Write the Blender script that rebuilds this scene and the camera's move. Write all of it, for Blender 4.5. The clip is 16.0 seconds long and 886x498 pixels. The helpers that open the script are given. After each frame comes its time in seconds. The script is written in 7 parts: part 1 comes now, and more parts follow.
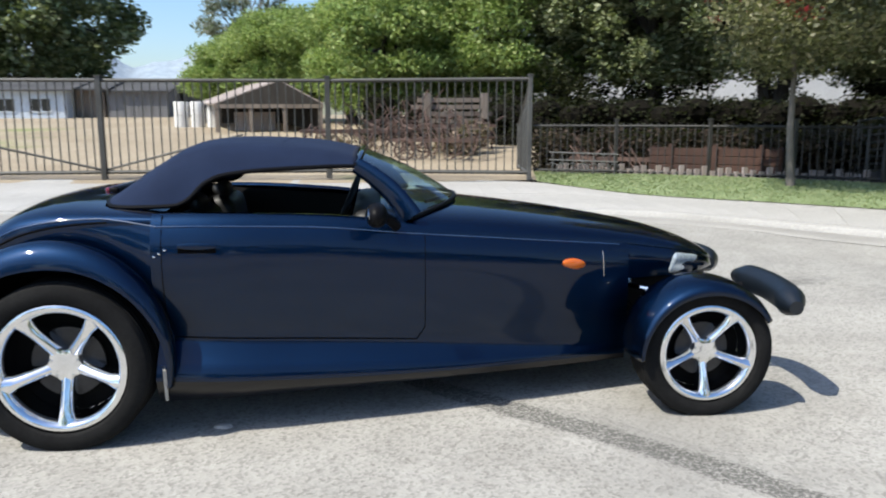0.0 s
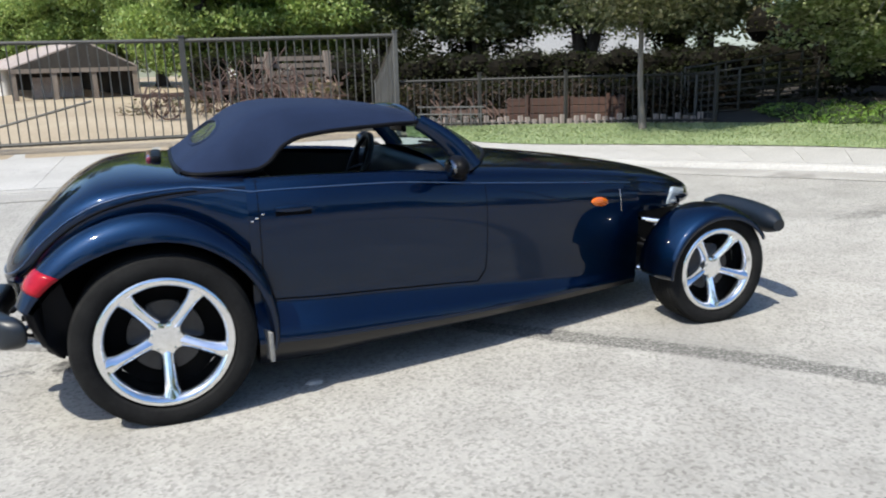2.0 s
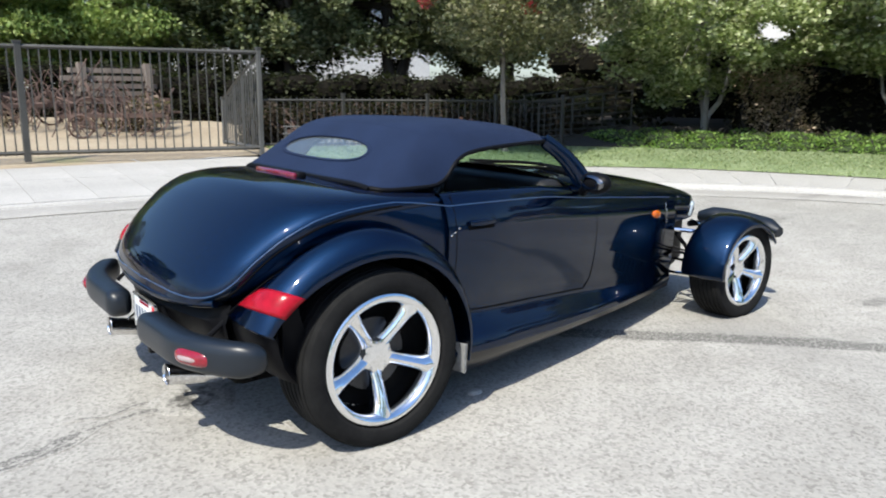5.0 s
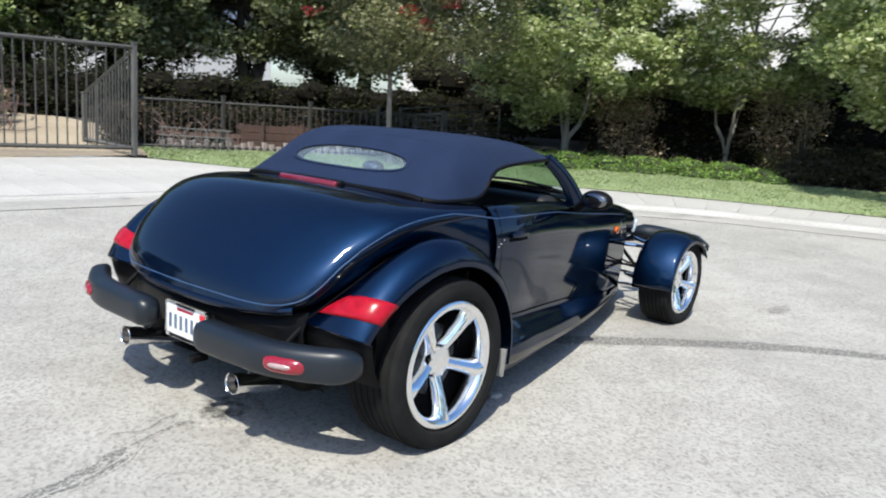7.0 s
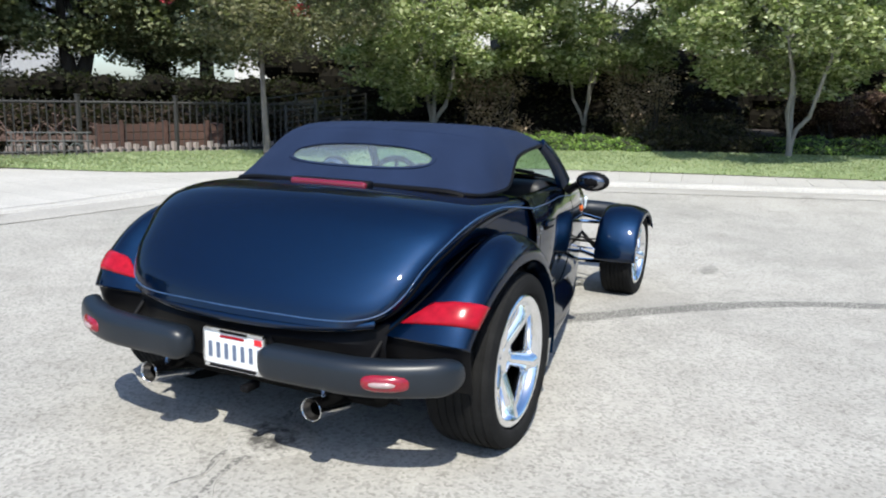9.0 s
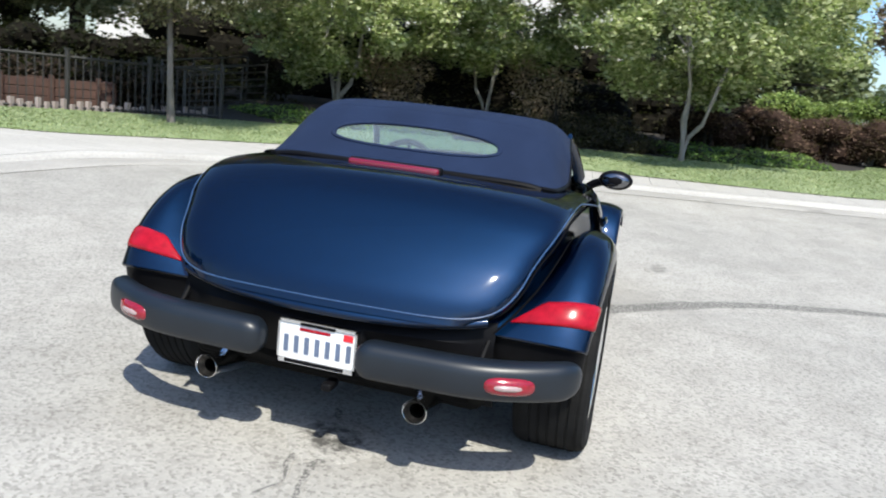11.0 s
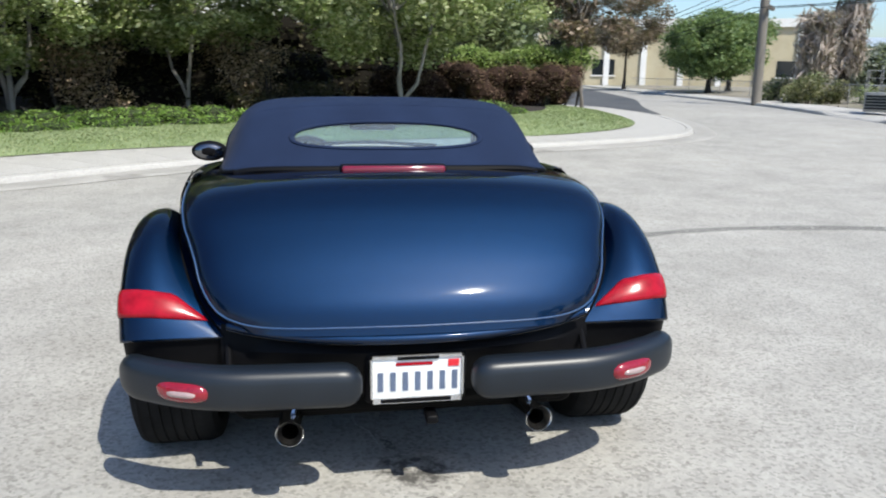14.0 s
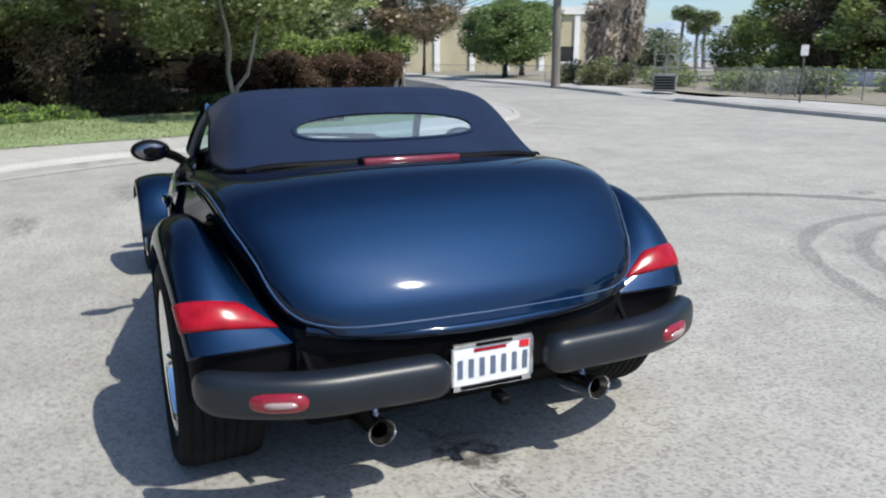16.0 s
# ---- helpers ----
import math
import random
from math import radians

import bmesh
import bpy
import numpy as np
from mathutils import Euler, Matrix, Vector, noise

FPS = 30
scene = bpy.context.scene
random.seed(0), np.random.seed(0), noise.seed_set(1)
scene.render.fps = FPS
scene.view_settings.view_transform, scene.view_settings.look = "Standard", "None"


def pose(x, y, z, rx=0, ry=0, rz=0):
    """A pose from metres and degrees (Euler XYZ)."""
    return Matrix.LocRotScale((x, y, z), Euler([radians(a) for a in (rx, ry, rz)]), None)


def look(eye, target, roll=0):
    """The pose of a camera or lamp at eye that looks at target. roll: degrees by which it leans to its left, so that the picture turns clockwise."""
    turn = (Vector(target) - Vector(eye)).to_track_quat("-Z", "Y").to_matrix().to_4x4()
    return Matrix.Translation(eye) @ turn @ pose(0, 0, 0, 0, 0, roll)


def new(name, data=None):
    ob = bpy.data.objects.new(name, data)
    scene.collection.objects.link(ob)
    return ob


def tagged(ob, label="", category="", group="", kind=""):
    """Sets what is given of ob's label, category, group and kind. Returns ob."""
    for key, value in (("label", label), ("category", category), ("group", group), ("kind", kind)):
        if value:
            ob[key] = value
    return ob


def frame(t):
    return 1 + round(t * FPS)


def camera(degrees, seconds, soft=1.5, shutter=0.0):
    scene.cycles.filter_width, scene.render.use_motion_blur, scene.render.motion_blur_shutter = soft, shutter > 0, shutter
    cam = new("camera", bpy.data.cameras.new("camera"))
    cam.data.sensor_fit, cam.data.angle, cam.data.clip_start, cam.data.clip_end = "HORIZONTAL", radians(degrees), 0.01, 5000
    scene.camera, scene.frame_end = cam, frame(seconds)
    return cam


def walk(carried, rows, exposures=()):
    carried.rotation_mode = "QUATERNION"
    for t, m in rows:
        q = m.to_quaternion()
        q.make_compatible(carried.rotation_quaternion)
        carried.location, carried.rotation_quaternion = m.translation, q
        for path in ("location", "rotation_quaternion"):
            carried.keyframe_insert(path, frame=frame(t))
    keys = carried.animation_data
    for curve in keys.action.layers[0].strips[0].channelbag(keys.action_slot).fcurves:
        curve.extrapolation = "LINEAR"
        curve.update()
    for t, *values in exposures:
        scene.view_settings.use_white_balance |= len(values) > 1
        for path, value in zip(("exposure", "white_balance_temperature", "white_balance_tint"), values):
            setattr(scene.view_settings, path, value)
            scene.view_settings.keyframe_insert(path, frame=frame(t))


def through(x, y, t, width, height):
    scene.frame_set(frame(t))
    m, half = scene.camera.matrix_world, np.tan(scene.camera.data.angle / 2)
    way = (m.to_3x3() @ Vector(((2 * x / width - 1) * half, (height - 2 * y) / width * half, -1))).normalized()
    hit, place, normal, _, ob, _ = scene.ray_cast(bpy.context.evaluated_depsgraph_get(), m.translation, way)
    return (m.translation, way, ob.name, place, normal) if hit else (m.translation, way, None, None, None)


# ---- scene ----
cam = camera(59.8, 16.0, soft=2.0, shutter=0.4)
PATH = [
    (0, (1.339, -4.163, 1.405), (1.51, -2.2, 1.061), -0.1),
    (0.5, (1.028, -4.124, 1.448), (1.387, -2.187, 1.101), 2.1),
    (1, (0.665, -4.257, 1.458), (1.129, -2.346, 1.091), 0.5),
    (1.5, (0.403, -4.289, 1.454), (0.947, -2.413, 1.024), 1.2),
    (2, (0.07, -4.161, 1.424), (0.729, -2.329, 0.967), -1.7),
    (2.5, (-0.194, -4.129, 1.455), (0.555, -2.333, 0.994), 2.1),
    (3, (-0.597, -4.144, 1.474), (0.264, -2.4, 1.007), 0.9),
    (3.5, (-0.833, -4.05, 1.456), (0.064, -2.324, 0.992), 3.4),
    (3.7, (-0.961, -3.974, 1.443), (-0.05, -2.245, 1.016), 1.2),
    (5.8, (-1.972, -3.173, 1.438), (-0.652, -1.724, 1.045), 1.7),
    (6, (-2.058, -3.134, 1.447), (-0.717, -1.7, 1.063), 1.1),
    (6.5, (-2.334, -2.967, 1.436), (-0.893, -1.631, 1.063), 0.8),
    (7, (-2.469, -2.828, 1.431), (-0.929, -1.605, 1.065), 4.0),
    (7.5, (-2.539, -2.565, 1.431), (-0.906, -1.461, 1.093), 1.1),
    (8, (-2.605, -2.394, 1.442), (-0.931, -1.36, 1.085), 1.2),
    (8.5, (-2.769, -2.18, 1.446), (-1.04, -1.248, 1.066), 0.5),
    (9, (-2.877, -1.99, 1.434), (-1.114, -1.131, 1.042), 1.2),
    (9.2, (-2.894, -1.879, 1.414), (-1.133, -1.022, 1.005), 2.6),
    (11.3, (-3.076, -0.921, 1.384), (-1.167, -0.486, 0.98), 4.8),
    (11.5, (-3.047, -0.814, 1.381), (-1.128, -0.401, 0.998), 2.6),
    (12, (-2.987, -0.595, 1.401), (-1.047, -0.328, 0.998), 1.1),
    (12.5, (-3.075, -0.364, 1.411), (-1.123, -0.234, 0.997), 0.1),
    (13, (-3.159, -0.14, 1.43), (-1.214, -0.234, 0.974), 2.3),
    (13.5, (-3.095, 0.069, 1.39), (-1.157, -0.145, 0.945), 3.7),
    (14, (-2.972, 0.318, 1.404), (-1.051, -0.014, 0.958), 0.8),
    (14.5, (-2.988, 0.542, 1.412), (-1.091, 0.092, 0.965), 0.7),
    (15, (-3.021, 0.803, 1.429), (-1.191, 0.16, 0.941), 0.9),
    (15.5, (-2.914, 0.989, 1.398), (-1.132, 0.238, 0.888), 3.6),
    (16, (-2.751, 1.15, 1.403), (-0.988, 0.333, 0.931), -0.1),
]
EXPOSURES = [(0.0, 0.49, 6530, 9.5), (4.0, 0.60, 6490, 9.5), (9.0, 0.62, 6430, 9.0), (12.5, 0.66, 6460, 9.0), (14.0, 0.48, 6455, 9.0), (15.5, 0.37, 6440, 9.0), (16.0, 0.29, 6420, 9.0)]
walk(cam, [(t, look(eye, target, roll)) for t, eye, target, roll in PATH], EXPOSURES)
SUN_WAY = Vector((-0.60, -0.32, 0.98)).normalized()

# ---- world, sun, exposure ----
world = bpy.data.worlds.new("world")
scene.world = world
world.use_nodes = True
_wn = world.node_tree
_sky = _wn.nodes.new("ShaderNodeTexSky")
_sky.sky_type = "NISHITA"
_sky.sun_disc = False
_sky.sun_elevation = math.asin(SUN_WAY.z)
_sky.sun_rotation = math.atan2(SUN_WAY.x, SUN_WAY.y)
_sky.dust_density = 1.4
_sky.ozone_density = 5.0
_bg = _wn.nodes["Background"]
_bg.inputs[1].default_value = 0.15
_haze = _wn.nodes.new("ShaderNodeHueSaturation")
_haze.inputs["Saturation"].default_value = 1.08
_wn.links.new(_sky.outputs[0], _haze.inputs["Color"])
_wn.links.new(_haze.outputs[0], _bg.inputs[0])
sun = new("sun", bpy.data.lights.new("sun", "SUN"))
sun.data.energy, sun.data.angle, sun.data.color = 4.4, radians(0.55), (1.0, 0.96, 0.86)
sun.matrix_world = look((0, 0, 30), Vector((0, 0, 30)) - SUN_WAY)


# ---- materials ----
def material(name):
    m = bpy.data.materials.new(name)
    m.use_nodes = True
    return m, m.node_tree, m.node_tree.nodes["Principled BSDF"]


def node(nt, kind, **values):
    n = nt.nodes.new("ShaderNode" + kind)
    for key, value in values.items():
        n.inputs[key].default_value = value
    return n


def ramp(nt, source, stops):
    r = nt.nodes.new("ShaderNodeValToRGB")
    while len(r.color_ramp.elements) < len(stops):
        r.color_ramp.elements.new(0.5)
    for e, (p, c) in zip(r.color_ramp.elements, stops):
        e.position, e.color = p, (*c, 1)
    nt.links.new(source, r.inputs[0])
    return r.outputs[0]


def mixed(nt, fac, a, b, blend="MIX"):
    m = nt.nodes.new("ShaderNodeMix")
    m.data_type, m.blend_type = "RGBA", blend
    for sock, v in ((m.inputs[0], fac), (m.inputs[6], a), (m.inputs[7], b)):
        if isinstance(v, (int, float)):
            sock.default_value = v
        elif isinstance(v, tuple):
            sock.default_value = (*v, 1)
        else:
            nt.links.new(v, sock)
    return m.outputs[2]


def noise_of(nt, scale, detail=4.0, rough=0.6, coords="Object", stretch=None):
    tc = nt.nodes.new("ShaderNodeTexCoord")
    out = tc.outputs[coords]
    if stretch:
        mp = nt.nodes.new("ShaderNodeMapping")
        mp.inputs["Scale"].default_value = stretch
        nt.links.new(out, mp.inputs[0])
        out = mp.outputs[0]
    n = node(nt, "TexNoise", Scale=scale, Detail=detail, Roughness=rough)
    nt.links.new(out, n.inputs["Vector"])
    return n.outputs[0]


def bump(nt, bsdf, height, strength, distance):
    b = node(nt, "Bump", Strength=strength, Distance=distance)
    nt.links.new(height, b.inputs["Height"])
    nt.links.new(b.outputs[0], bsdf.inputs["Normal"])


def rough_stuff(name, dark, light, scale, fine, roughness=0.85, relief=0.3, depth=0.01, spots=None, stretch=None, metal=0.0):
    """Two scales of colour variation with relief: most plain surfaces."""
    m, nt, b = material(name)
    big = noise_of(nt, scale, 5, 0.6, stretch=stretch)
    small = noise_of(nt, fine, 3, 0.7, stretch=stretch)
    c1 = ramp(nt, big, ((0.3, dark), (0.7, light)))
    c2 = ramp(nt, small, ((0.35, (0.62, 0.62, 0.62)), (0.62, (1, 1, 1))))
    c = mixed(nt, 0.55, c1, c2, "MULTIPLY")
    if spots:
        s = ramp(nt, noise_of(nt, spots[0], 3, 0.55), ((spots[1], (0, 0, 0)), (spots[1] + 0.08, (1, 1, 1))))
        c = mixed(nt, s, c, spots[2])
    nt.links.new(c, b.inputs["Base Color"])
    b.inputs["Roughness"].default_value = roughness
    b.inputs["Metallic"].default_value = metal
    bump(nt, b, small, relief, depth)
    return m


def plain(name, colour, roughness=0.5, metal=0.0, coat=0.0, grain=0.12, scale=30.0):
    m, nt, b = material(name)
    n = noise_of(nt, scale, 4, 0.6)
    lo = tuple(c * (1 - grain) for c in colour)
    hi = tuple(min(1, c * (1 + grain)) for c in colour)
    nt.links.new(ramp(nt, n, ((0.3, lo), (0.7, hi))), b.inputs["Base Color"])
    b.inputs["Roughness"].default_value, b.inputs["Metallic"].default_value = roughness, metal
    b.inputs["Coat Weight"].default_value = coat
    b.inputs["Coat Roughness"].default_value = 0.03
    return m


def asphalt_colour(nt):
    """Weathered chippings: broad tone, blotches, grit and old stains. Gives the colour and the grit's height."""
    big = ramp(nt, noise_of(nt, 0.35, 4, 0.6), ((0.3, (0.299, 0.289, 0.266)), (0.7, (0.376, 0.361, 0.330))))
    mid = ramp(nt, noise_of(nt, 2.2, 5, 0.65), ((0.32, (0.75, 0.74, 0.73)), (0.6, (1, 1, 1))))
    c = mixed(nt, 0.7, big, mid, "MULTIPLY")
    tc = nt.nodes.new("ShaderNodeTexCoord")
    vor = node(nt, "TexVoronoi", Scale=72.0)
    nt.links.new(tc.outputs["Object"], vor.inputs["Vector"])
    grit = ramp(nt, vor.outputs["Color"], ((0.12, (0.50, 0.50, 0.48)), (0.45, (0.97, 0.97, 0.96)), (0.85, (1.16, 1.16, 1.14))))
    c = mixed(nt, 0.68, c, grit, "MULTIPLY")
    st = ramp(nt, noise_of(nt, 0.55, 3, 0.5, stretch=(1.0, 0.45, 1.0)), ((0.64, (0, 0, 0)), (0.74, (1, 1, 1))))
    return mixed(nt, mixed(nt, 0.5, (0, 0, 0), st), c, (0.215, 0.205, 0.187)), vor.outputs["Distance"]


def asphalt_material():
    m, nt, b = material("worn_asphalt")
    c, height = asphalt_colour(nt)
    nt.links.new(c, b.inputs["Base Color"])
    b.inputs["Roughness"].default_value = 0.9
    bump(nt, b, height, 0.35, 0.004)
    return m


def mark_material(name, colour, scale, low, high, strength):
    """A worn mark on the asphalt: its colour thins out in specks towards the mark's edge."""
    m, nt, b = material(name)
    c, height = asphalt_colour(nt)
    worn = nt.nodes.new("ShaderNodeAttribute")
    worn.attribute_name = "cover"
    lift = nt.nodes.new("ShaderNodeMath")
    lift.operation = "MULTIPLY_ADD"
    lift.inputs[1].default_value = 0.42
    lift.inputs[2].default_value = -0.42
    nt.links.new(worn.outputs["Fac"], lift.inputs[0])
    add = nt.nodes.new("ShaderNodeMath")
    nt.links.new(noise_of(nt, scale, 3, 0.72), add.inputs[0])
    nt.links.new(lift.outputs[0], add.inputs[1])
    f = ramp(nt, add.outputs[0], ((low, (0, 0, 0)), (high, (strength, strength, strength))))
    nt.links.new(mixed(nt, f, c, colour), b.inputs["Base Color"])
    b.inputs["Roughness"].default_value = 0.9
    bump(nt, b, height, 0.35, 0.004)
    return m


def leaf_material(name, dark, mid, light, roughness=0.5, through=0.35, shine=0.35):
    m, nt, b = material(name)
    geo = nt.nodes.new("ShaderNodeNewGeometry")
    c = ramp(nt, geo.outputs["Random Per Island"], ((0.0, dark), (0.47, mid), (1.0, light)))
    c = mixed(nt, 0.5, c, ramp(nt, noise_of(nt, 1.1, 2), ((0.35, (0.6, 0.6, 0.6)), (0.65, (1.15, 1.15, 1.1)))), "MULTIPLY")
    nt.links.new(c, b.inputs["Base Color"])
    b.inputs["Roughness"].default_value = roughness
    b.inputs["Specular IOR Level"].default_value = shine
    tr = nt.nodes.new("ShaderNodeBsdfTranslucent")
    nt.links.new(mixed(nt, 0.5, c, (0.28, 0.38, 0.08)), tr.inputs[0])
    mix = nt.nodes.new("ShaderNodeMixShader")
    mix.inputs[0].default_value = through
    nt.links.new(b.outputs[0], mix.inputs[1])
    nt.links.new(tr.outputs[0], mix.inputs[2])
    nt.links.new(mix.outputs[0], nt.nodes["Material Output"].inputs[0])
    return m


def paint_material():
    """Dark pearl: flakes lying nearly flat give a broad soft glow that dies away at the flanks, under clear lacquer."""
    m, nt, b = material("metallic_blue_paint")
    tc = nt.nodes.new("ShaderNodeTexCoord")
    vor = node(nt, "TexVoronoi", Scale=1800.0)
    nt.links.new(tc.outputs["Object"], vor.inputs["Vector"])
    flake = ramp(nt, vor.outputs["Color"], ((0.2, (0.0014, 0.0082, 0.0255)), (0.8, (0.0035, 0.0212, 0.0650))))
    lobes = []
    for spread in (0.45, 0.62):
        glow = nt.nodes.new("ShaderNodeBsdfAnisotropic")
        glow.distribution = "BECKMANN"
        glow.inputs["Roughness"].default_value = spread
        nt.links.new(flake, glow.inputs["Color"])
        lobes.append(glow)
    under = nt.nodes.new("ShaderNodeMixShader")
    under.inputs[0].default_value = 0.65
    nt.links.new(lobes[0].outputs[0], under.inputs[1])
    nt.links.new(lobes[1].outputs[0], under.inputs[2])
    lacquer = nt.nodes.new("ShaderNodeBsdfAnisotropic")
    lacquer.inputs["Roughness"].default_value = 0.052
    fres = node(nt, "Fresnel", IOR=1.47)
    mix = nt.nodes.new("ShaderNodeMixShader")
    nt.links.new(fres.outputs[0], mix.inputs[0])
    nt.links.new(under.outputs[0], mix.inputs[1])
    nt.links.new(lacquer.outputs[0], mix.inputs[2])
    nt.links.new(mix.outputs[0], nt.nodes["Material Output"].inputs[0])
    nt.nodes.remove(b)
    return m


def glass_material(name, tint, haze=0.0):
    """Thin pane: tinted see-through with Fresnel gloss, and a little haze for worn plastic with the sky's reflection
    painted in.
    """
    m, nt, b = material(name)
    clear = nt.nodes.new("ShaderNodeBsdfTransparent")
    clear.inputs[0].default_value = (*tint, 1)
    gloss = nt.nodes.new("ShaderNodeBsdfGlossy")
    gloss.inputs["Roughness"].default_value = 0.02
    side = node(nt, "LayerWeight", Blend=0.5)
    fall = nt.nodes.new("ShaderNodeMath")
    fall.operation = "POWER"
    fall.inputs[1].default_value = 5.0
    nt.links.new(side.outputs["Facing"], fall.inputs[0])
    fres = nt.nodes.new("ShaderNodeMath")
    fres.operation = "MULTIPLY_ADD"
    fres.inputs[1].default_value = 0.93
    fres.inputs[2].default_value = 0.06
    nt.links.new(fall.outputs[0], fres.inputs[0])
    mix = nt.nodes.new("ShaderNodeMixShader")
    nt.links.new(fres.outputs[0], mix.inputs[0])
    # Bluish film colour: paints in the sky that the rear pane reflects.
    b.inputs["Base Color"].default_value = (0.36, 0.44, 0.51, 1)
    b.inputs["Roughness"].default_value = 0.6
    cloud = nt.nodes.new("ShaderNodeMixShader")
    cloud.inputs[0].default_value = haze
    nt.links.new(clear.outputs[0], cloud.inputs[1])
    nt.links.new(b.outputs[0], cloud.inputs[2])
    nt.links.new(cloud.outputs[0], mix.inputs[1])
    nt.links.new(gloss.outputs[0], mix.inputs[2])
    nt.links.new(mix.outputs[0], nt.nodes["Material Output"].inputs[0])
    return m


def fabric_material():
    m, nt, b = material("navy_canvas")
    w = node(nt, "TexWave", Scale=420.0, Distortion=1.0)
    tc = nt.nodes.new("ShaderNodeTexCoord")
    nt.links.new(tc.outputs["Object"], w.inputs["Vector"])
    c = ramp(nt, noise_of(nt, 5.0, 5, 0.6), ((0.3, (0.0058, 0.0135, 0.0385)), (0.7, (0.0092, 0.0197, 0.053))))
    c = mixed(nt, 0.4, c, ramp(nt, noise_of(nt, 260.0, 2), ((0.3, (0.5, 0.5, 0.5)), (0.7, (1.2, 1.2, 1.2)))), "MULTIPLY")
    nt.links.new(c, b.inputs["Base Color"])
    b.inputs["Roughness"].default_value = 0.85
    b.inputs["Specular IOR Level"].default_value = 0.2
    b.inputs["Sheen Weight"].default_value = 0.03
    b.inputs["Sheen Roughness"].default_value = 0.4
    bump(nt, b, w.outputs["Color"], 0.25, 0.001)
    return m


def dull(m):
    m.node_tree.nodes["Principled BSDF"].inputs["Specular IOR Level"].default_value = 0.08
    return m


PAINT = paint_material()
FABRIC = fabric_material()
CHROME = plain("chrome", (0.86, 0.87, 0.88), 0.035, 1.0, grain=0.03)
DISC = plain("brake_iron", (0.05, 0.05, 0.052), 0.4, 0.8)
RUBBER = dull(rough_stuff("tyre_rubber", (0.0086, 0.0086, 0.0088), (0.0194, 0.0194, 0.0191), 6.0, 60.0, 0.8, 0.15, 0.002))
BLACK = dull(plain("black_trim", (0.005, 0.005, 0.0058), 0.45))
MATT_BLACK = dull(plain("black_underbody", (0.0029, 0.0029, 0.0029), 0.8))
PLASTIC = rough_stuff("grey_bumper_plastic", (0.0054, 0.0086, 0.0133), (0.0086, 0.013, 0.0194), 4.0, 240.0, 0.40, 0.12, 0.001)
LEATHER = rough_stuff("dark_leather", (0.0072, 0.0072, 0.0079), (0.0158, 0.0151, 0.0151), 5.0, 90.0, 0.5, 0.3, 0.002)
RED_LENS = plain("red_lens", (0.288, 0.005, 0.0144), 0.22, 0.0, 0.0, grain=0.25, scale=25)
RED_LENS.node_tree.nodes["Principled BSDF"].inputs["Specular IOR Level"].default_value = 0.25
REFLEX = plain("red_reflector", (0.216, 0.0058, 0.0158), 0.15, 0.0, 0.6, grain=0.2, scale=90)
RED_DARK = plain("dark_red_lens", (0.151, 0.0029, 0.0144), 0.12, 0.0, 1.0, grain=0.1, scale=60)
WHITE_LENS = plain("clear_lens_white", (0.317, 0.230, 0.223), 0.15, 0.0, 1.0)
AMBER = plain("amber_lens", (0.612, 0.122, 0.0058), 0.15, 0.0, 1.0)
HEADLAMP = plain("headlamp_reflector", (0.55, 0.62, 0.66), 0.12, 0.35, 1.0, grain=0.35, scale=40)
STRIPE = plain("light_blue_stripe_and_highlight", (0.0324, 0.072, 0.158), 0.3, 0.0, 0.5)
STEEL = plain("worn_exhaust_steel", (0.66, 0.66, 0.67), 0.13, 1.0, grain=0.3, scale=60)
SOOT = plain("sooty_steel", (0.16, 0.155, 0.15), 0.38, 1.0, grain=0.4, scale=80)
SEAM = dull(plain("panel_gap", (0.0022, 0.0022, 0.0029), 0.9))
GLOSS_BLACK = plain("gloss_black_sill", (0.0029, 0.0029, 0.0043), 0.30, 0.0, 0.0)
PLATE = plain("plate_white", (0.72, 0.73, 0.72), 0.35)
PLATE_INK = plain("plate_ink", (0.10, 0.13, 0.20), 0.4)
PLATE_RED = plain("plate_red", (0.6, 0.02, 0.03), 0.4)
SILVER = plain("plate_rim_silver", (0.6, 0.6, 0.6), 0.25, 0.8)
WIND_GLASS = glass_material("windscreen_glass", (0.60, 0.74, 0.74), 0.03)
REAR_GLASS = glass_material("rear_window_plastic", (0.70, 0.85, 0.93), 0.19)
MIRROR = plain("mirror_glass", (0.20, 0.205, 0.22), 0.02, 1.0, grain=0.01)
ASPHALT = asphalt_material()
TAR = mark_material("tar_marks", (0.0828, 0.0806, 0.072), 60.0, 0.37, 0.55, 0.88)
CRACK = mark_material("tar_crack", (0.101, 0.0972, 0.09), 60.0, 0.40, 0.56, 0.95)
SKID = mark_material("tyre_skid_marks", (0.101, 0.0986, 0.0936), 45.0, 0.34, 0.66, 0.88)
OILY = mark_material("oil_stain", (0.122, 0.115, 0.104), 18.0, 0.30, 0.62, 0.8)
DARK_ASPHALT = rough_stuff("darker_asphalt", (0.054, 0.0562, 0.0598), (0.0828, 0.0842, 0.0864), 0.8, 60.0, 0.9, 0.3, 0.004)
OILY_DARK = mark_material("fresh_oil_stain", (0.0432, 0.0403, 0.036), 18.0, 0.30, 0.55, 0.9)
CONCRETE = rough_stuff("pale_concrete", (0.360, 0.349, 0.324), (0.461, 0.446, 0.418), 0.8, 45.0, 0.9, 0.2, 0.004, spots=(1.6, 0.66, (0.288, 0.281, 0.259)))
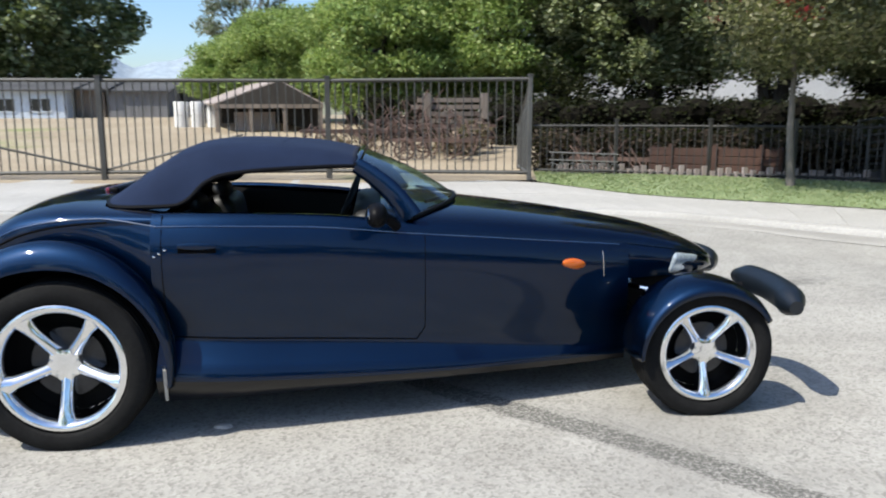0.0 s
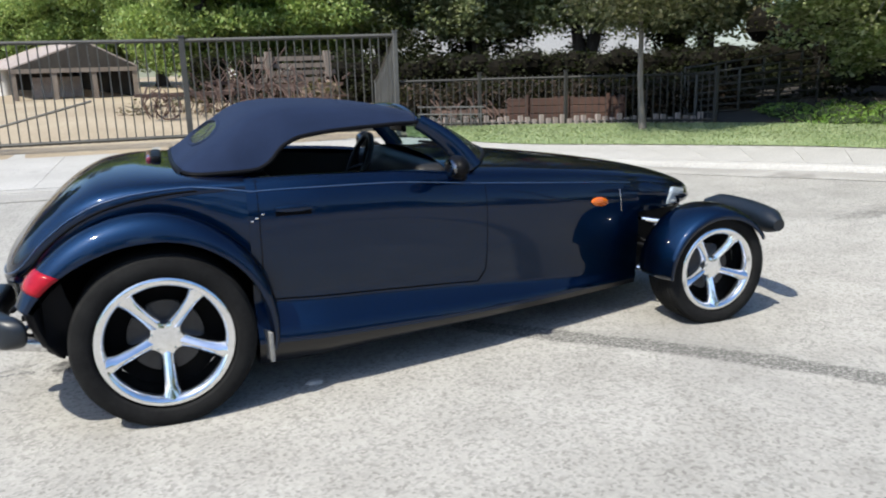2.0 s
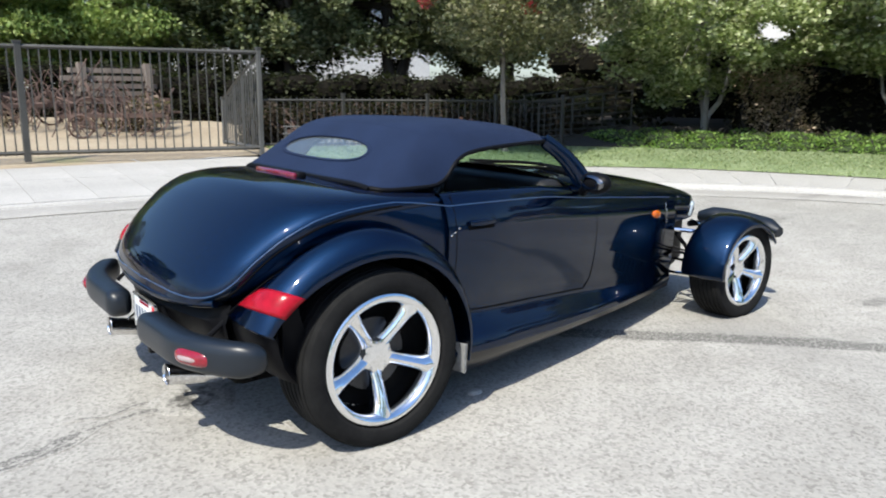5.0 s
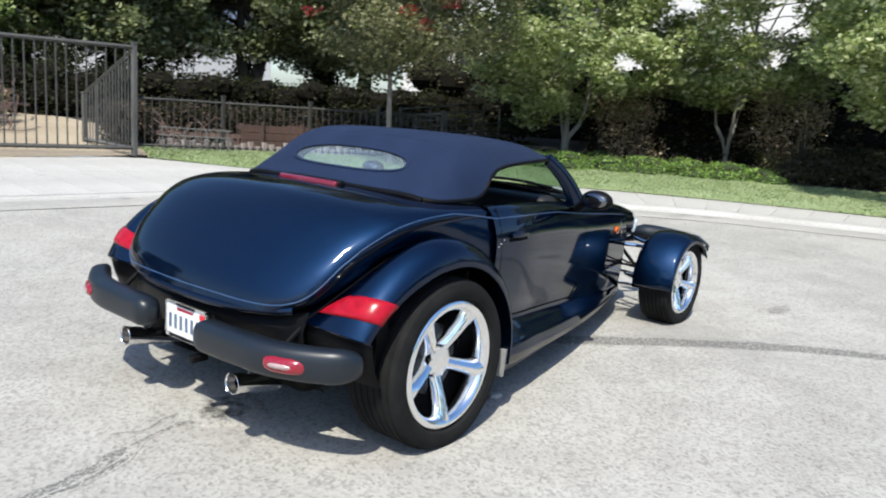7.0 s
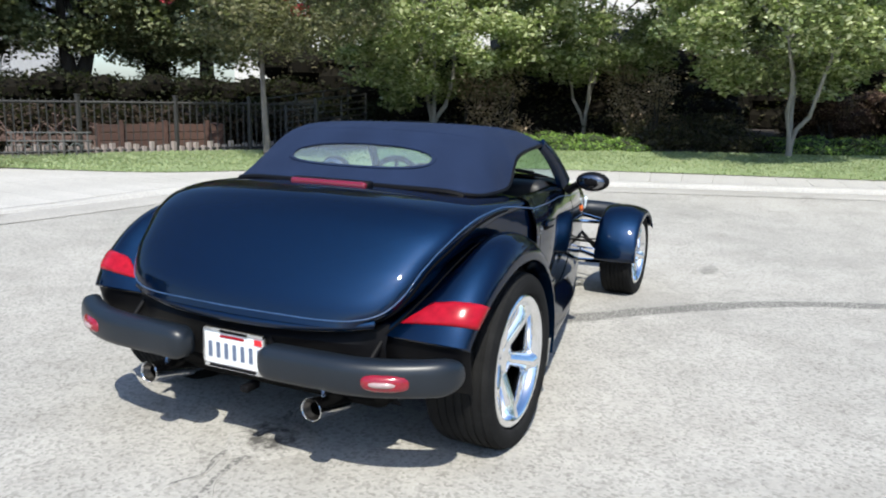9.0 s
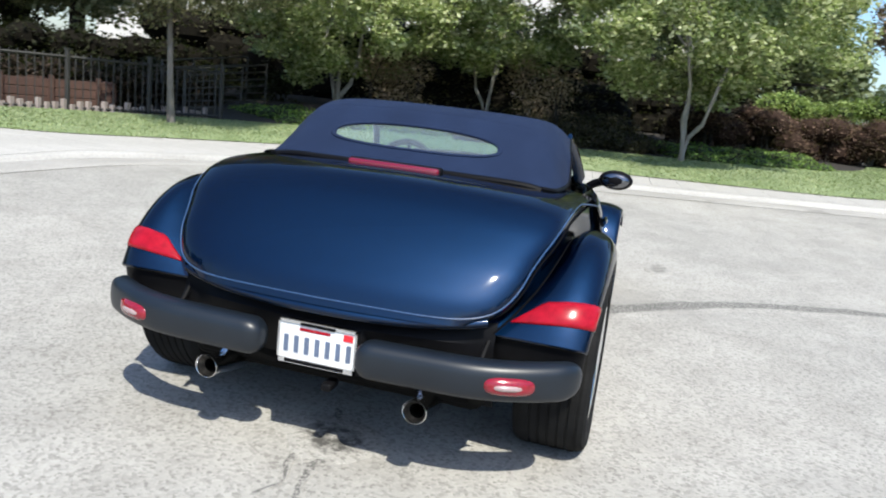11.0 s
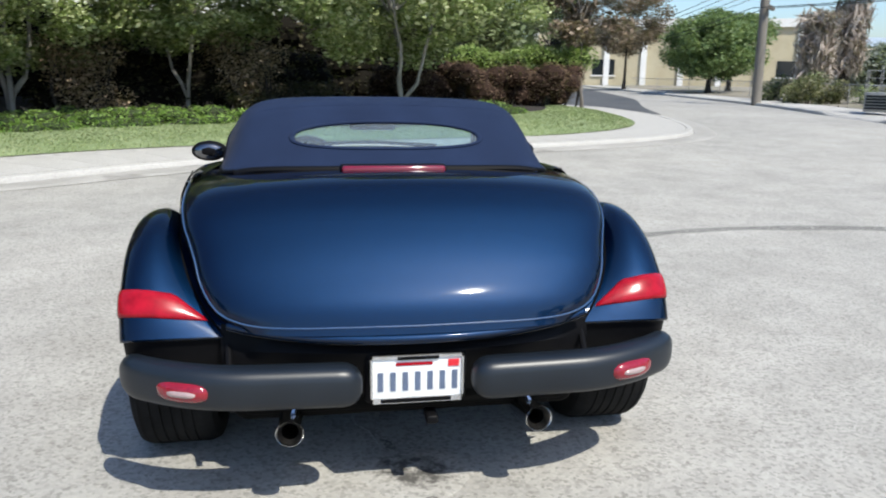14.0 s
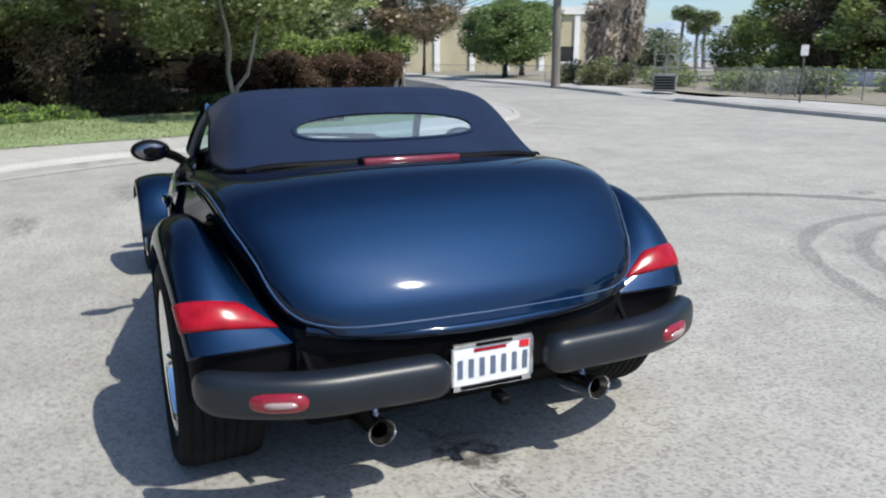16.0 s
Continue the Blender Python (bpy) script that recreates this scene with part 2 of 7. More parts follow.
GUTTER = rough_stuff("gutter_concrete", (0.288, 0.277, 0.252), (0.382, 0.367, 0.338), 0.9, 40.0, 0.9, 0.25, 0.004, spots=(1.3, 0.62, (0.216, 0.205, 0.187)))
GRASS_SOIL = rough_stuff("mown_lawn", (0.158, 0.216, 0.0864), (0.266, 0.324, 0.166), 1.2, 70.0, 0.9, 0.8, 0.02, spots=(0.8, 0.64, (0.266, 0.288, 0.144)))
DIRT = rough_stuff("dry_dirt", (0.295, 0.235, 0.158), (0.405, 0.336, 0.238), 0.5, 12.0, 0.95, 0.5, 0.02, spots=(0.15, 0.60, (0.216, 0.238, 0.0864)))
VERGE = rough_stuff("verge_dirt", (0.216, 0.191, 0.144), (0.310, 0.281, 0.223), 0.6, 12.0, 0.95, 0.5, 0.02, spots=(0.3, 0.55, (0.158, 0.166, 0.0864)))
# Soil darkened: the shade under trees and hedges is put into this colour.
SHADE_SOIL = rough_stuff("soil_painted_shade", (0.0187, 0.0151, 0.0122), (0.036, 0.0288, 0.0216), 1.0, 20.0, 0.95, 0.6, 0.02)
BARK = rough_stuff("grey_bark", (0.115, 0.101, 0.0864), (0.230, 0.209, 0.180), 4.0, 25.0, 0.9, 0.6, 0.01, stretch=(1, 1, 0.25))
PALE_BARK = rough_stuff("pale_bark", (0.194, 0.180, 0.155), (0.360, 0.338, 0.302), 5.0, 30.0, 0.85, 0.4, 0.008, stretch=(1, 1, 0.3))
DARK_BARK = rough_stuff("dark_bark", (0.0216, 0.018, 0.0144), (0.0504, 0.0432, 0.036), 4.0, 25.0, 0.9, 0.6, 0.01, stretch=(1, 1, 0.25))
IRON = rough_stuff("bronze_iron_fence", (0.0396, 0.0389, 0.0346), (0.072, 0.0706, 0.0634), 2.0, 40.0, 0.55, 0.1, 0.002)
IRON_LOW = rough_stuff("dark_iron_pickets", (0.023, 0.0223, 0.0202), (0.0446, 0.0432, 0.0389), 2.0, 40.0, 0.6, 0.1, 0.002)
IRON_GREY = rough_stuff("grey_steel_panel", (0.072, 0.072, 0.0684), (0.122, 0.122, 0.115), 2.0, 40.0, 0.6, 0.1, 0.002)
GALV = rough_stuff("galvanised_steel", (0.245, 0.245, 0.238), (0.346, 0.346, 0.338), 2.0, 40.0, 0.5, 0.1, 0.002, metal=0.3)
RUST = rough_stuff("rusty_steel", (0.060, 0.036, 0.029), (0.150, 0.094, 0.073), 3.0, 30.0, 0.85, 0.4, 0.005)
RUST_WOOD = rough_stuff("red_brown_planks", (0.0504, 0.0259, 0.0194), (0.122, 0.0648, 0.0468), 2.0, 25.0, 0.9, 0.4, 0.006, stretch=(0.2, 1, 1))
OLD_WOOD = rough_stuff("weathered_wood", (0.144, 0.115, 0.0936), (0.259, 0.216, 0.180), 2.0, 25.0, 0.9, 0.4, 0.006, stretch=(1, 1, 0.2))
GREY_WOOD = rough_stuff("grey_barn_boards", (0.144, 0.144, 0.151), (0.245, 0.245, 0.252), 1.0, 18.0, 0.9, 0.4, 0.008, stretch=(3, 3, 0.2))
WHITE_SIDING = rough_stuff("blue_white_siding", (0.50, 0.57, 0.66), (0.66, 0.72, 0.78), 0.8, 12.0, 0.8, 0.2, 0.006)
WHITE_WALL = rough_stuff("white_stucco", (0.70, 0.69, 0.66), (0.82, 0.81, 0.78), 0.8, 25.0, 0.9, 0.2, 0.004)
CREAM_WALL = rough_stuff("cream_stucco", (0.418, 0.360, 0.238), (0.504, 0.446, 0.310), 0.5, 20.0, 0.9, 0.2, 0.004)
ROOF_RED = rough_stuff("red_clay_roof", (0.202, 0.0648, 0.0432), (0.302, 0.115, 0.0792), 1.0, 10.0, 0.85, 0.5, 0.02)
ROOF_PALE = rough_stuff("faded_sheet_roof", (0.302, 0.245, 0.216), (0.418, 0.360, 0.331), 0.8, 14.0, 0.7, 0.3, 0.01)
ROOF_DARK = rough_stuff("dark_shingle_roof", (0.0432, 0.0432, 0.0468), (0.0864, 0.0864, 0.0864), 0.8, 10.0, 0.85, 0.4, 0.01)
# The haze of the air is put into the hills' pale blue colour.
HILL = rough_stuff("hazy_hills", (0.28, 0.34, 0.40), (0.36, 0.42, 0.47), 0.01, 0.05, 1.0, 0.1, 0.1)
HILL_NEAR = rough_stuff("dry_scrub_hill", (0.12, 0.14, 0.09), (0.26, 0.25, 0.17), 0.02, 0.2, 1.0, 0.4, 0.4)
LEAF_BRIGHT = leaf_material("leaf_bright", (0.084, 0.130, 0.0378), (0.235, 0.307, 0.105), (0.470, 0.512, 0.244))
LEAF_STREET = leaf_material("leaf_street", (0.118, 0.160, 0.0546), (0.319, 0.386, 0.151), (0.722, 0.739, 0.470), through=0.45)
# Near-black leaves: the tree shade over hedge and shrubs is put into this colour.
LEAF_BLACK_SHADE = leaf_material("leaf_painted_shade", (0.008, 0.010, 0.006), (0.018, 0.021, 0.011), (0.042, 0.044, 0.024), through=0.08, shine=0.05)
# Dark brown-green leaves with the shade below the street trees put into the colour.
LEAF_UNDER_SHADE = leaf_material("leaf_brown_green_shade", (0.022, 0.021, 0.014), (0.05, 0.047, 0.03), (0.115, 0.10, 0.062), through=0.12, shine=0.05)
LEAF_DARK = leaf_material("leaf_dark", (0.0504, 0.0714, 0.0302), (0.118, 0.151, 0.0672), (0.269, 0.302, 0.160), through=0.25)
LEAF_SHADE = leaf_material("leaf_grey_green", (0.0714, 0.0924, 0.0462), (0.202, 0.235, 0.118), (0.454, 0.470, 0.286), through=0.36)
LEAF_MAPLE = leaf_material("leaf_mid_green", (0.063, 0.109, 0.042), (0.143, 0.218, 0.084), (0.286, 0.361, 0.168), through=0.35)
LEAF_OLIVE = leaf_material("leaf_olive", (0.063, 0.0655, 0.0353), (0.151, 0.151, 0.0798), (0.319, 0.294, 0.176), through=0.32)
LEAF_GREY = leaf_material("leaf_grey", (0.118, 0.143, 0.126), (0.210, 0.235, 0.202), (0.353, 0.370, 0.319))
LEAF_WILLOW = leaf_material("leaf_willow", (0.101, 0.168, 0.0462), (0.260, 0.370, 0.109), (0.487, 0.554, 0.210), through=0.45)
LEAF_BROWN = leaf_material("leaf_brown", (0.084, 0.0588, 0.0454), (0.185, 0.130, 0.0966), (0.353, 0.269, 0.202), through=0.2)
# Dry brown leaves made about twice as light: sunlight is put into the colour.
LEAF_DRY_LIT = leaf_material("leaf_dry_shrub_lit", (0.168, 0.113, 0.0756), (0.386, 0.277, 0.193), (0.622, 0.487, 0.361), through=0.35)
LEAF_HEDGE = leaf_material("leaf_hedge_brown", (0.084, 0.0521, 0.0386), (0.134, 0.084, 0.063), (0.210, 0.139, 0.101), through=0.15, shine=0.15)
# Brush leaves darkened by the shade behind the low fence, put into the colour.
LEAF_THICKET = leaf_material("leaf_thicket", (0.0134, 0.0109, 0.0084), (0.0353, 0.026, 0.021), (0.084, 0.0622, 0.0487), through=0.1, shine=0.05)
LEAF_COVER = leaf_material("leaf_groundcover", (0.063, 0.130, 0.0252), (0.168, 0.311, 0.0588), (0.336, 0.487, 0.126), through=0.42)
LEAF_FRESH = leaf_material("leaf_fresh_green", (0.0756, 0.143, 0.0252), (0.218, 0.319, 0.084), (0.420, 0.504, 0.185))
LEAF_FLOWER = leaf_material("flower_red", (0.30, 0.015, 0.03), (0.52, 0.03, 0.06), (0.66, 0.10, 0.13))
FROND_DRY = leaf_material("dry_fronds", (0.218, 0.168, 0.143), (0.386, 0.319, 0.277), (0.554, 0.487, 0.437), through=0.15)
BLADE = leaf_material("grass_blades", (0.168, 0.235, 0.0924), (0.294, 0.361, 0.176), (0.454, 0.487, 0.286))
# Dark core colours: they paint the shade deep between the leaves.
SHADE = dull(plain("inner_shade_painted", (0.0086, 0.0076, 0.0054), 0.95))
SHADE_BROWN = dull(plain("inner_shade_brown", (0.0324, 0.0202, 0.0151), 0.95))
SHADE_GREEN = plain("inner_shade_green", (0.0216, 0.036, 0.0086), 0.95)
WINDOW_DARK = plain("dark_window_pane", (0.0144, 0.018, 0.0216), 0.08)
POLE_WOOD = rough_stuff("grey_pole_wood", (0.158, 0.144, 0.122), (0.245, 0.223, 0.194), 2.0, 30.0, 0.9, 0.4, 0.006, stretch=(1, 1, 0.1))
TARP = rough_stuff("grey_green_sheet", (0.072, 0.09, 0.0828), (0.122, 0.140, 0.130), 1.5, 20.0, 0.7, 0.3, 0.01)


# ---- mesh helpers ----
class Geo:
    """Vertices and faces gathered piece by piece."""

    def __init__(self):
        self.v, self.f = [], []

    def add(self, verts, faces):
        o = len(self.v)
        self.v.extend(tuple(map(float, p)) for p in verts)
        self.f.extend(tuple(i + o for i in face) for face in faces)
        return self

    def grid(self, P, close_u=False, close_v=False, flip=False):
        P = np.asarray(P, float)
        n, m = P.shape[:2]
        faces = []
        for i in range(n if close_u else n - 1):
            for j in range(m if close_v else m - 1):
                a, b = i * m + j, i * m + (j + 1) % m
                c, d = ((i + 1) % n) * m + (j + 1) % m, ((i + 1) % n) * m + j
                faces.append((a, d, c, b) if flip else (a, b, c, d))
        return self.add(P.reshape(-1, 3), faces)

    def box(self, lo, hi, turn=0.0, about=None):
        (x0, y0, z0), (x1, y1, z1) = lo, hi
        v = [(x0, y0, z0), (x1, y0, z0), (x1, y1, z0), (x0, y1, z0), (x0, y0, z1), (x1, y0, z1), (x1, y1, z1), (x0, y1, z1)]
        if turn:
            c, s = math.cos(turn), math.sin(turn)
            ax, ay = about or ((x0 + x1) / 2, (y0 + y1) / 2)
            v = [(ax + (x - ax) * c - (y - ay) * s, ay + (x - ax) * s + (y - ay) * c, z) for x, y, z in v]
        return self.add(v, [(0, 3, 2, 1), (4, 5, 6, 7), (0, 1, 5, 4), (1, 2, 6, 5), (2, 3, 7, 6), (3, 0, 4, 7)])

    def tube(self, path, radius, sides=8, cap=True, squash=None):
        path = [Vector(p) for p in path]
        n = len(path)
        rings, up = [], Vector((0, 0, 1))
        for i, p in enumerate(path):
            way = (path[min(i + 1, n - 1)] - path[max(i - 1, 0)]).normalized()
            ref = up if abs(way.z) < 0.95 else Vector((1, 0, 0))
            a = way.cross(ref).normalized()
            b = a.cross(way).normalized()
            r = radius(i / max(1, n - 1)) if callable(radius) else radius
            ra, rb = (r, r) if squash is None else (r * squash[0], r * squash[1])
            rings.append([p + a * ra * math.cos(t) + b * rb * math.sin(t) for t in np.linspace(0, 2 * math.pi, sides, endpoint=False)])
        o = len(self.v)
        self.grid(rings, close_v=True)
        if cap:
            self.f.append(tuple(o + j for j in range(sides)))
            self.f.append(tuple(o + (n - 1) * sides + j for j in reversed(range(sides))))
        return self

    def lathe(self, profile, centre, axis="y", n=32):
        """profile: (radius, offset along the axis)."""
        P = []
        for t in np.linspace(0, 2 * math.pi, n, endpoint=False):
            row = []
            for r, h in profile:
                c, s = r * math.cos(t), r * math.sin(t)
                p = {"y": (c, h, s), "z": (c, s, h), "x": (h, c, s)}[axis]
                row.append((centre[0] + p[0], centre[1] + p[1], centre[2] + p[2]))
            P.append(row)
        return self.grid(P, close_u=True)

    def ball(self, centre, r, n=10, m=16):
        P = [[(centre[0] + r[0] * math.sin(a) * math.cos(b), centre[1] + r[1] * math.sin(a) * math.sin(b), centre[2] + r[2] * math.cos(a))
              for b in np.linspace(0, 2 * math.pi, m, endpoint=False)] for a in np.linspace(0.02, math.pi - 0.02, n)]
        return self.grid(P, close_v=True)

    def mesh(self, name, mat, smooth=True, angle=35):
        me = bpy.data.meshes.new(name)
        me.from_pydata(self.v, [], self.f)
        me.validate()
        bm = bmesh.new()
        bm.from_mesh(me)
        bmesh.ops.recalc_face_normals(bm, faces=bm.faces)
        if smooth:
            for f in bm.faces:
                f.smooth = True
            for e in bm.edges:
                if len(e.link_faces) == 2 and e.calc_face_angle(0) > radians(angle):
                    e.smooth = False
        bm.to_mesh(me)
        bm.free()
        me.materials.append(mat)
        return me


def part(name, geo, mat, parent, label="", smooth=True, angle=35):
    ob = new(name, geo.mesh(name, mat, smooth, angle) if isinstance(geo, Geo) else geo)
    ob.parent = parent
    return tagged(ob, label)


def thing(name, label, category, group="", kind="", at=(0, 0, 0)):
    ob = new(name)
    ob.location = at
    ob.empty_display_size = 0.1
    return tagged(ob, label, category, group, kind)


def single(name, geo, mat, label, category, group="", kind="", smooth=True, angle=35):
    return tagged(new(name, geo.mesh(name, mat, smooth, angle)), label, category, group, kind)


def spline(points, n):
    """n points on a smooth curve through the points."""
    P = np.asarray(points, float)
    k = len(P)
    d = np.r_[0, np.cumsum(np.maximum(1e-6, np.linalg.norm(np.diff(P, axis=0), axis=1)))]
    out = []
    for s in np.linspace(0, d[-1], n):
        i = min(max(int(np.searchsorted(d, s, side="right")) - 1, 0), k - 2)
        h = d[i + 1] - d[i]
        t = (s - d[i]) / h

        def slope(j):
            if j == 0:
                return (P[1] - P[0]) / (d[1] - d[0])
            if j == k - 1:
                return (P[-1] - P[-2]) / (d[-1] - d[-2])
            return (P[j + 1] - P[j - 1]) / (d[j + 1] - d[j - 1])
        out.append((2 * t**3 - 3 * t**2 + 1) * P[i] + (t**3 - 2 * t**2 + t) * h * slope(i) + (3 * t**2 - 2 * t**3) * P[i + 1] + (t**3 - t**2) * h * slope(i + 1))
    return np.array(out)


def smooth_at(xs, ys, x):
    """A smooth curve y(x) through a table, without overshoot."""
    xs, ys = np.asarray(xs, float), np.asarray(ys, float)
    x = min(max(x, xs[0]), xs[-1])
    i = min(max(int(np.searchsorted(xs, x, side="right")) - 1, 0), len(xs) - 2)
    h = xs[i + 1] - xs[i]
    t = (x - xs[i]) / h
    dl = np.diff(ys) / np.diff(xs)

    def slope(j):
        if j == 0:
            return dl[0]
        if j == len(xs) - 1:
            return dl[-1]
        a, b = dl[j - 1], dl[j]
        return 0.0 if a * b <= 0 else 2 * a * b / (a + b)
    return float((2 * t**3 - 3 * t**2 + 1) * ys[i] + (t**3 - 2 * t**2 + t) * h * slope(i) + (3 * t**2 - 2 * t**3) * ys[i + 1] + (t**3 - t**2) * h * slope(i + 1))


def solid(ob, thickness, offset=-1.0):
    mod = ob.modifiers.new("thickness", "SOLIDIFY")
    mod.thickness, mod.offset = thickness, offset
    return ob


def softened(lo, hi, r, segments=3, bend=None):
    """A box with rounded edges."""
    bm = bmesh.new()
    bmesh.ops.create_cube(bm, size=1)
    for v in bm.verts:
        v.co = Vector([(a + b) / 2 + c * (b - a) for a, b, c in zip(lo, hi, v.co)])
    bmesh.ops.bevel(bm, geom=bm.edges[:], offset=r, segments=segments, profile=0.5, affect="EDGES")
    if bend:
        for v in bm.verts:
            v.co = Vector(bend(v.co))
    g = Geo()
    bm.verts.index_update()
    g.add([v.co[:] for v in bm.verts], [[v.index for v in f.verts] for f in bm.faces])
    bm.free()
    return g


# ---- ground ----
def ground_z(x, y):
    d = math.hypot(x - 0.5, y + 1.5)
    z = 0.04 * min(max(0.0, d - 4.0), 11.0)
    return z + 0.03 * min(max(0.0, y - 10.0), 28.0)


def sheet(name, xs, ys, lift, mat, label, category):
    g = Geo().grid([[(x, y, ground_z(x, y) + lift) for y in ys] for x in xs])
    return single(name, g, mat, label, category, kind="structure")


near = list(np.arange(-24, -8, 1.0)) + list(np.arange(-8, 12, 0.125)) + list(np.arange(12, 40.1, 1.0))
far_lo = [-3000, -1200, -500, -200, -90, -45]
far_hi = [55, 90, 200, 500, 1200, 3000]
sheet("road", far_lo + near + far_hi, far_lo + near + far_hi, 0.0, ASPHALT, "pale worn asphalt road with grit and oil stains", "road")

KERB = [(-30, 6.6), (-12, 6.1), (-3.3, 5.8), (0, 5.75), (2.4, 5.5), (4.2, 5.2), (5.2, 4.6), (6.0, 3.75), (7.3, 2.3), (8.15, 1.0), (8.7, -0.6),
        (9.2, -2.4), (9.6, -4.1), (10.15, -5.9), (10.9, -6.9), (12.2, -7.45), (14.5, -7.8), (17.5, -7.95), (21.0, -7.1), (40, -3.4)]
INNER = [(-30, 9.2), (-12, 9.2), (-3.3, 9.3), (0.2, 9.25), (2.6, 9.0), (3.95, 8.2), (5.0, 6.5), (6.5, 5.25), (8.3, 3.4), (9.3, 1.4), (9.85, -0.5),
         (10.2, -2.2), (10.55, -4.0), (11.3, -5.5), (12.0, -6.15), (13.0, -6.5), (14.6, -6.45), (17.3, -6.9), (20.4, -6.05), (40, -2.2)]
BACK = [(3.95, 8.45), (5.6, 7.75), (7.4, 6.55), (8.9, 5.1), (10.6, 3.0), (11.7, 0.6), (12.35, -1.4), (13.2, -3.6), (14.0, -4.8), (14.8, -5.2), (15.6, -5.4), (16.4, -5.8)]


def matched(points, n):
    """n samples of a curve in which every control point keeps its share of the samples."""
    P = np.asarray(points, float)
    u = np.linspace(0, len(P) - 1, n)
    idx = np.arange(len(P))
    return np.array([(smooth_at(idx, P[:, 0], t), smooth_at(idx, P[:, 1], t)) for t in u])


N_SLAB = 153
K, L = matched(KERB, N_SLAB), matched(INNER, N_SLAB)


def kerb_height(x):
    return 0.035 + 0.040 * min(1.0, max(0.0, (x - 3.0) / 1.4))


kerb_rows, gutter_rows, bed_rows = [], [], []
for (kx, ky), (lx, ly) in zip(K, L):
    w = np.array((lx - kx, ly - ky))
    w = w / np.linalg.norm(w)
    z, h = ground_z(kx, ky), kerb_height(kx)
    p = lambda d, up: (kx + w[0] * d, ky + w[1] * d, z + up)
    kerb_rows.append([p(0, -0.05), p(0.0, 0.004), p(0.02, h - 0.03), p(0.035, h - 0.008), p(0.06, h), p(0.16, h + 0.002), p(0.16, -0.05)])
    gutter_rows.append([p(-0.48, -0.012), p(-0.44, 0.004), p(-0.25, 0.006), p(-0.004, 0.008)])
    bed_rows.append([p(0.165, h - 0.02), (lx, ly, ground_z(lx, ly) + h - 0.02)])
single("kerb", Geo().grid(kerb_rows), CONCRETE, "pale concrete kerb along the road edge", "kerb", kind="structure")
single("gutter", Geo().grid(gutter_rows), GUTTER, "stained concrete gutter pan beside the kerb", "gutter", kind="structure")
pavement = single("pavement", Geo().grid(bed_rows), GUTTER, "pale concrete pavement and driveway apron of jointed slabs", "pavement", kind="structure")

# far side of the road
FAR = [(-60, 0.5), (-40, -6), (-18, -9.6), (-4, -11.2), (6.6, -12.0), (10.6, -11.9), (14, -12.6), (21.6, -14.8), (34, -17.2), (60, -22.2)]
FK = matched(FAR, 90)
far_rows, far_kerb = [], []
for i, (x, y) in enumerate(FK):
    t = FK[min(i + 1, 89)] - FK[max(i - 1, 0)]
    n = np.array((t[1], -t[0])) / np.linalg.norm(t)
    z = ground_z(x, y)
    h = 0.04 if 12.5 < x < 15.8 else 0.10
    up = lambda d: max(z, ground_z(x + n[0] * d, y + n[1] * d)) + h
    far_kerb.append([(x, y, z - 0.05), (x, y, z), (x + n[0] * 0.03, y + n[1] * 0.03, z + h - 0.02), (x + n[0] * 0.06, y + n[1] * 0.06, z + h), (x + n[0] * 0.16, y + n[1] * 0.16, z + h)])
    far_rows.append([(x + n[0] * d, y + n[1] * d, up(d) + 0.003) for d in (0.16, 0.9, 1.7)])
single("kerb_far", Geo().grid(far_kerb), CONCRETE, "concrete kerb on the far side of the street", "kerb", kind="structure")
single("pavement_far", Geo().grid(far_rows), CONCRETE, "pale concrete pavement across the street", "pavement", kind="structure")
verge = []
for i, (x, y) in enumerate(FK):
    t = FK[min(i + 1, 89)] - FK[max(i - 1, 0)]
    n = np.array((t[1], -t[0])) / np.linalg.norm(t)
    z = ground_z(x, y)
    verge.append([(x + n[0] * d, y + n[1] * d, max(z, ground_z(x + n[0] * d, y + n[1] * d)) + 0.12 + 0.05 * (d > 3)) for d in (1.7, 3.5, 8, 16, 60, 400)])
single("verge_ground", Geo().grid(verge), VERGE, "dry dirt and weeds beyond the street fence", "ground", kind="structure")

# dirt yard behind the gate, planted ground behind the lawn
yard_xs, yard_ys = [-300, -120, -60] + list(np.arange(-40, 3.1, 2.0)) + [4.0, 5.6], [8.75] + list(np.arange(9.35, 50, 1.5)) + [80, 160, 400]
sheet("yard_ground", yard_xs, yard_ys, 0.035, DIRT, "dry tan dirt yard with patchy grass behind the gate", "ground")
B = matched(BACK, 70)
LB = matched(INNER[5:17], 70)
lawn_rows, soil_rows = [], []
for (bx, by), (lx, ly) in zip(B, LB):
    row = []
    for t in np.linspace(0, 1, 9):
        x, y = lx + (bx - lx) * t, ly + (by - ly) * t
        row.append((x, y, ground_z(x, y) + 0.135 + 0.07 * math.sin(t * math.pi / 2) - (0.05 if t == 0 else 0)))
    lawn_rows.append(row)
    way = np.array((bx - lx, by - ly))
    way = way / max(0.3, np.linalg.norm(way))
    soil_rows.append([(bx + way[0] * d, by + way[1] * d, ground_z(bx + way[0] * d, by + way[1] * d) + 0.01 + (0.18 + 0.02 * d) * min(1.0, max(0.0, (bx - 6.5) / 2.5))) for d in (0, 1, 2.5, 5, 9, 16)])
single("lawn", Geo().grid(lawn_rows), GRASS_SOIL, "strip of mown green lawn beside the pavement", "lawn", kind="structure")
single("planting_soil", Geo().grid(soil_rows), SHADE_SOIL, "soil under trees and hedges, shade painted into its dark colour", "ground", kind="structure")
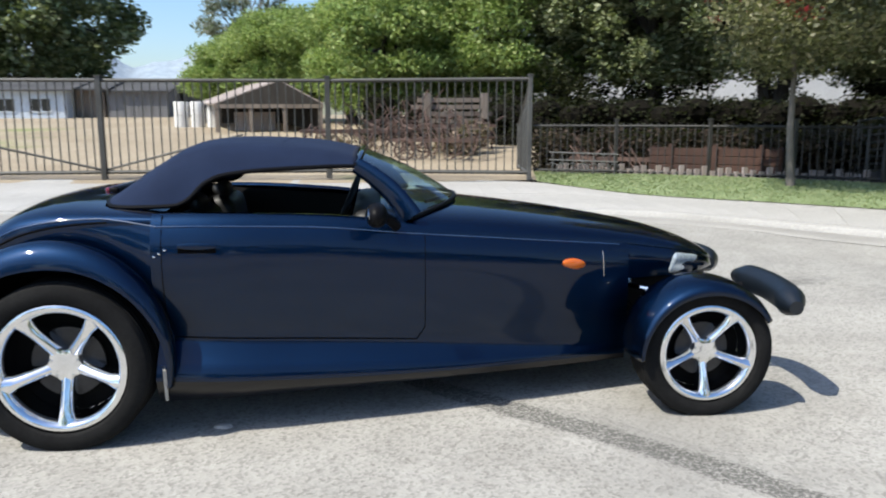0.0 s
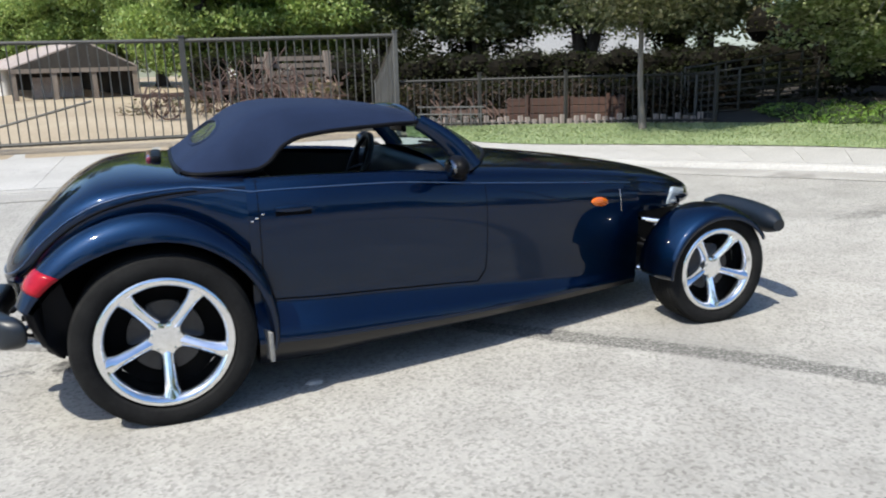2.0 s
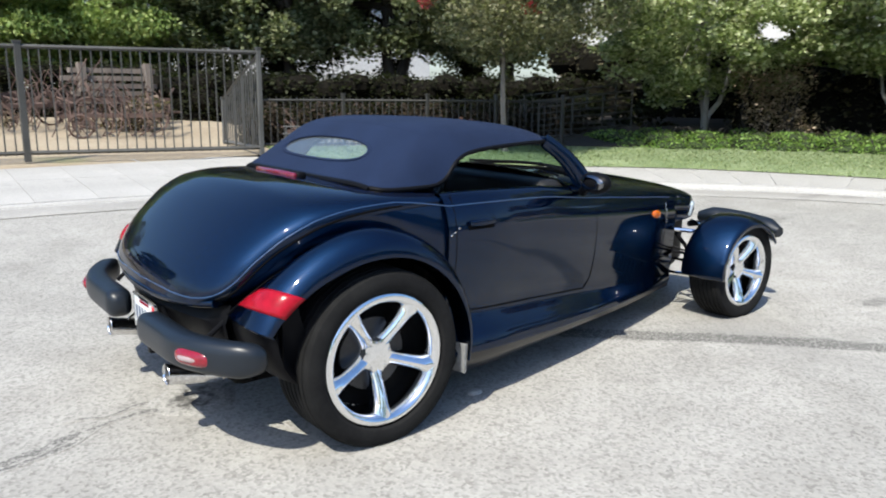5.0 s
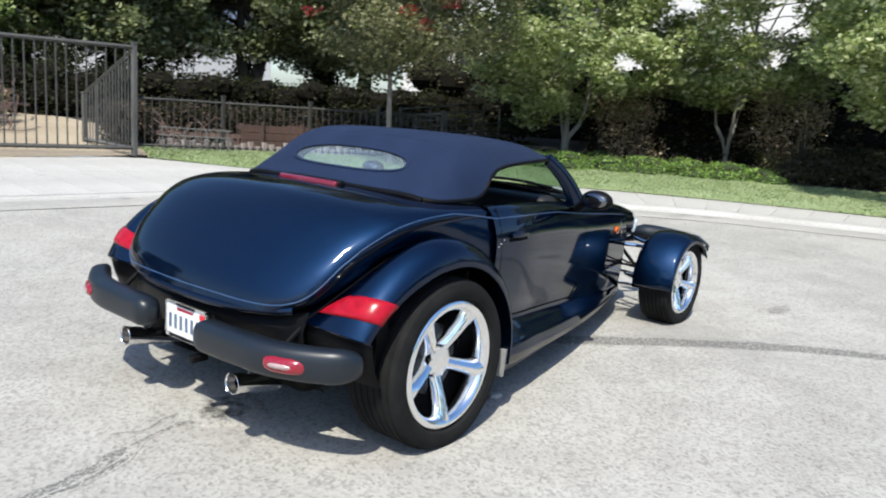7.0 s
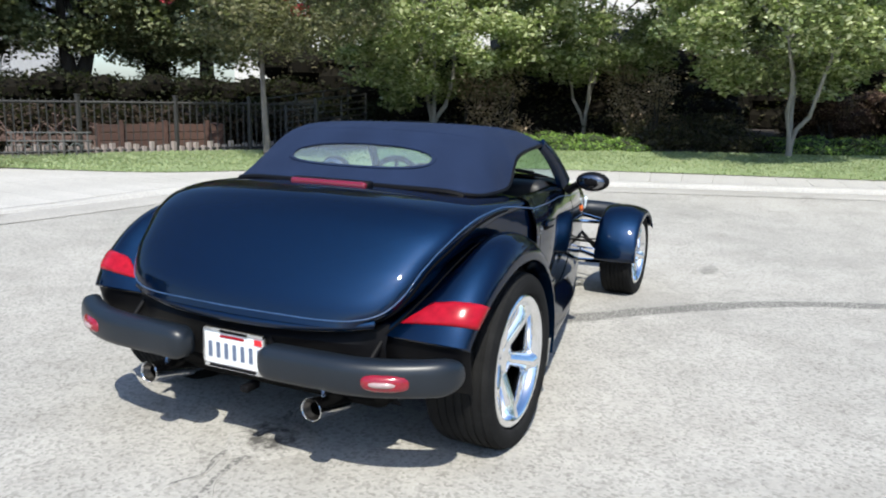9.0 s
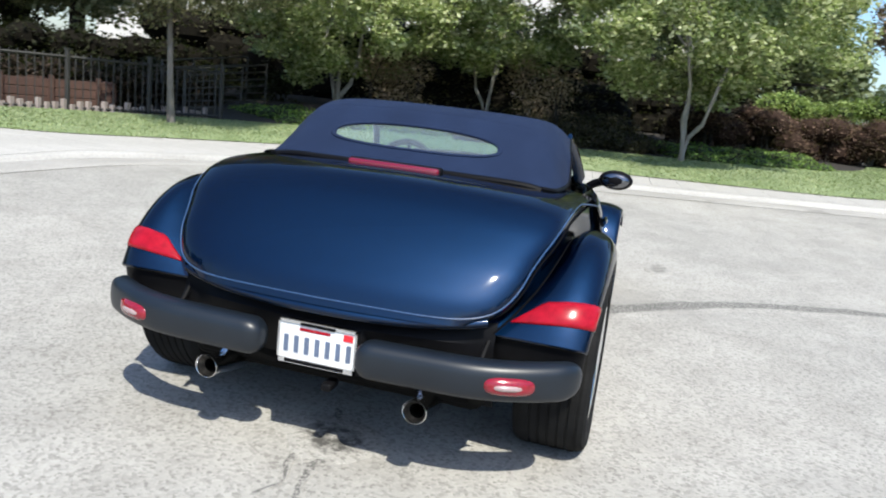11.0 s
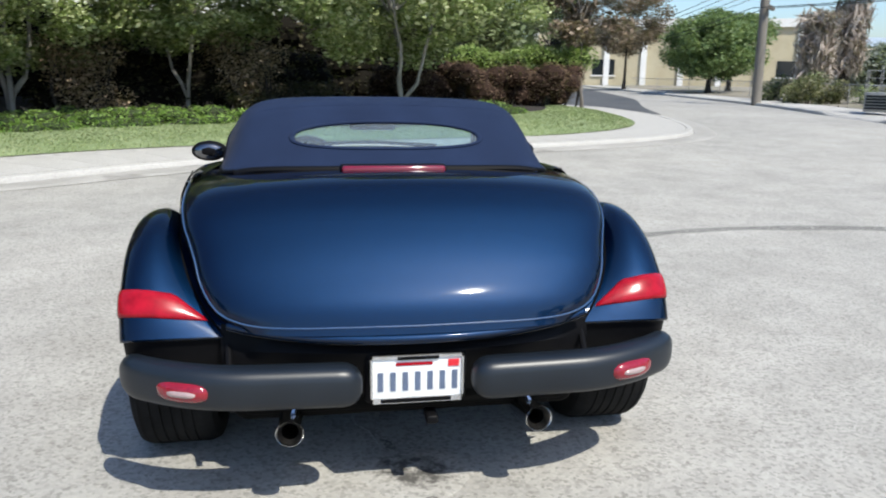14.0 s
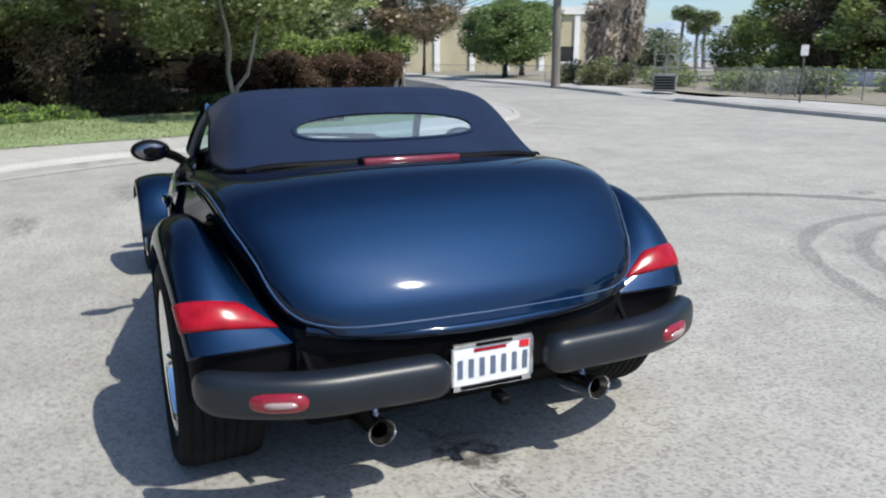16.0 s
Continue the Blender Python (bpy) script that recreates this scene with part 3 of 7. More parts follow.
sheet("side_ground", [5.6, 6, 10, 16, 22, 30, 45, 70, 120, 300], [8.6, 10, 14, 20, 26, 34, 50, 80, 160, 400], 0.033, SHADE_SOIL, "dry ground behind the low fence, shade painted into its colour", "ground")
sheet("corner_ground", [16, 19, 22, 26, 32, 45, 70, 120, 300], [-5.0, -2, 1, 4, 9.2], 0.16, SHADE_SOIL, "ground behind the corner hedge, shade painted into its colour", "ground")


# ---- marks on the road ----
def cover(ob, values):
    """How thickly the mark lies at each vertex."""
    ob.data.attributes.new("cover", "FLOAT", "POINT").data.foreach_set("value", values)


def ribbon(name, points, width, n, lift, wobble, mat, label, group=""):
    P = spline(points, n)
    rows = []
    for i, p in enumerate(P):
        t = P[min(i + 1, n - 1)] - P[max(i - 1, 0)]
        nrm = np.array((-t[1], t[0])) / np.linalg.norm(t[:2])
        if wobble > 1:
            p = p + np.array((*(nrm * 0.035 * noise.noise((p[0] * 9, p[1] * 9, 4))), 0.0))
        w = width * (1 + wobble * (noise.noise((p[0] * 3, p[1] * 3, 0)))) / 2
        rows.append([(*q, ground_z(*q) + up) for q, up in ((p[:2] + nrm * w * 1.55, -0.002), (p[:2] + nrm * w * 1.35, lift), (p[:2] + nrm * w * 0.6, lift), (p[:2] - nrm * w * 0.6, lift), (p[:2] - nrm * w * 1.35, lift), (p[:2] - nrm * w * 1.55, -0.002))])
    ob = single(name, Geo().grid(rows), mat, label, "road mark", group=group, kind="structure")
    ends = [min(1.0, 8.0 * i / n, 8.0 * (n - 1 - i) / n) for i in range(n)]
    cover(ob, [c * e for e in ends for c in (0.0, 0.0, 1.0, 1.0, 0.0, 0.0)])


ribbon("tar_seam", [(0.4, 0.7, 0), (1.2, 0.1, 0), (1.86, -0.56, 0), (2.4, -1.07, 0), (2.98, -1.74, 0), (3.3, -2.35, 0), (3.53, -3.0, 0), (3.6, -4.0, 0), (3.25, -5.2, 0), (2.3, -6.1, 0), (0.9, -6.8, 0)], 0.23, 160, 0.003, 0.5, TAR, "dark mottled tar seam curving over the asphalt")
ribbon("road_crack", [(0.1, 0.15, 0), (-0.3, 0.04, 0), (-0.5, -0.03, 0), (-0.78, -0.06, 0), (-1.0, -0.12, 0), (-1.28, -0.21, 0), (-1.8, -0.30, 0), (-2.6, -0.5, 0)], 0.075, 140, 0.003, 1.6, CRACK, "rough tarred crack behind the car")
ribbon("road_crack", [(-0.95, -0.10, 0), (-1.10, -0.22, 0), (-1.32, -0.27, 0), (-1.62, -0.40, 0)], 0.035, 50, 0.0036, 1.6, CRACK, "short side branch of the tarred crack")
ribbon("road_crack", [(-0.42, 0.0, 0), (-0.62, 0.06, 0), (-0.80, 0.02, 0), (-1.02, 0.05, 0)], 0.03, 40, 0.0036, 1.6, CRACK, "short side branch of the tarred crack")
ribbon("skid_mark", [(1.7, -6.2, 0), (1.95, -5.5, 0), (1.9, -4.8, 0), (1.48, -4.0, 0), (0.85, -3.45, 0), (0.0, -3.0, 0), (-0.8, -2.75, 0)], 0.17, 50, 0.0028, 0.5, SKID, "faint curved tyre skid mark", "skid marks")
ribbon("skid_mark", [(1.45, -5.8, 0), (1.55, -5.0, 0), (1.15, -4.25, 0), (0.6, -3.78, 0), (-0.2, -3.4, 0), (-0.9, -3.2, 0)], 0.17, 50, 0.0034, 0.5, SKID, "faint curved tyre skid mark", "skid marks")


patch_rows = []
for x in np.linspace(15.6, 44.0, 40):
    ya = smooth_at([15.6, 18.5, 22.0, 30.0, 44.0], [-8.36, -8.38, -7.55, -6.0, -3.4], x)
    yb = smooth_at([15.6, 19.5, 28.0, 44.0], [-8.45, -9.75, -13.0, -17.2], x)
    patch_rows.append([(x, ya + (yb - ya) * e, ground_z(x, ya + (yb - ya) * e) + 0.006) for e in (0.0, 0.25, 0.5, 0.75, 1.0)])
single("road_patch", Geo().grid(patch_rows), DARK_ASPHALT, "darker asphalt in the mouth of the side street", "road", kind="structure")


def blot(name, x, y, rx, ry, mat, label):
    P = []
    for t in np.linspace(0, 2 * math.pi, 24, endpoint=False):
        r = 1 + 0.35 * noise.noise((math.cos(t) * 1.5 + x, math.sin(t) * 1.5 + y, 0))
        P.append([(x + rx * r * k * math.cos(t), y + ry * r * k * math.sin(t), ground_z(x + rx * r * k * math.cos(t), y + ry * r * k * math.sin(t)) + (0.0045 if k < 1.3 else -0.003)) for k in (0.05, 0.6, 1.25, 1.35)])
    ob = single(name, Geo().grid(P, close_u=True), mat, label, "road mark", kind="structure")
    cover(ob, [1.0, 0.9, 0.0, 0.0] * 24)


blot("oil_stain", 3.95, -1.22, 0.24, 0.10, OILY, "dark oily patch on the asphalt")
blot("oil_stain", -0.46, -0.02, 0.15, 0.15, OILY_DARK, "dark damp stain under the tail of the car")
blot("oil_stain", 4.6, 1.7, 0.5, 0.16, OILY, "faint grey stain on the asphalt")
blot("oil_stain", 5.9, 0.8, 0.7, 0.2, OILY, "faint grey stain on the asphalt")
blot("manhole_patch", 2.67, -6.28, 0.13, 0.16, OILY, "dark round patch in the asphalt")
single("stone_chip", Geo().ball((0.63, -0.775, 0.008), (0.045, 0.03, 0.014), 5, 8), CONCRETE, "small pale crushed scrap on the road", "litter", angle=20)


# ---- plants ----
def leaf_cloud(centres, spread, per, size, flat=0.6, seed=1, droop=0.0, slim=0.28, level=0.45):
    """Many small folded leaves round the centres, as one mesh."""
    rng = np.random.default_rng(seed)
    C = np.asarray(centres, float)
    S = np.broadcast_to(np.asarray(spread, float), (len(C), 3)) if np.ndim(spread) == 1 else np.asarray(spread, float)
    n = len(C) * per
    d = rng.normal(size=(n, 3))
    d /= np.linalg.norm(d, axis=1)[:, None]
    d *= (rng.random(n) ** 0.45)[:, None]
    P = np.repeat(C, per, 0) + d * np.repeat(S, per, 0)
    a = rng.normal(size=(n, 3))
    a[:, 2] = a[:, 2] * (1 - flat) - droop
    a /= np.linalg.norm(a, axis=1)[:, None]
    b = rng.normal(size=(n, 3))
    b[:, 2] *= level
    b -= (b * a).sum(1)[:, None] * a
    b /= np.linalg.norm(b, axis=1)[:, None]
    s = size * (0.6 + 0.8 * rng.random(n))[:, None]
    up = np.cross(a, b) * s * 0.12
    V = np.stack([P - a * s * 0.5, P + b * s * slim + up, P + a * s * 0.5, P - b * s * slim + up], 1).reshape(-1, 3)
    return V, n


def leaf_mesh(name, clouds, mat):
    V = np.concatenate([c[0] for c in clouds])
    n = sum(c[1] for c in clouds)
    me = bpy.data.meshes.new(name)
    me.vertices.add(len(V))
    me.vertices.foreach_set("co", V.astype(np.float32).ravel())
    me.loops.add(n * 4)
    me.loops.foreach_set("vertex_index", np.arange(n * 4, dtype=np.int32))
    me.polygons.add(n)
    me.polygons.foreach_set("loop_start", np.arange(0, n * 4, 4, dtype=np.int32))
    me.update(calc_edges=True)
    me.materials.append(mat)
    return me


def tree(name, label, at, height, trunk_r, crown_low, crown_r, leaf_mat, bark, leaf=0.14, clumps=46, per=260, seed=1, stems=1, lean=0.25, clump_r=0.55, droop=0.0, flowers=(), group="", spray=1.0):
    """spray: how thick each clump of leaves is; thin ones lie in layers with gaps between them."""
    rng = random.Random(seed)
    x0, y0 = at
    z0 = ground_z(x0, y0) + 0.1
    t = thing(name, label, "tree", group=group, at=(x0, y0, z0))
    centres = []
    crown_low_ = crown_low - 0.35
    mid = (crown_low_ + height) / 2
    half = (height - crown_low_) / 2
    while len(centres) < clumps:
        p = Vector([rng.uniform(-1, 1) for _ in range(3)])
        if 0.25 < p.length < 1.0:
            p = p.normalized() * p.length ** 0.6
            p.z = math.copysign(abs(p.z) ** 0.75, p.z)
            bulge = 1 + 0.25 * noise.noise((p.x * 2 + seed, p.y * 2, p.z * 2))
            centres.append((p.x * crown_r * bulge, p.y * crown_r * bulge, mid + p.z * half))
    g = Geo()
    forks = []
    for k in range(stems):
        a = 2 * math.pi * k / stems + rng.uniform(0, 1.2) + seed
        out = lean * ((0.45, 1.0, 0.8)[k % 3] if stems > 1 else 0.3)
        top = Vector((math.cos(a) * out * crown_low * 1.1, math.sin(a) * out * crown_low * 1.1, crown_low + 0.25 * half))
        base = Vector((math.cos(a) * trunk_r * 0.7 * (stems > 1), math.sin(a) * trunk_r * 0.7 * (stems > 1), -0.1))
        if stems > 1:
            base = Vector((0, 0, -0.1))
        low = Vector((math.cos(a) * trunk_r * 0.3, math.sin(a) * trunk_r * 0.3, 0.48)) if stems > 1 else base.lerp(top, 0.15)
        pts = [base, low, base.lerp(top, 0.36) + Vector((rng.uniform(-0.05, 0.05), rng.uniform(-0.05, 0.05), 0)), base.lerp(top, 0.65) + Vector((rng.uniform(-0.09, 0.09), rng.uniform(-0.09, 0.09), 0)), top, top + Vector((0, 0, half * 0.8))]
        path = spline(pts, 14)
        r0 = trunk_r / (stems ** 0.4)
        g.tube(path, lambda s, r0=r0: r0 * (1.25 - 0.35 * min(1, s * 8) if s < 0.1 else 0.92 - 0.75 * s), 10)
        forks.append(path)
    part("trunk", g, bark, t)
    limbs = Geo()
    for k, c in enumerate(rng.sample(centres, min(len(centres), 16))):
        path = forks[k % len(forks)]
        s = Vector(path[rng.randint(6, 11)])
        e = Vector(c)
        m = s.lerp(e, 0.5) + Vector((rng.uniform(-0.2, 0.2), rng.uniform(-0.2, 0.2), rng.uniform(0, 0.3)))
        limbs.tube(spline([s, m, e], 7), lambda q: trunk_r * (0.34 - 0.28 * q), 6)
    tagged(part("branchwork", limbs, bark, t), kind="stuff")
    sp = np.array([[clump_r * rng.uniform(0.7, 1.35), clump_r * rng.uniform(0.7, 1.35), clump_r * rng.uniform(0.5, 0.95) * spray] for _ in centres])
    part("crown", leaf_mesh("crown", [leaf_cloud(centres, sp, per, leaf, seed=seed, droop=droop)], leaf_mat), None, t)
    if flowers:
        part("blossom", leaf_mesh("blossom", [leaf_cloud([(dx, dy, z - z0) for dx, dy, z in flowers], (0.19, 0.19, 0.10), 60, 0.07, seed=seed + 5)], LEAF_FLOWER), None, t, "red blossom clusters")
    return t


def bush(name, label, centres, spread, leaf_mat, leaf, per, seed, category="bush", core=None, at=None, kind="", core_mat=None):
    """A low mass of leaves; core: half sizes of dark lumps that paint the shade inside it."""
    C = np.asarray(centres, float)
    base = (float(C[:, 0].mean()), float(C[:, 1].mean()), float(ground_z(C[:, 0].mean(), C[:, 1].mean()) + 0.1))
    t = thing(name, label, category, at=base, kind=kind)
    rel = C - np.array(base)
    part("foliage", leaf_mesh("foliage", [leaf_cloud(rel, spread, per, leaf, seed=seed)], leaf_mat), None, t)
    rng = random.Random(seed)
    g = Geo()
    for c in rel:
        for _ in range(3):
            g.tube(spline([(c[0] * 0.9, c[1] * 0.9, -0.15), (c[0] + rng.uniform(-0.1, 0.1), c[1] + rng.uniform(-0.1, 0.1), c[2] * 0.5), (c[0] + rng.uniform(-0.3, 0.3), c[1] + rng.uniform(-0.3, 0.3), c[2] + 0.2)], 6), lambda q: 0.02 - 0.014 * q, 5)
    tagged(part("twig_work", g, DARK_BARK, t), kind="stuff")
    # Solid lumps in a dark colour paint the shade inside the foliage.
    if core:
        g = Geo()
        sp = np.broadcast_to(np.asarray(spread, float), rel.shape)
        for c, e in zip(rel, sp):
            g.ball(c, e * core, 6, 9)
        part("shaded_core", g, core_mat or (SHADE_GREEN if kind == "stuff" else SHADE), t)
    return t


# ---- the car ----
car = thing("roadster", "dark metallic blue hot-rod roadster with raised navy canvas top", "car")
W_MAX = ([0.38, 0.6, 1.0, 1.5, 2.0, 2.3, 2.46, 2.62], [0.872, 0.862, 0.795, 0.700, 0.595, 0.526, 0.488, 0.450])
Z_CREASE = ([-0.1, 0.43, 1.02, 1.5, 2.0, 2.65, 2.95, 3.1, 3.2], [0.905, 0.945, 0.925, 0.875, 0.825, 0.755, 0.705, 0.655, 0.60])


def w_max(x):
    return smooth_at(*W_MAX, x)


def z_crease(x):
    return smooth_at(*Z_CREASE, x)


# flanks with flared sills, one each side
for side in (1, -1):
    rows, under = [], []
    for x in np.linspace(0.385, 2.60, 56):
        wm, zc = w_max(x), z_crease(x)
        z1 = smooth_at([0.4, 1.29, 2.2, 2.6], [0.435, 0.36, 0.27, 0.24], x)
        z2 = smooth_at([0.4, 1.29, 2.2, 2.6], [0.275, 0.225, 0.20, 0.195], x)
        tuck = smooth_at([0.4, 1.5, 2.3, 2.6], [0.072, 0.058, 0.03, 0.02], x)
        flare = smooth_at([0.4, 1.5, 2.3, 2.6], [0.034, 0.026, -0.005, -0.015], x)
        prof = [(wm - 0.115, zc + 0.03), (wm - 0.10, zc + 0.045), (wm - 0.07, zc + 0.043), (wm - 0.045, zc + 0.02), (wm - 0.034, zc), (wm - 0.028, zc - 0.012), (wm - 0.012, zc - 0.05), (wm, zc - 0.10), (wm + 0.002, zc - 0.17)]
        for q in np.linspace(0.15, 1, 6):
            z = (zc - 0.17) + (z1 + 0.015 - (zc - 0.17)) * q
            prof.append((wm + 0.002 - tuck * q * q, z))
        prof += [(wm - tuck + 0.006, z1 - 0.01), (wm + flare * 0.4 - tuck * 0.25, (z1 + z2) / 2), (wm + flare, z2 + 0.012), (wm + flare - 0.003, z2)]
        rows.append([(x, side * w, z) for w, z in prof])
        under.append([(x, side * w, z) for w, z in ((wm + flare - 0.004, z2 + 0.002), (wm + flare - 0.012, z2 - 0.03), (wm - 0.02, 0.168), (wm - 0.10, 0.15), (wm - 0.3, 0.15))])
    part("side_panel", Geo().grid(rows), PAINT, car, "glossy dark blue flank with flared sill", angle=50)
    part("rocker_panel", Geo().grid(under), GLOSS_BLACK, car, "gloss black rocker under the sill", angle=50)

# hood from the scuttle to the nose
rows = []
for x in np.concatenate([np.linspace(1.36, 2.98, 36), np.linspace(3.0, 3.20, 16)]):
    zc = z_crease(x)
    wc = (w_max(x) - 0.034) if x < 2.6 else smooth_at([2.6, 2.85, 3.02, 3.12, 3.17, 3.205], [0.416, 0.380, 0.295, 0.205, 0.125, 0.02], x)
    zt = smooth_at([1.36, 1.88, 2.2, 2.5, 2.75, 2.95, 3.1, 3.17, 3.205], [1.00, 0.955, 0.915, 0.868, 0.82, 0.765, 0.70, 0.65, 0.595], x)
    rows.append([(x, wc * math.sin(a), zc + (zt - zc) * max(0.0, math.cos(a)) ** 0.75) for a in np.linspace(-math.pi / 2, math.pi / 2, 25)])
part("hood", Geo().grid(rows), PAINT, car, "long sloping glossy hood", angle=60)
# upper nose below the hood, with the lamp pockets, and the narrow snout under it
for side in (1, -1):
    rows = []
    for x in np.concatenate([np.linspace(2.50, 2.98, 14), np.linspace(3.0, 3.20, 12)]):
        zc = z_crease(x)
        wc = (w_max(x) - 0.034) if x < 2.6 else smooth_at([2.6, 2.85, 3.02, 3.12, 3.17, 3.205], [0.416, 0.380, 0.295, 0.205, 0.125, 0.02], x)
        zl = smooth_at([2.5, 2.9, 3.1, 3.18, 3.2], [0.56, 0.57, 0.575, 0.57, 0.57], x)
        rows.append([(x, side * wc, zc - 0.004), (x, side * (wc + 0.018), zc - 0.03), (x, side * (wc + 0.02), (zc + zl) / 2), (x, side * (wc + 0.005), zl + 0.02), (x, side * max(0, wc - 0.04), zl), (x, 0, zl)])
    part("nose_panel", Geo().grid(rows), PAINT, car, angle=50)
rows = []
for x in np.linspace(2.45, 3.17, 14):
    wc = smooth_at([2.45, 2.7, 2.95, 3.1, 3.17], [0.36, 0.30, 0.26, 0.16, 0.06], x)
    rows.append([(x, -wc * 0.7, 0.20), (x, -wc, 0.28), (x, -wc, 0.57), (x, wc, 0.57), (x, wc, 0.28), (x, wc * 0.7, 0.20)])
part("snout", Geo().grid(rows, close_v=True), BLACK, car, "dark lower nose between the front wheels")
for k in range(9):
    z = 0.27 + 0.035 * k
    part("grille_slat", Geo().tube([(3.02, -0.20, z), (3.14, -0.09, z), (3.185, 0, z), (3.14, 0.09, z), (3.02, 0.20, z)], 0.008, 6), BLACK, car)

# floor, boot tub and cabin lining
g = Geo()
g.grid([[(x, -w, 0.16), (x, -w, 0.30), (x, w, 0.30), (x, w, 0.16)] for x, w in ((0.36, 0.62), (1.5, 0.52), (2.0, 0.42), (2.55, 0.30))], close_v=True)
g.box((2.3, -0.36, 0.17), (2.62, 0.36, 0.60))
part("floor_pan", g, MATT_BLACK, car, smooth=False)
part("boot_tub", softened((-0.50, -0.60, 0.24), (0.42, 0.60, 0.80), 0.05), MATT_BLACK, car)
g = Geo()
g.box((0.40, -0.72, 0.30), (0.44, 0.72, 0.96))
g.box((1.50, -0.62, 0.30), (1.54, 0.62, 0.90))
for s in (1, -1):
    g.add([(0.42, s * 0.73, 0.3), (1.52, s * 0.575, 0.3), (1.52, s * 0.575, 0.90), (0.42, s * 0.735, 0.965)], [(0, 1, 2, 3)])
part("cabin_lining", g, LEATHER, car, smooth=False)

# dashboard, seats, steering wheel, inside mirror
part("dashboard", softened((1.22, -0.60, 0.72), (1.56, 0.60, 0.965), 0.06), LEATHER, car)
for s in (1, -1):
    seat = part("seat", softened((0.62, s * 0.34 - 0.24, 0.30), (1.08, s * 0.34 + 0.24, 0.47), 0.06), LEATHER, car, "dark leather bucket seat")
    part("backrest", softened((0.50, s * 0.34 - 0.23, 0.42), (0.64, s * 0.34 + 0.23, 0.97), 0.06, bend=lambda c: (c.x - 0.16 * (c.z - 0.42), c.y, c.z)), LEATHER, seat)
    part("headrest", softened((0.42, s * 0.34 - 0.12, 0.94), (0.51, s * 0.34 + 0.12, 1.03), 0.04), LEATHER, seat)
ring = [Vector((1.17 + 0.07 * math.sin(t), 0.34 + 0.175 * math.cos(t), 0.885 + 0.165 * math.sin(t))) for t in np.linspace(0, 2 * math.pi, 28)]
wheel_in = part("steering_wheel", Geo().tube(ring, 0.018, 8, cap=False), LEATHER, car)
g = Geo()
for a in (math.radians(200), math.radians(340), math.radians(90)):
    g.tube([(1.20, 0.34, 0.875), (1.17 + 0.07 * math.sin(a), 0.34 + 0.17 * math.cos(a), 0.885 + 0.16 * math.sin(a))], 0.014, 6)
part("steering_spokes", g, BLACK, wheel_in)
part("inside_mirror", softened((1.30, -0.145, 1.092), (1.33, 0.105, 1.150), 0.014), BLACK, car)

# boot lid: patch between the centre line and the shoulder line
CENTRE = [(0.42, 0, 1.005), (0.15, 0, 1.025), (-0.05, 0, 1.035), (-0.20, 0, 1.022), (-0.33, 0, 0.968), (-0.45, 0, 0.878), (-0.556, 0, 0.772), (-0.634, 0, 0.672), (-0.662, 0, 0.592)]
SHOULDER = [(0.42, 0.828, 0.948), (0.15, 0.805, 0.935), (-0.03, 0.795, 0.91), (-0.16, 0.785, 0.875), (-0.26, 0.765, 0.83), (-0.35, 0.725, 0.77), (-0.43, 0.695, 0.70), (-0.505, 0.640, 0.635), (-0.572, 0.545, 0.598)]
SHOULDER = [(x, y * 0.985, z) for x, y, z in SHOULDER]
CP, SP = matched([(p[0], p[2]) for p in CENTRE], 40), np.column_stack([matched([(p[0], p[1]) for p in SHOULDER], 40), matched([(p[0], p[2]) for p in SHOULDER], 40)[:, 1]])


def lid_point(i, a):
    """a: -1 .. 1 across."""
    th = a * math.pi / 2
    sx, sy, sz = SP[i]
    k = max(0.0, math.cos(th)) ** (0.47 if i < 28 else 0.47 + 0.33 * (i - 28) / 11)
    return (sx + (CP[i][0] - sx) * k, sy * math.sin(th), sz + (CP[i][1] - sz) * k)


across = np.sin(np.linspace(-math.pi / 2, math.pi / 2, 41))
across = np.sign(across) * np.abs(across) ** 0.8
part("boot_lid", Geo().grid([[lid_point(i, a) for a in across] for i in range(40)]), PAINT, car, "large rounded glossy blue boot lid", angle=70)
# thin paint stripe round the lid; along the flanks it draws in the crease's highlight
def lid_at(u, a):
    i = int(min(38, u))
    return Vector(lid_point(i, a)).lerp(Vector(lid_point(i + 1, a)), u - i)


turn_q = np.linspace(0, math.pi / 2, 26)
half = [(u, 0.93) for u in np.linspace(0, 22, 20)[:-1]] + [(22 + 15.6 * math.sin(q) ** 0.5, 0.93 * math.cos(q) ** 0.30 if q < 1.57 else 0.0) for q in turn_q]
stripe = [lid_at(u, -a) + Vector((-0.002, -0.001, 0.003)) for u, a in half] + [lid_at(u, a) + Vector((-0.002, 0.001, 0.003)) for u, a in half[-2::-1]]
for k, w in enumerate((1.0, 0.72, 0.42, 0.18)):
    for s, n in ((-1, k), (1, -1 - k)):
        stripe[n] = stripe[n].lerp(Vector((0.41 - 0.06 * k, s * (w_max(0.41) - 0.029), z_crease(0.41) - 0.006)), w)
part("pinstripe", Geo().tube(stripe, 0.0028, 6), STRIPE, car, "thin light blue pinstripe")
gap = []
for s in (-1, 1):
    for i in (range(4, 40) if s < 0 else range(39, 3, -1)):
        gap.append(Vector(lid_point(i, 0.985 * s)) + Vector((-0.001, 0.001 * s, 0.001)))
part("lid_gap", Geo().tube(gap, 0.005, 6), SEAM, car)
# Flank line: the bright highlight of the door crease, drawn as a thin tube.
for s in (1, -1):
    part("pinstripe", Geo().tube([(x, s * (w_max(x) - 0.029), z_crease(x) - 0.006) for x in np.linspace(0.40, 2.55, 30)], 0.0026, 6), STRIPE, car)

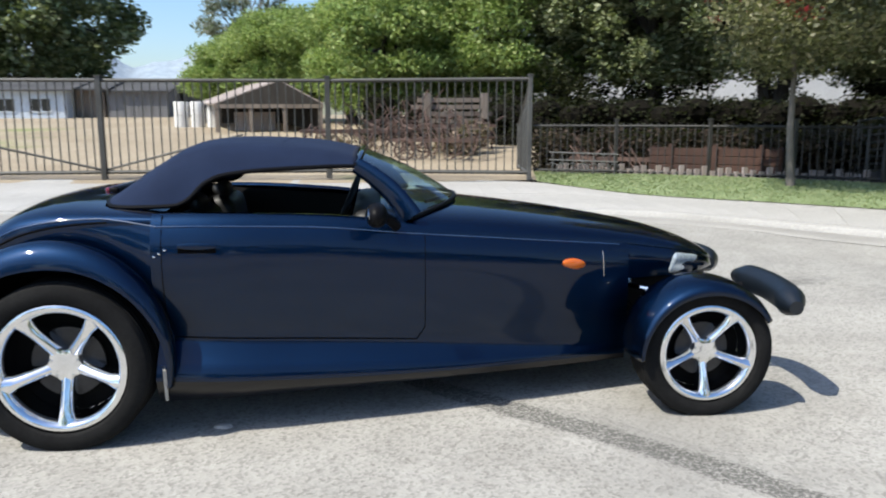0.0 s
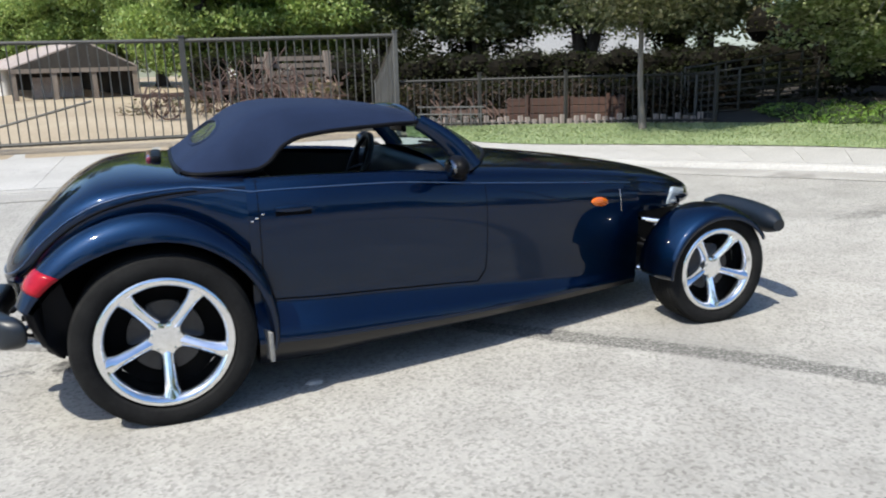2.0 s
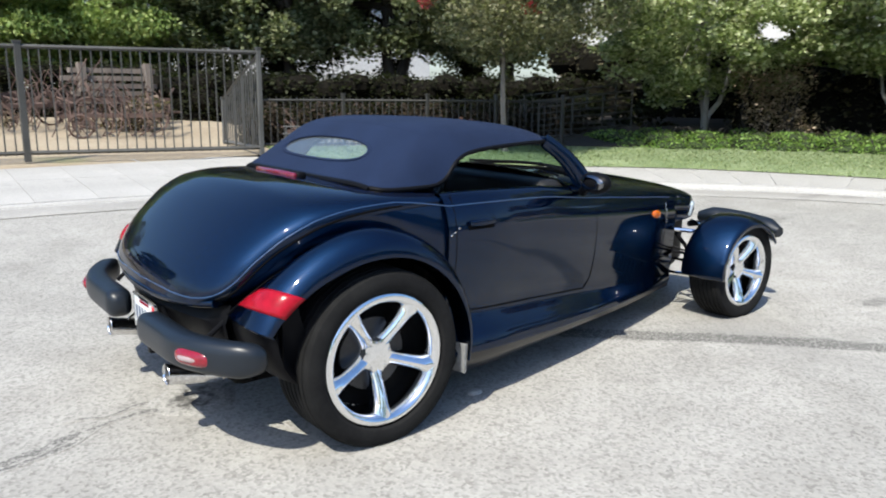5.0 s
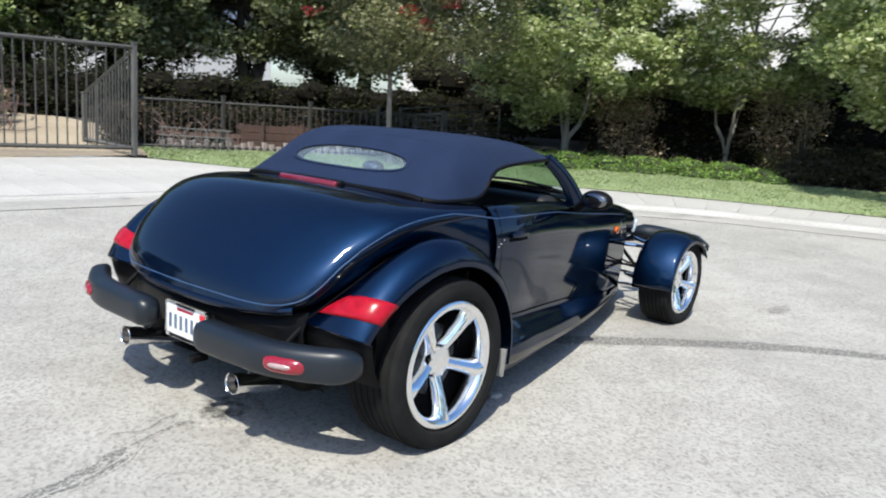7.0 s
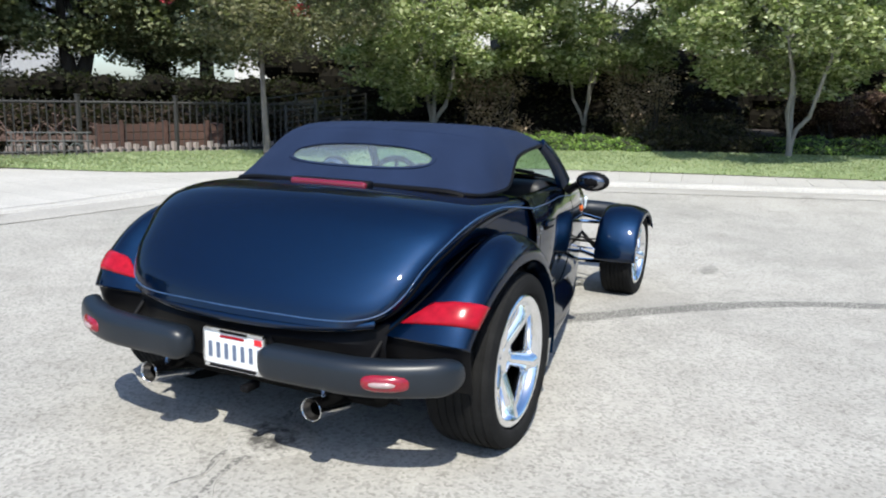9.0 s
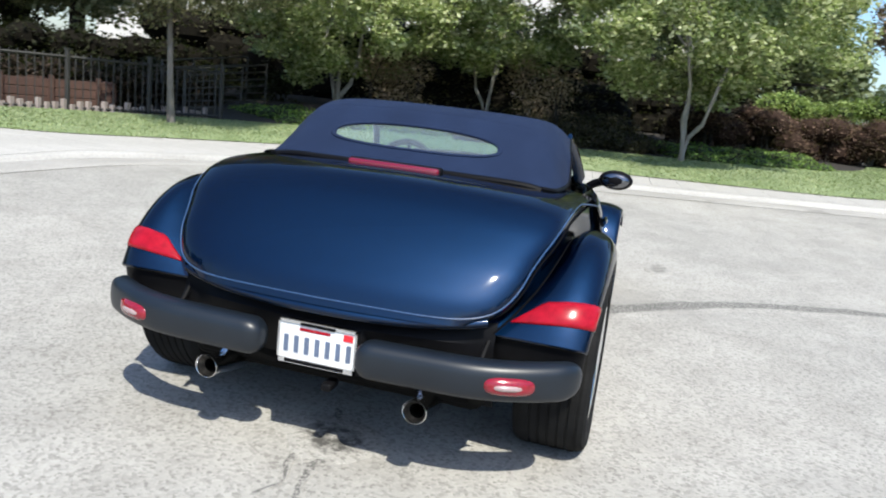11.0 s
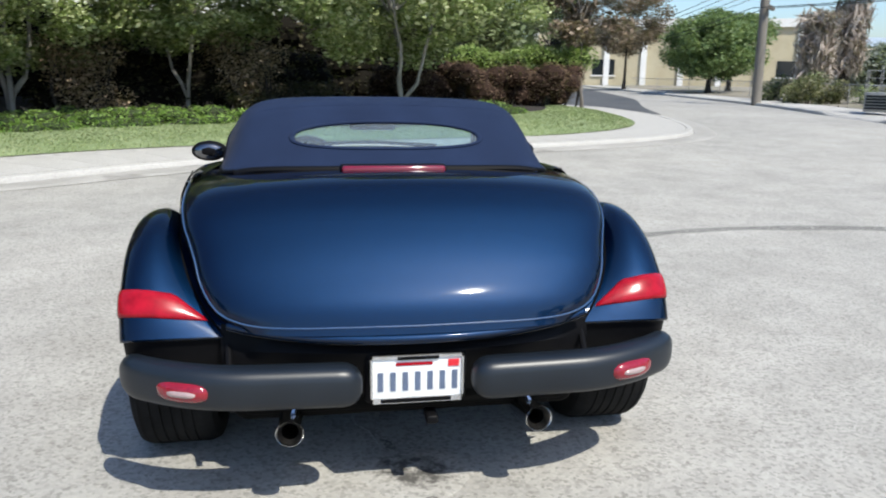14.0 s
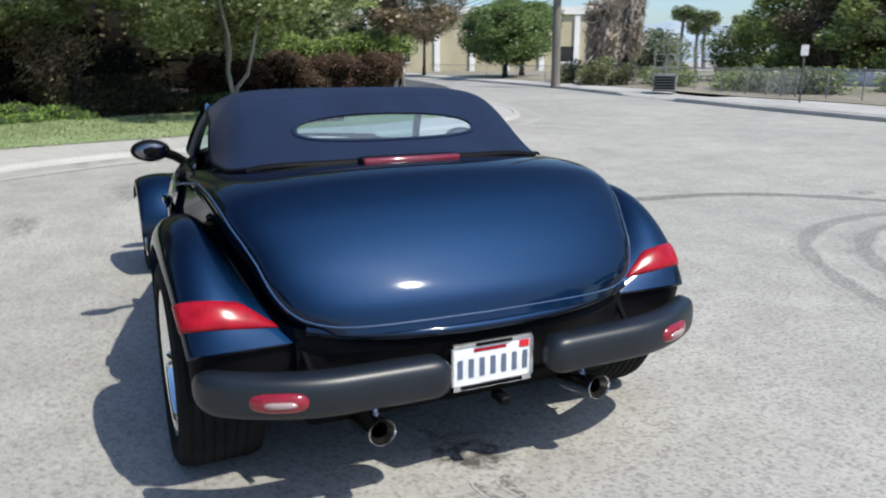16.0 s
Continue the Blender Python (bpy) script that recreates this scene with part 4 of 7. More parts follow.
# rear fenders
F_PHI = [-14, 8, 32, 60, 90, 115, 135, 150, 164]
F_TAB = {
    "lip_r": [0.455, 0.44, 0.425, 0.415, 0.412, 0.425, 0.455, 0.49, 0.520],
    "lip_y": [0.953, 0.958, 0.963, 0.967, 0.968, 0.966, 0.958, 0.948, 0.936],
    "crown_r": [0.475, 0.478, 0.488, 0.505, 0.522, 0.532, 0.545, 0.562, 0.575],
    "crown_y": [0.91, 0.90, 0.885, 0.872, 0.865, 0.862, 0.85, 0.83, 0.80],
    "in_r": [0.470, 0.465, 0.462, 0.470, 0.482, 0.490, 0.505, 0.530, 0.555],
    "in_y": [0.865, 0.862, 0.845, 0.82, 0.795, 0.775, 0.735, 0.672, 0.575],
}


def fender(phi, v):
    """A point of the fender of the car's left side: v 0 at the body, 1 at the lip, to 1.2 inside the lip."""
    k = {n: smooth_at(F_PHI, t, phi) for n, t in F_TAB.items()}
    if v <= 1:
        a = v * math.pi / 2
        # inner half rises to the crown, outer half rolls down to the lip
        if v < 0.5:
            t = v / 0.5
            t = t * t * (3 - 2 * t) * 0.35 + t * 0.65
            r = k["in_r"] + (k["crown_r"] - k["in_r"]) * math.sin(t * math.pi / 2)
            y = k["in_y"] + (k["crown_y"] - k["in_y"]) * t
        else:
            t = (v - 0.5) / 0.5 * math.pi / 2
            r = k["lip_r"] + (k["crown_r"] - k["lip_r"]) * math.cos(t) ** 0.9
            y = k["crown_y"] + (k["lip_y"] - k["crown_y"]) * math.sin(t)
    else:
        t = (v - 1) / 0.2
        r, y = k["lip_r"] - 0.012 * t, k["lip_y"] - 0.10 * t
    p = math.radians(phi)
    return Vector((r * math.cos(p), y, 0.372 + r * math.sin(p)))


vs = list(np.linspace(0, 1, 19)) + [1.03, 1.1, 1.2]
phis = list(np.linspace(-14, 160, 64))
LB_PHI = lambda q: 26 + (160 - 26) * q
for s in (1, -1):
    flip_y = lambda p: (p[0], s * p[1], p[2])
    rows = [[flip_y(fender(f, v)) for v in vs] for f in phis]
    fen = part("rear_fender", Geo().grid(rows), PAINT, car, "bulging glossy blue rear fender", angle=60)
    # rolled lower edge of the tail, and the black valance that closes it down to the bumper
    tail = [fender(160, v) for v in np.linspace(0, 1, 12)]
    rim_rows = [[flip_y(p + Vector((dx, 0, dz))) for p in tail] for dx, dz in ((0, 0), (0.002, -0.006), (0.008, -0.011), (0.018, -0.013))]
    part("fender_tail", Geo().grid(rim_rows), PAINT, fen)
    edge_pts = [p + Vector((0.016, -0.006, -0.010)) for p in tail] + [fender(f, 1.1) + Vector((0.016, -0.004, -0.008)) for f in (156, 150, 143)]
    drops = ((0.0, 0.0), (0.012, -0.06), (0.035, -0.13), (0.085, -0.20))
    part("rear_valance", Geo().grid([[flip_y(p + Vector((dx, -0.25 * dx, dz))) for p in edge_pts] for dx, dz in drops]), BLACK, car, "black valance under the fender tail", angle=60)
    part("wheel_well", Geo().grid([[flip_y((-0.435, y, z)) for z in (0.60, 0.52, 0.42)] for y in (0.56, 0.70, 0.84, 0.925)]), MATT_BLACK, car)
    # channel between lid and fender
    rows = []
    for q in np.linspace(0, 1, 34):
        i = int(round(q * 39))
        a = Vector(SP[i])
        b = fender(LB_PHI(q), 0.0)
        m = a.lerp(b, 0.5) + Vector((0.03 * q, -0.02, -0.012 * q))
        fill = max(0.0, 1 - q / 0.32) ** 1.4
        rows.append([flip_y(p + Vector((0, e * fill, 0))) for p, e in ((a, 0.006), (a.lerp(m, 0.5) + Vector((0, 0.004, 0)), 0.032), (m, 0.046), (b.lerp(m, 0.5), 0.026), (b, 0.006))])
    part("quarter_panel", Geo().grid(rows), PAINT, car, angle=60)
    # tail lamp lies on the fender
    rows = []
    for t in np.linspace(0, 1, 8):
        row = []
        for v in np.linspace(0.06, 1.0, 18):
            w = (v - 0.06) / 0.94
            lo, top_ = 154.5 - 3.0 * w, 143.5 - 4.0 * w * w + 1.5 * (1 - w)
            hi = lo + (top_ - lo) * (0.12 + 0.88 * min(1.0, w / 0.20))
            f = hi + (lo - hi) * t
            p = fender(f, v)
            n = (fender(f, min(1, v + 0.02)) - fender(f, max(0, v - 0.02))).cross(fender(f + 1, v) - fender(f - 1, v)).normalized()
            edge = min(1, 4 * min(t, 1 - t) + 0.15, 8 * min(w + 0.02, 1.02 - w) + 0.1)
            row.append(flip_y(p + n * (0.002 + 0.006 * edge)))
        rows.append(row)
    lamp = part("tail_lamp", Geo().grid(rows), RED_LENS, car, "red wraparound tail lamp")
    solid(lamp, 0.004)
    part("lip_shadow_gap", Geo().tube([flip_y(fender(f, 0.0) + Vector((0, 0.004, 0))) for f in np.linspace(10, 160, 40)], 0.005, 6), SEAM, fen)
    # stone guard in front of the rear wheel
    part("stone_guard", Geo().add([flip_y(p) for p in ((0.402, 0.865, 0.335), (0.428, 0.945, 0.335), (0.428, 0.935, 0.20), (0.412, 0.865, 0.20), (0.412, 0.865, 0.335), (0.440, 0.943, 0.335), (0.440, 0.933, 0.20), (0.422, 0.865, 0.20))], [(0, 1, 2, 3), (7, 6, 5, 4), (0, 4, 5, 1), (1, 5, 6, 2), (2, 6, 7, 3), (3, 7, 4, 0)]), GALV, fen, "pale stone guard strip", smooth=False)

# tail panel under the lid
g = Geo().grid([[(-0.50 - 0.10 * (1 - (y / 0.62) ** 2), y, 0.60 - 0.05 * (1 - (y / 0.62) ** 2)), (-0.53 - 0.10 * (1 - (y / 0.62) ** 2), y, 0.52), (-0.50 - 0.06 * (1 - (y / 0.62) ** 2), y, 0.36), (-0.40, y, 0.24)] for y in np.linspace(-0.62, 0.62, 17)])
part("tail_panel", g, BLACK, car, "dark panel between the rear bumpers")
roll = [(-0.545 - 0.110 * max(0.0, math.cos(y / 0.6 * math.pi / 2)) ** 0.7, y, 0.574 + 0.034 * (abs(y) / 0.59) ** 3) for y in np.linspace(-0.59, 0.59, 31)]
part("tail_roll", Geo().tube(roll, 0.018, 12), PAINT, car, "rounded body roll under the boot lid")

# high brake lamp
lamp_bend = lambda c: (c.x + 0.25 * c.y * c.y, c.y, c.z - 0.06 * c.y * c.y)
high_lamp = part("brake_lamp", softened((0.004, -0.21, 1.012), (0.055, 0.21, 1.055), 0.014, bend=lamp_bend), BLACK, car, "long high brake lamp in a dark housing")
part("lamp_lens", softened((-0.014, -0.203, 1.018), (0.012, 0.203, 1.052), 0.012, bend=lamp_bend), RED_DARK, high_lamp, "dark red lens")

# soft top
TX = [0.115, 0.15, 0.21, 0.30, 0.38, 0.45, 0.51, 0.58, 0.66, 0.84, 1.02, 1.16, 1.25]
T_BASE_Y = [0.615, 0.655, 0.672, 0.682, 0.686, 0.686, 0.684, 0.672, 0.655, 0.632, 0.612, 0.592, 0.575]
T_BASE_Z = [1.012, 1.006, 1.003, 1.004, 1.006, 1.010, 1.035, 1.105, 1.140, 1.160, 1.168, 1.172, 1.172]
T_TOP = [1.030, 1.052, 1.094, 1.156, 1.212, 1.256, 1.276, 1.283, 1.286, 1.281, 1.267, 1.243, 1.218]
# half section of the cloth: the flank slants in, then turns over a soft shoulder
S_Y = [0.0, 0.28, 0.52, 0.70, 0.81, 0.88, 0.935, 0.972, 1.0]
S_Z = [1.0, 0.990, 0.962, 0.915, 0.83, 0.68, 0.44, 0.20, 0.0]


def top_z(x, y):
    yb, zb, zt = (smooth_at(TX, tab, x) for tab in (T_BASE_Y, T_BASE_Z, T_TOP))
    return zb + (zt - zb) * smooth_at(S_Y, S_Z, min(1.0, abs(y) / yb))


def top_point(x, t):
    yb = smooth_at(TX, T_BASE_Y, x)
    u = math.copysign(abs(math.sin(t)) ** 0.85, t)
    return Vector((x + 0.035 * abs(u) ** 4 * max(0.0, 1 - (x - 0.115) / 0.3), yb * u, top_z(x, yb * u)))


xs_top = list(np.linspace(0.115, 0.50, 54)) + list(np.linspace(0.52, 0.68, 12)) + list(np.linspace(0.71, 1.25, 22))
ts_top = np.linspace(-math.pi / 2, math.pi / 2, 97)
W_C, W_A, W_B, W_S = 0.280, 0.395, 0.072, -0.004


def in_window(p):
    return abs(p.y / W_A) ** 2.5 + abs((p.x - W_C - W_S * (p.y / W_A) ** 2) / W_B) ** 2.5 - 1


P = [[top_point(x, t) for t in ts_top] for x in xs_top]
cloth, pane = Geo(), Geo()
for i in range(len(xs_top) - 1):
    for j in range(len(ts_top) - 1):
        q = [P[i][j], P[i][j + 1], P[i + 1][j + 1], P[i + 1][j]]
        mid = sum(q, Vector()) / 4
        if in_window(mid) < 0:
            pane.add(q, [(0, 1, 2, 3)])
        else:
            cloth.add(q, [(0, 1, 2, 3)])


def welded(geo, name, mat):
    me = geo.mesh(name, mat, smooth=False)
    bm = bmesh.new()
    bm.from_mesh(me)
    bmesh.ops.remove_doubles(bm, verts=bm.verts[:], dist=0.0004)
    bmesh.ops.recalc_face_normals(bm, faces=bm.faces[:])
    for f in bm.faces:
        f.smooth = True
    bm.to_mesh(me)
    bm.free()
    return me


top_ob = part("soft_top", welded(cloth, "soft_top", FABRIC), None, car, "taut navy blue canvas soft top, raised")
solid(top_ob, 0.010, 0.0)
rear_pane = part("rear_window", welded(pane, "rear_window", REAR_GLASS), None, top_ob, "clear oval rear window")
rear_pane.visible_shadow = False
rim = []
for a in np.linspace(0, 2 * math.pi, 60):
    y = W_A * math.copysign(abs(math.cos(a)) ** 0.8, math.cos(a))
    x = W_C + W_S * (y / W_A) ** 2 + W_B * math.copysign(abs(math.sin(a)) ** 0.8, math.sin(a))
    rim.append((x, y, top_z(x, y) + 0.003))
part("window_welt", Geo().tube(rim, 0.013, 8, cap=False, squash=(1.0, 0.6)), FABRIC, top_ob)
edge = [top_point(x, -math.pi / 2) + Vector((0, 0, 0.0)) for x in np.linspace(0.115, 1.25, 50)]
for s in (1, -1):
    part("top_binding", Geo().tube([(p.x, -s * p.y, p.z) for p in edge], 0.010, 8), BLACK, top_ob)
part("top_binding", Geo().tube([top_point(0.115, t) + Vector((-0.004, 0, -0.006)) for t in np.linspace(-1.5, 1.5, 30)], 0.014, 8), BLACK, top_ob)
for x in (0.455, 0.90):
    part("cloth_seam", Geo().tube([top_point(x, t) + Vector((0, 0, 0.0035)) for t in np.linspace(-1.35, 1.35, 40)], 0.0035, 5), FABRIC, top_ob)

# windscreen
ws_top = [(1.25 + 0.03 * (1 - (y / 0.575) ** 2), y, 1.175 + 0.055 * (1 - (abs(y) / 0.575) ** 2.2)) for y in np.linspace(-0.575, 0.575, 21)]
ws_base = [(1.50 + 0.26 * (1 - (abs(y) / 0.64) ** 2), y, 0.935 + 0.05 * (1 - (abs(y) / 0.64) ** 2)) for y in np.linspace(-0.64, 0.64, 21)]
rows = [[Vector(a).lerp(Vector(b), t) + Vector((0.02, 0, 0.015)) * math.sin(math.pi * t) for a, b in zip(ws_top, ws_base)] for t in np.linspace(0, 1, 8)]
screen = part("windscreen", Geo().grid(rows), WIND_GLASS, car, "raked clear windscreen")
screen.visible_shadow = False
part("header_rail", Geo().tube(ws_top, 0.017, 8), PAINT, screen)
part("cowl_rail", Geo().tube(ws_base, 0.010, 8), BLACK, screen)
for k in (0, 20):
    part("screen_pillar", Geo().tube([rows[i][k] for i in range(8)], lambda q: 0.020 + 0.010 * q, 12, squash=(0.8, 1.9)), PAINT, screen)
for s in (1, -1):
    part("wiper", Geo().tube([(1.72, s * 0.12, 0.990), (1.58, s * 0.42, 0.985)], 0.008, 6), BLACK, screen)
    # door mirror
    shell = Geo().ball((1.34, s * 0.855, 0.978), (0.05, 0.095, 0.055), 10, 18)
    mir = part("door_mirror", shell, BLACK, car, "dark oval door mirror")
    part("mirror_glass", Geo().lathe([(0.0, -0.040), (0.6, -0.040), (0.9, -0.032), (0.99, -0.02)], (0, 0, 0), "x", 20), MIRROR, mir)
    mg = mir.children[0]
    for v in mg.data.vertices:
        v.co = Vector((1.335 + v.co.x, s * 0.855 + v.co.y * 0.078, 0.978 + v.co.z * 0.043))
    part("mirror_arm", Geo().tube(spline([(1.36, s * 0.80, 0.965), (1.40, s * 0.74, 0.94), (1.43, s * 0.69, 0.905)], 8), 0.024, 8), BLACK, mir)
    # door outline, handle, lock, marker lamp, seam
    seam = []
    for z in np.linspace(0.985, 0.44, 16):
        seam.append((0.43, z))
    for x in np.linspace(0.46, 1.52, 16):
        seam.append((x, smooth_at([0.4, 1.29, 2.2], [0.445, 0.375, 0.29], x) + 0.004))
    for z in np.linspace(0.42, 0.90, 14):
        seam.append((1.56, z))

    def flank(x, z, out=0.0):
        wm, zc = w_max(x), z_crease(x)
        z1 = smooth_at([0.4, 1.29, 2.2, 2.6], [0.435, 0.36, 0.27, 0.24], x)
        tuck = smooth_at([0.4, 1.5, 2.3, 2.6], [0.072, 0.058, 0.03, 0.02], x)
        if z > zc:
            w = wm - 0.034 - 0.5 * (z - zc)
        elif z > zc - 0.17:
            w = smooth_at([0, 0.012, 0.05, 0.10, 0.17], [-0.034, -0.028, -0.012, 0.0, 0.002], zc - z) + wm
        else:
            q = min(1, (zc - 0.17 - z) / max(0.05, zc - 0.17 - z1))
            w = wm + 0.002 - tuck * q * q
        return Vector((x, s * (w + out), z))

    part("door_gap", Geo().tube([flank(x, z, -0.001) for x, z in seam], 0.0024, 6), SEAM, car)
    part("nose_gap", Geo().tube([flank(2.46 + 0.05 * (0.70 - z), z, -0.001) for z in np.linspace(0.735, 0.61, 8)], 0.0022, 6), SILVER, car)
    h = [flank(x, 0.857 - 0.02 * (x - 0.5), 0.010) for x in np.linspace(0.50, 0.655, 10)]
    handle = part("door_handle", Geo().tube(h, lambda q: 0.017 * (0.55 + 0.9 * q * (1 - q) * 2), 8, squash=(0.7, 1.0)), PAINT, car)
    part("handle_recess", Geo().tube([p + Vector((0, -s * 0.006, -0.018)) for p in h], 0.012, 8, squash=(0.4, 1.0)), SEAM, handle)
    c = flank(2.30, 0.685, 0.004)
    mk = Geo()
    mk.ball((0, 0, 0), (0.062, 0.014, 0.026), 8, 16)
    mk.v = [(c.x + x, c.y + y - s * 0.21 * x, c.z + z - 0.12 * x) for x, y, z in mk.v]
    part("marker_lamp", mk, AMBER, car, "oval amber side marker lamp")
    # headlamp under the hood edge
    hl = softened((-0.085, -0.03, -0.047), (0.085, 0.03, 0.045), 0.022, 3)
    hl.v = [(2.925 + x + 0.35 * z, s * (0.356 - 0.60 * x - 1.5 * x * x) + 0.7 * y, 0.648 + z * (1.0 - 2.0 * x) - 0.10 * x) for x, y, z in hl.v]
    part("headlamp", hl, HEADLAMP, car, "clear slanted headlamp")
    em = Geo()
    for dx in (0.0, 0.02, 0.045):
        p = flank(0.40 + dx, 0.815 + dx * 0.6, 0.002)
        em.ball(p, (0.007, 0.003, 0.004), 5, 8)
    part("fender_badge", em, CHROME, car)


# wheels
def car_wheel(x, y, s, R, hub_z, rim_r, width, label):
    """s: +1 left side, -1 right side. The outer face looks along s."""
    o = s * width / 2
    prof = [(rim_r + 0.006, -o * 0.88), (rim_r + 0.016, -o * 0.97), (rim_r + 0.035, -o * 1.01), (R - 0.035, -o * 1.0), (R - 0.014, -o * 0.93), (R - 0.003, -o * 0.80)]
    for k, q in enumerate(np.linspace(-0.62, 0.62, 6)):
        prof += [(R, s * (q - 0.085) * width / 2), (R, s * (q + 0.085) * width / 2), (R - 0.005, s * (q + 0.095) * width / 2), (R - 0.005, s * (q + 0.140) * width / 2)]
    prof += [(R - 0.003, o * 0.80), (R - 0.014, o * 0.93), (R - 0.035, o * 1.0), (rim_r + 0.035, o * 1.01), (rim_r + 0.016, o * 0.97), (rim_r + 0.006, o * 0.90)]
    barrel = Geo().lathe([(rim_r * 0.86, -o * 0.9), (rim_r * 0.84, -o * 0.2), (rim_r * 0.84, o * 0.45), (rim_r * 0.845, o * 0.62), (rim_r * 0.86, o * 0.76), (rim_r * 0.885, o * 0.86), (rim_r * 0.92, o * 0.925), (rim_r * 0.955, o * 0.94), (rim_r * 0.985, o * 0.925), (rim_r + 0.004, o * 0.89), (rim_r + 0.008, o * 0.84)], (0, 0, 0), "y", 56)
    me = barrel.mesh("wheel", CHROME)
    wheel = new("wheel", me)
    wheel.parent = car
    wheel.location = (x, y, hub_z)
    tagged(wheel, label)
    tread = Geo().lathe(prof, (0, 0, 0), "y", 72)
    # the tyre stands flat on the road and bulges a little above it
    tread.v = [(vx, vy * (1 + 0.05 * max(0.0, 1 - (vz + hub_z) / 0.12) * (abs(vy) > width * 0.4)), max(vz, -hub_z)) for vx, vy, vz in tread.v]
    part("tyre", tread, RUBBER, wheel, "black tyre with grooved tread", angle=25)
    part("brake_disc", Geo().lathe([(0.02, o * 0.12), (rim_r * 0.56, o * 0.12), (rim_r * 0.56, o * 0.04), (0.02, o * 0.04)], (0, 0, 0), "y", 40), DISC, wheel)
    part("inner_dark", Geo().lathe([(0.02, -o * 0.1), (rim_r * 0.84, -o * 0.1)], (0, 0, 0), "y", 32), MATT_BLACK, wheel)
    face = o * 0.80
    dish = abs(face) * 0.62
    for k in range(5):
        a = math.radians(-90 + 72 * k)
        rows = []
        for q in np.linspace(0, 1, 9):
            r = 0.035 + (rim_r * 0.93 - 0.035) * q
            half = rim_r * (0.122 + 0.02 * q + 0.55 * max(0, q - 0.72) ** 2 * 2.2 + 0.10 * max(0, 0.3 - q))
            d = face - s * dish * (1 - q) ** 1.3
            row = []
            for e, dep in ((-1.0, -0.055), (-0.96, -0.034), (-0.80, -0.012), (-0.45, 0.009), (0.0, 0.017), (0.45, 0.009), (0.80, -0.012), (0.96, -0.034), (1.0, -0.055)):
                row.append((r * math.cos(a) - e * half * math.sin(a), d + s * dep, r * math.sin(a) + e * half * math.cos(a)))
            rows.append(row)
        part("spoke", Geo().grid(rows), CHROME, wheel, angle=40)
    star = []
    for q, dep in ((0.0, 0.022), (0.6, 0.022), (0.92, 0.016), (1.0, -0.01)):
        star.append([(rim_r * q * (0.285 + 0.034 * math.cos(5 * t)) * math.cos(t - math.pi / 2), face + s * (dep + 0.004 - dish), rim_r * q * (0.285 + 0.034 * math.cos(5 * t)) * math.sin(t - math.pi / 2)) for t in np.linspace(0, 2 * math.pi, 50, endpoint=False)])
    hub = part("hub_cap", Geo().grid(star, close_v=True), CHROME, wheel, angle=40)
    for k in range(5):
        a = math.radians(-90 + 36 + 72 * k)
        part("lug_nut", Geo().lathe([(0.0, face + s * (0.026 - dish)), (0.008, face + s * (0.024 - dish)), (0.010, face - s * (0.004 + dish))], (rim_r * 0.21 * math.cos(a), 0, rim_r * 0.21 * math.sin(a)), "y", 6), STEEL, hub)
    return wheel


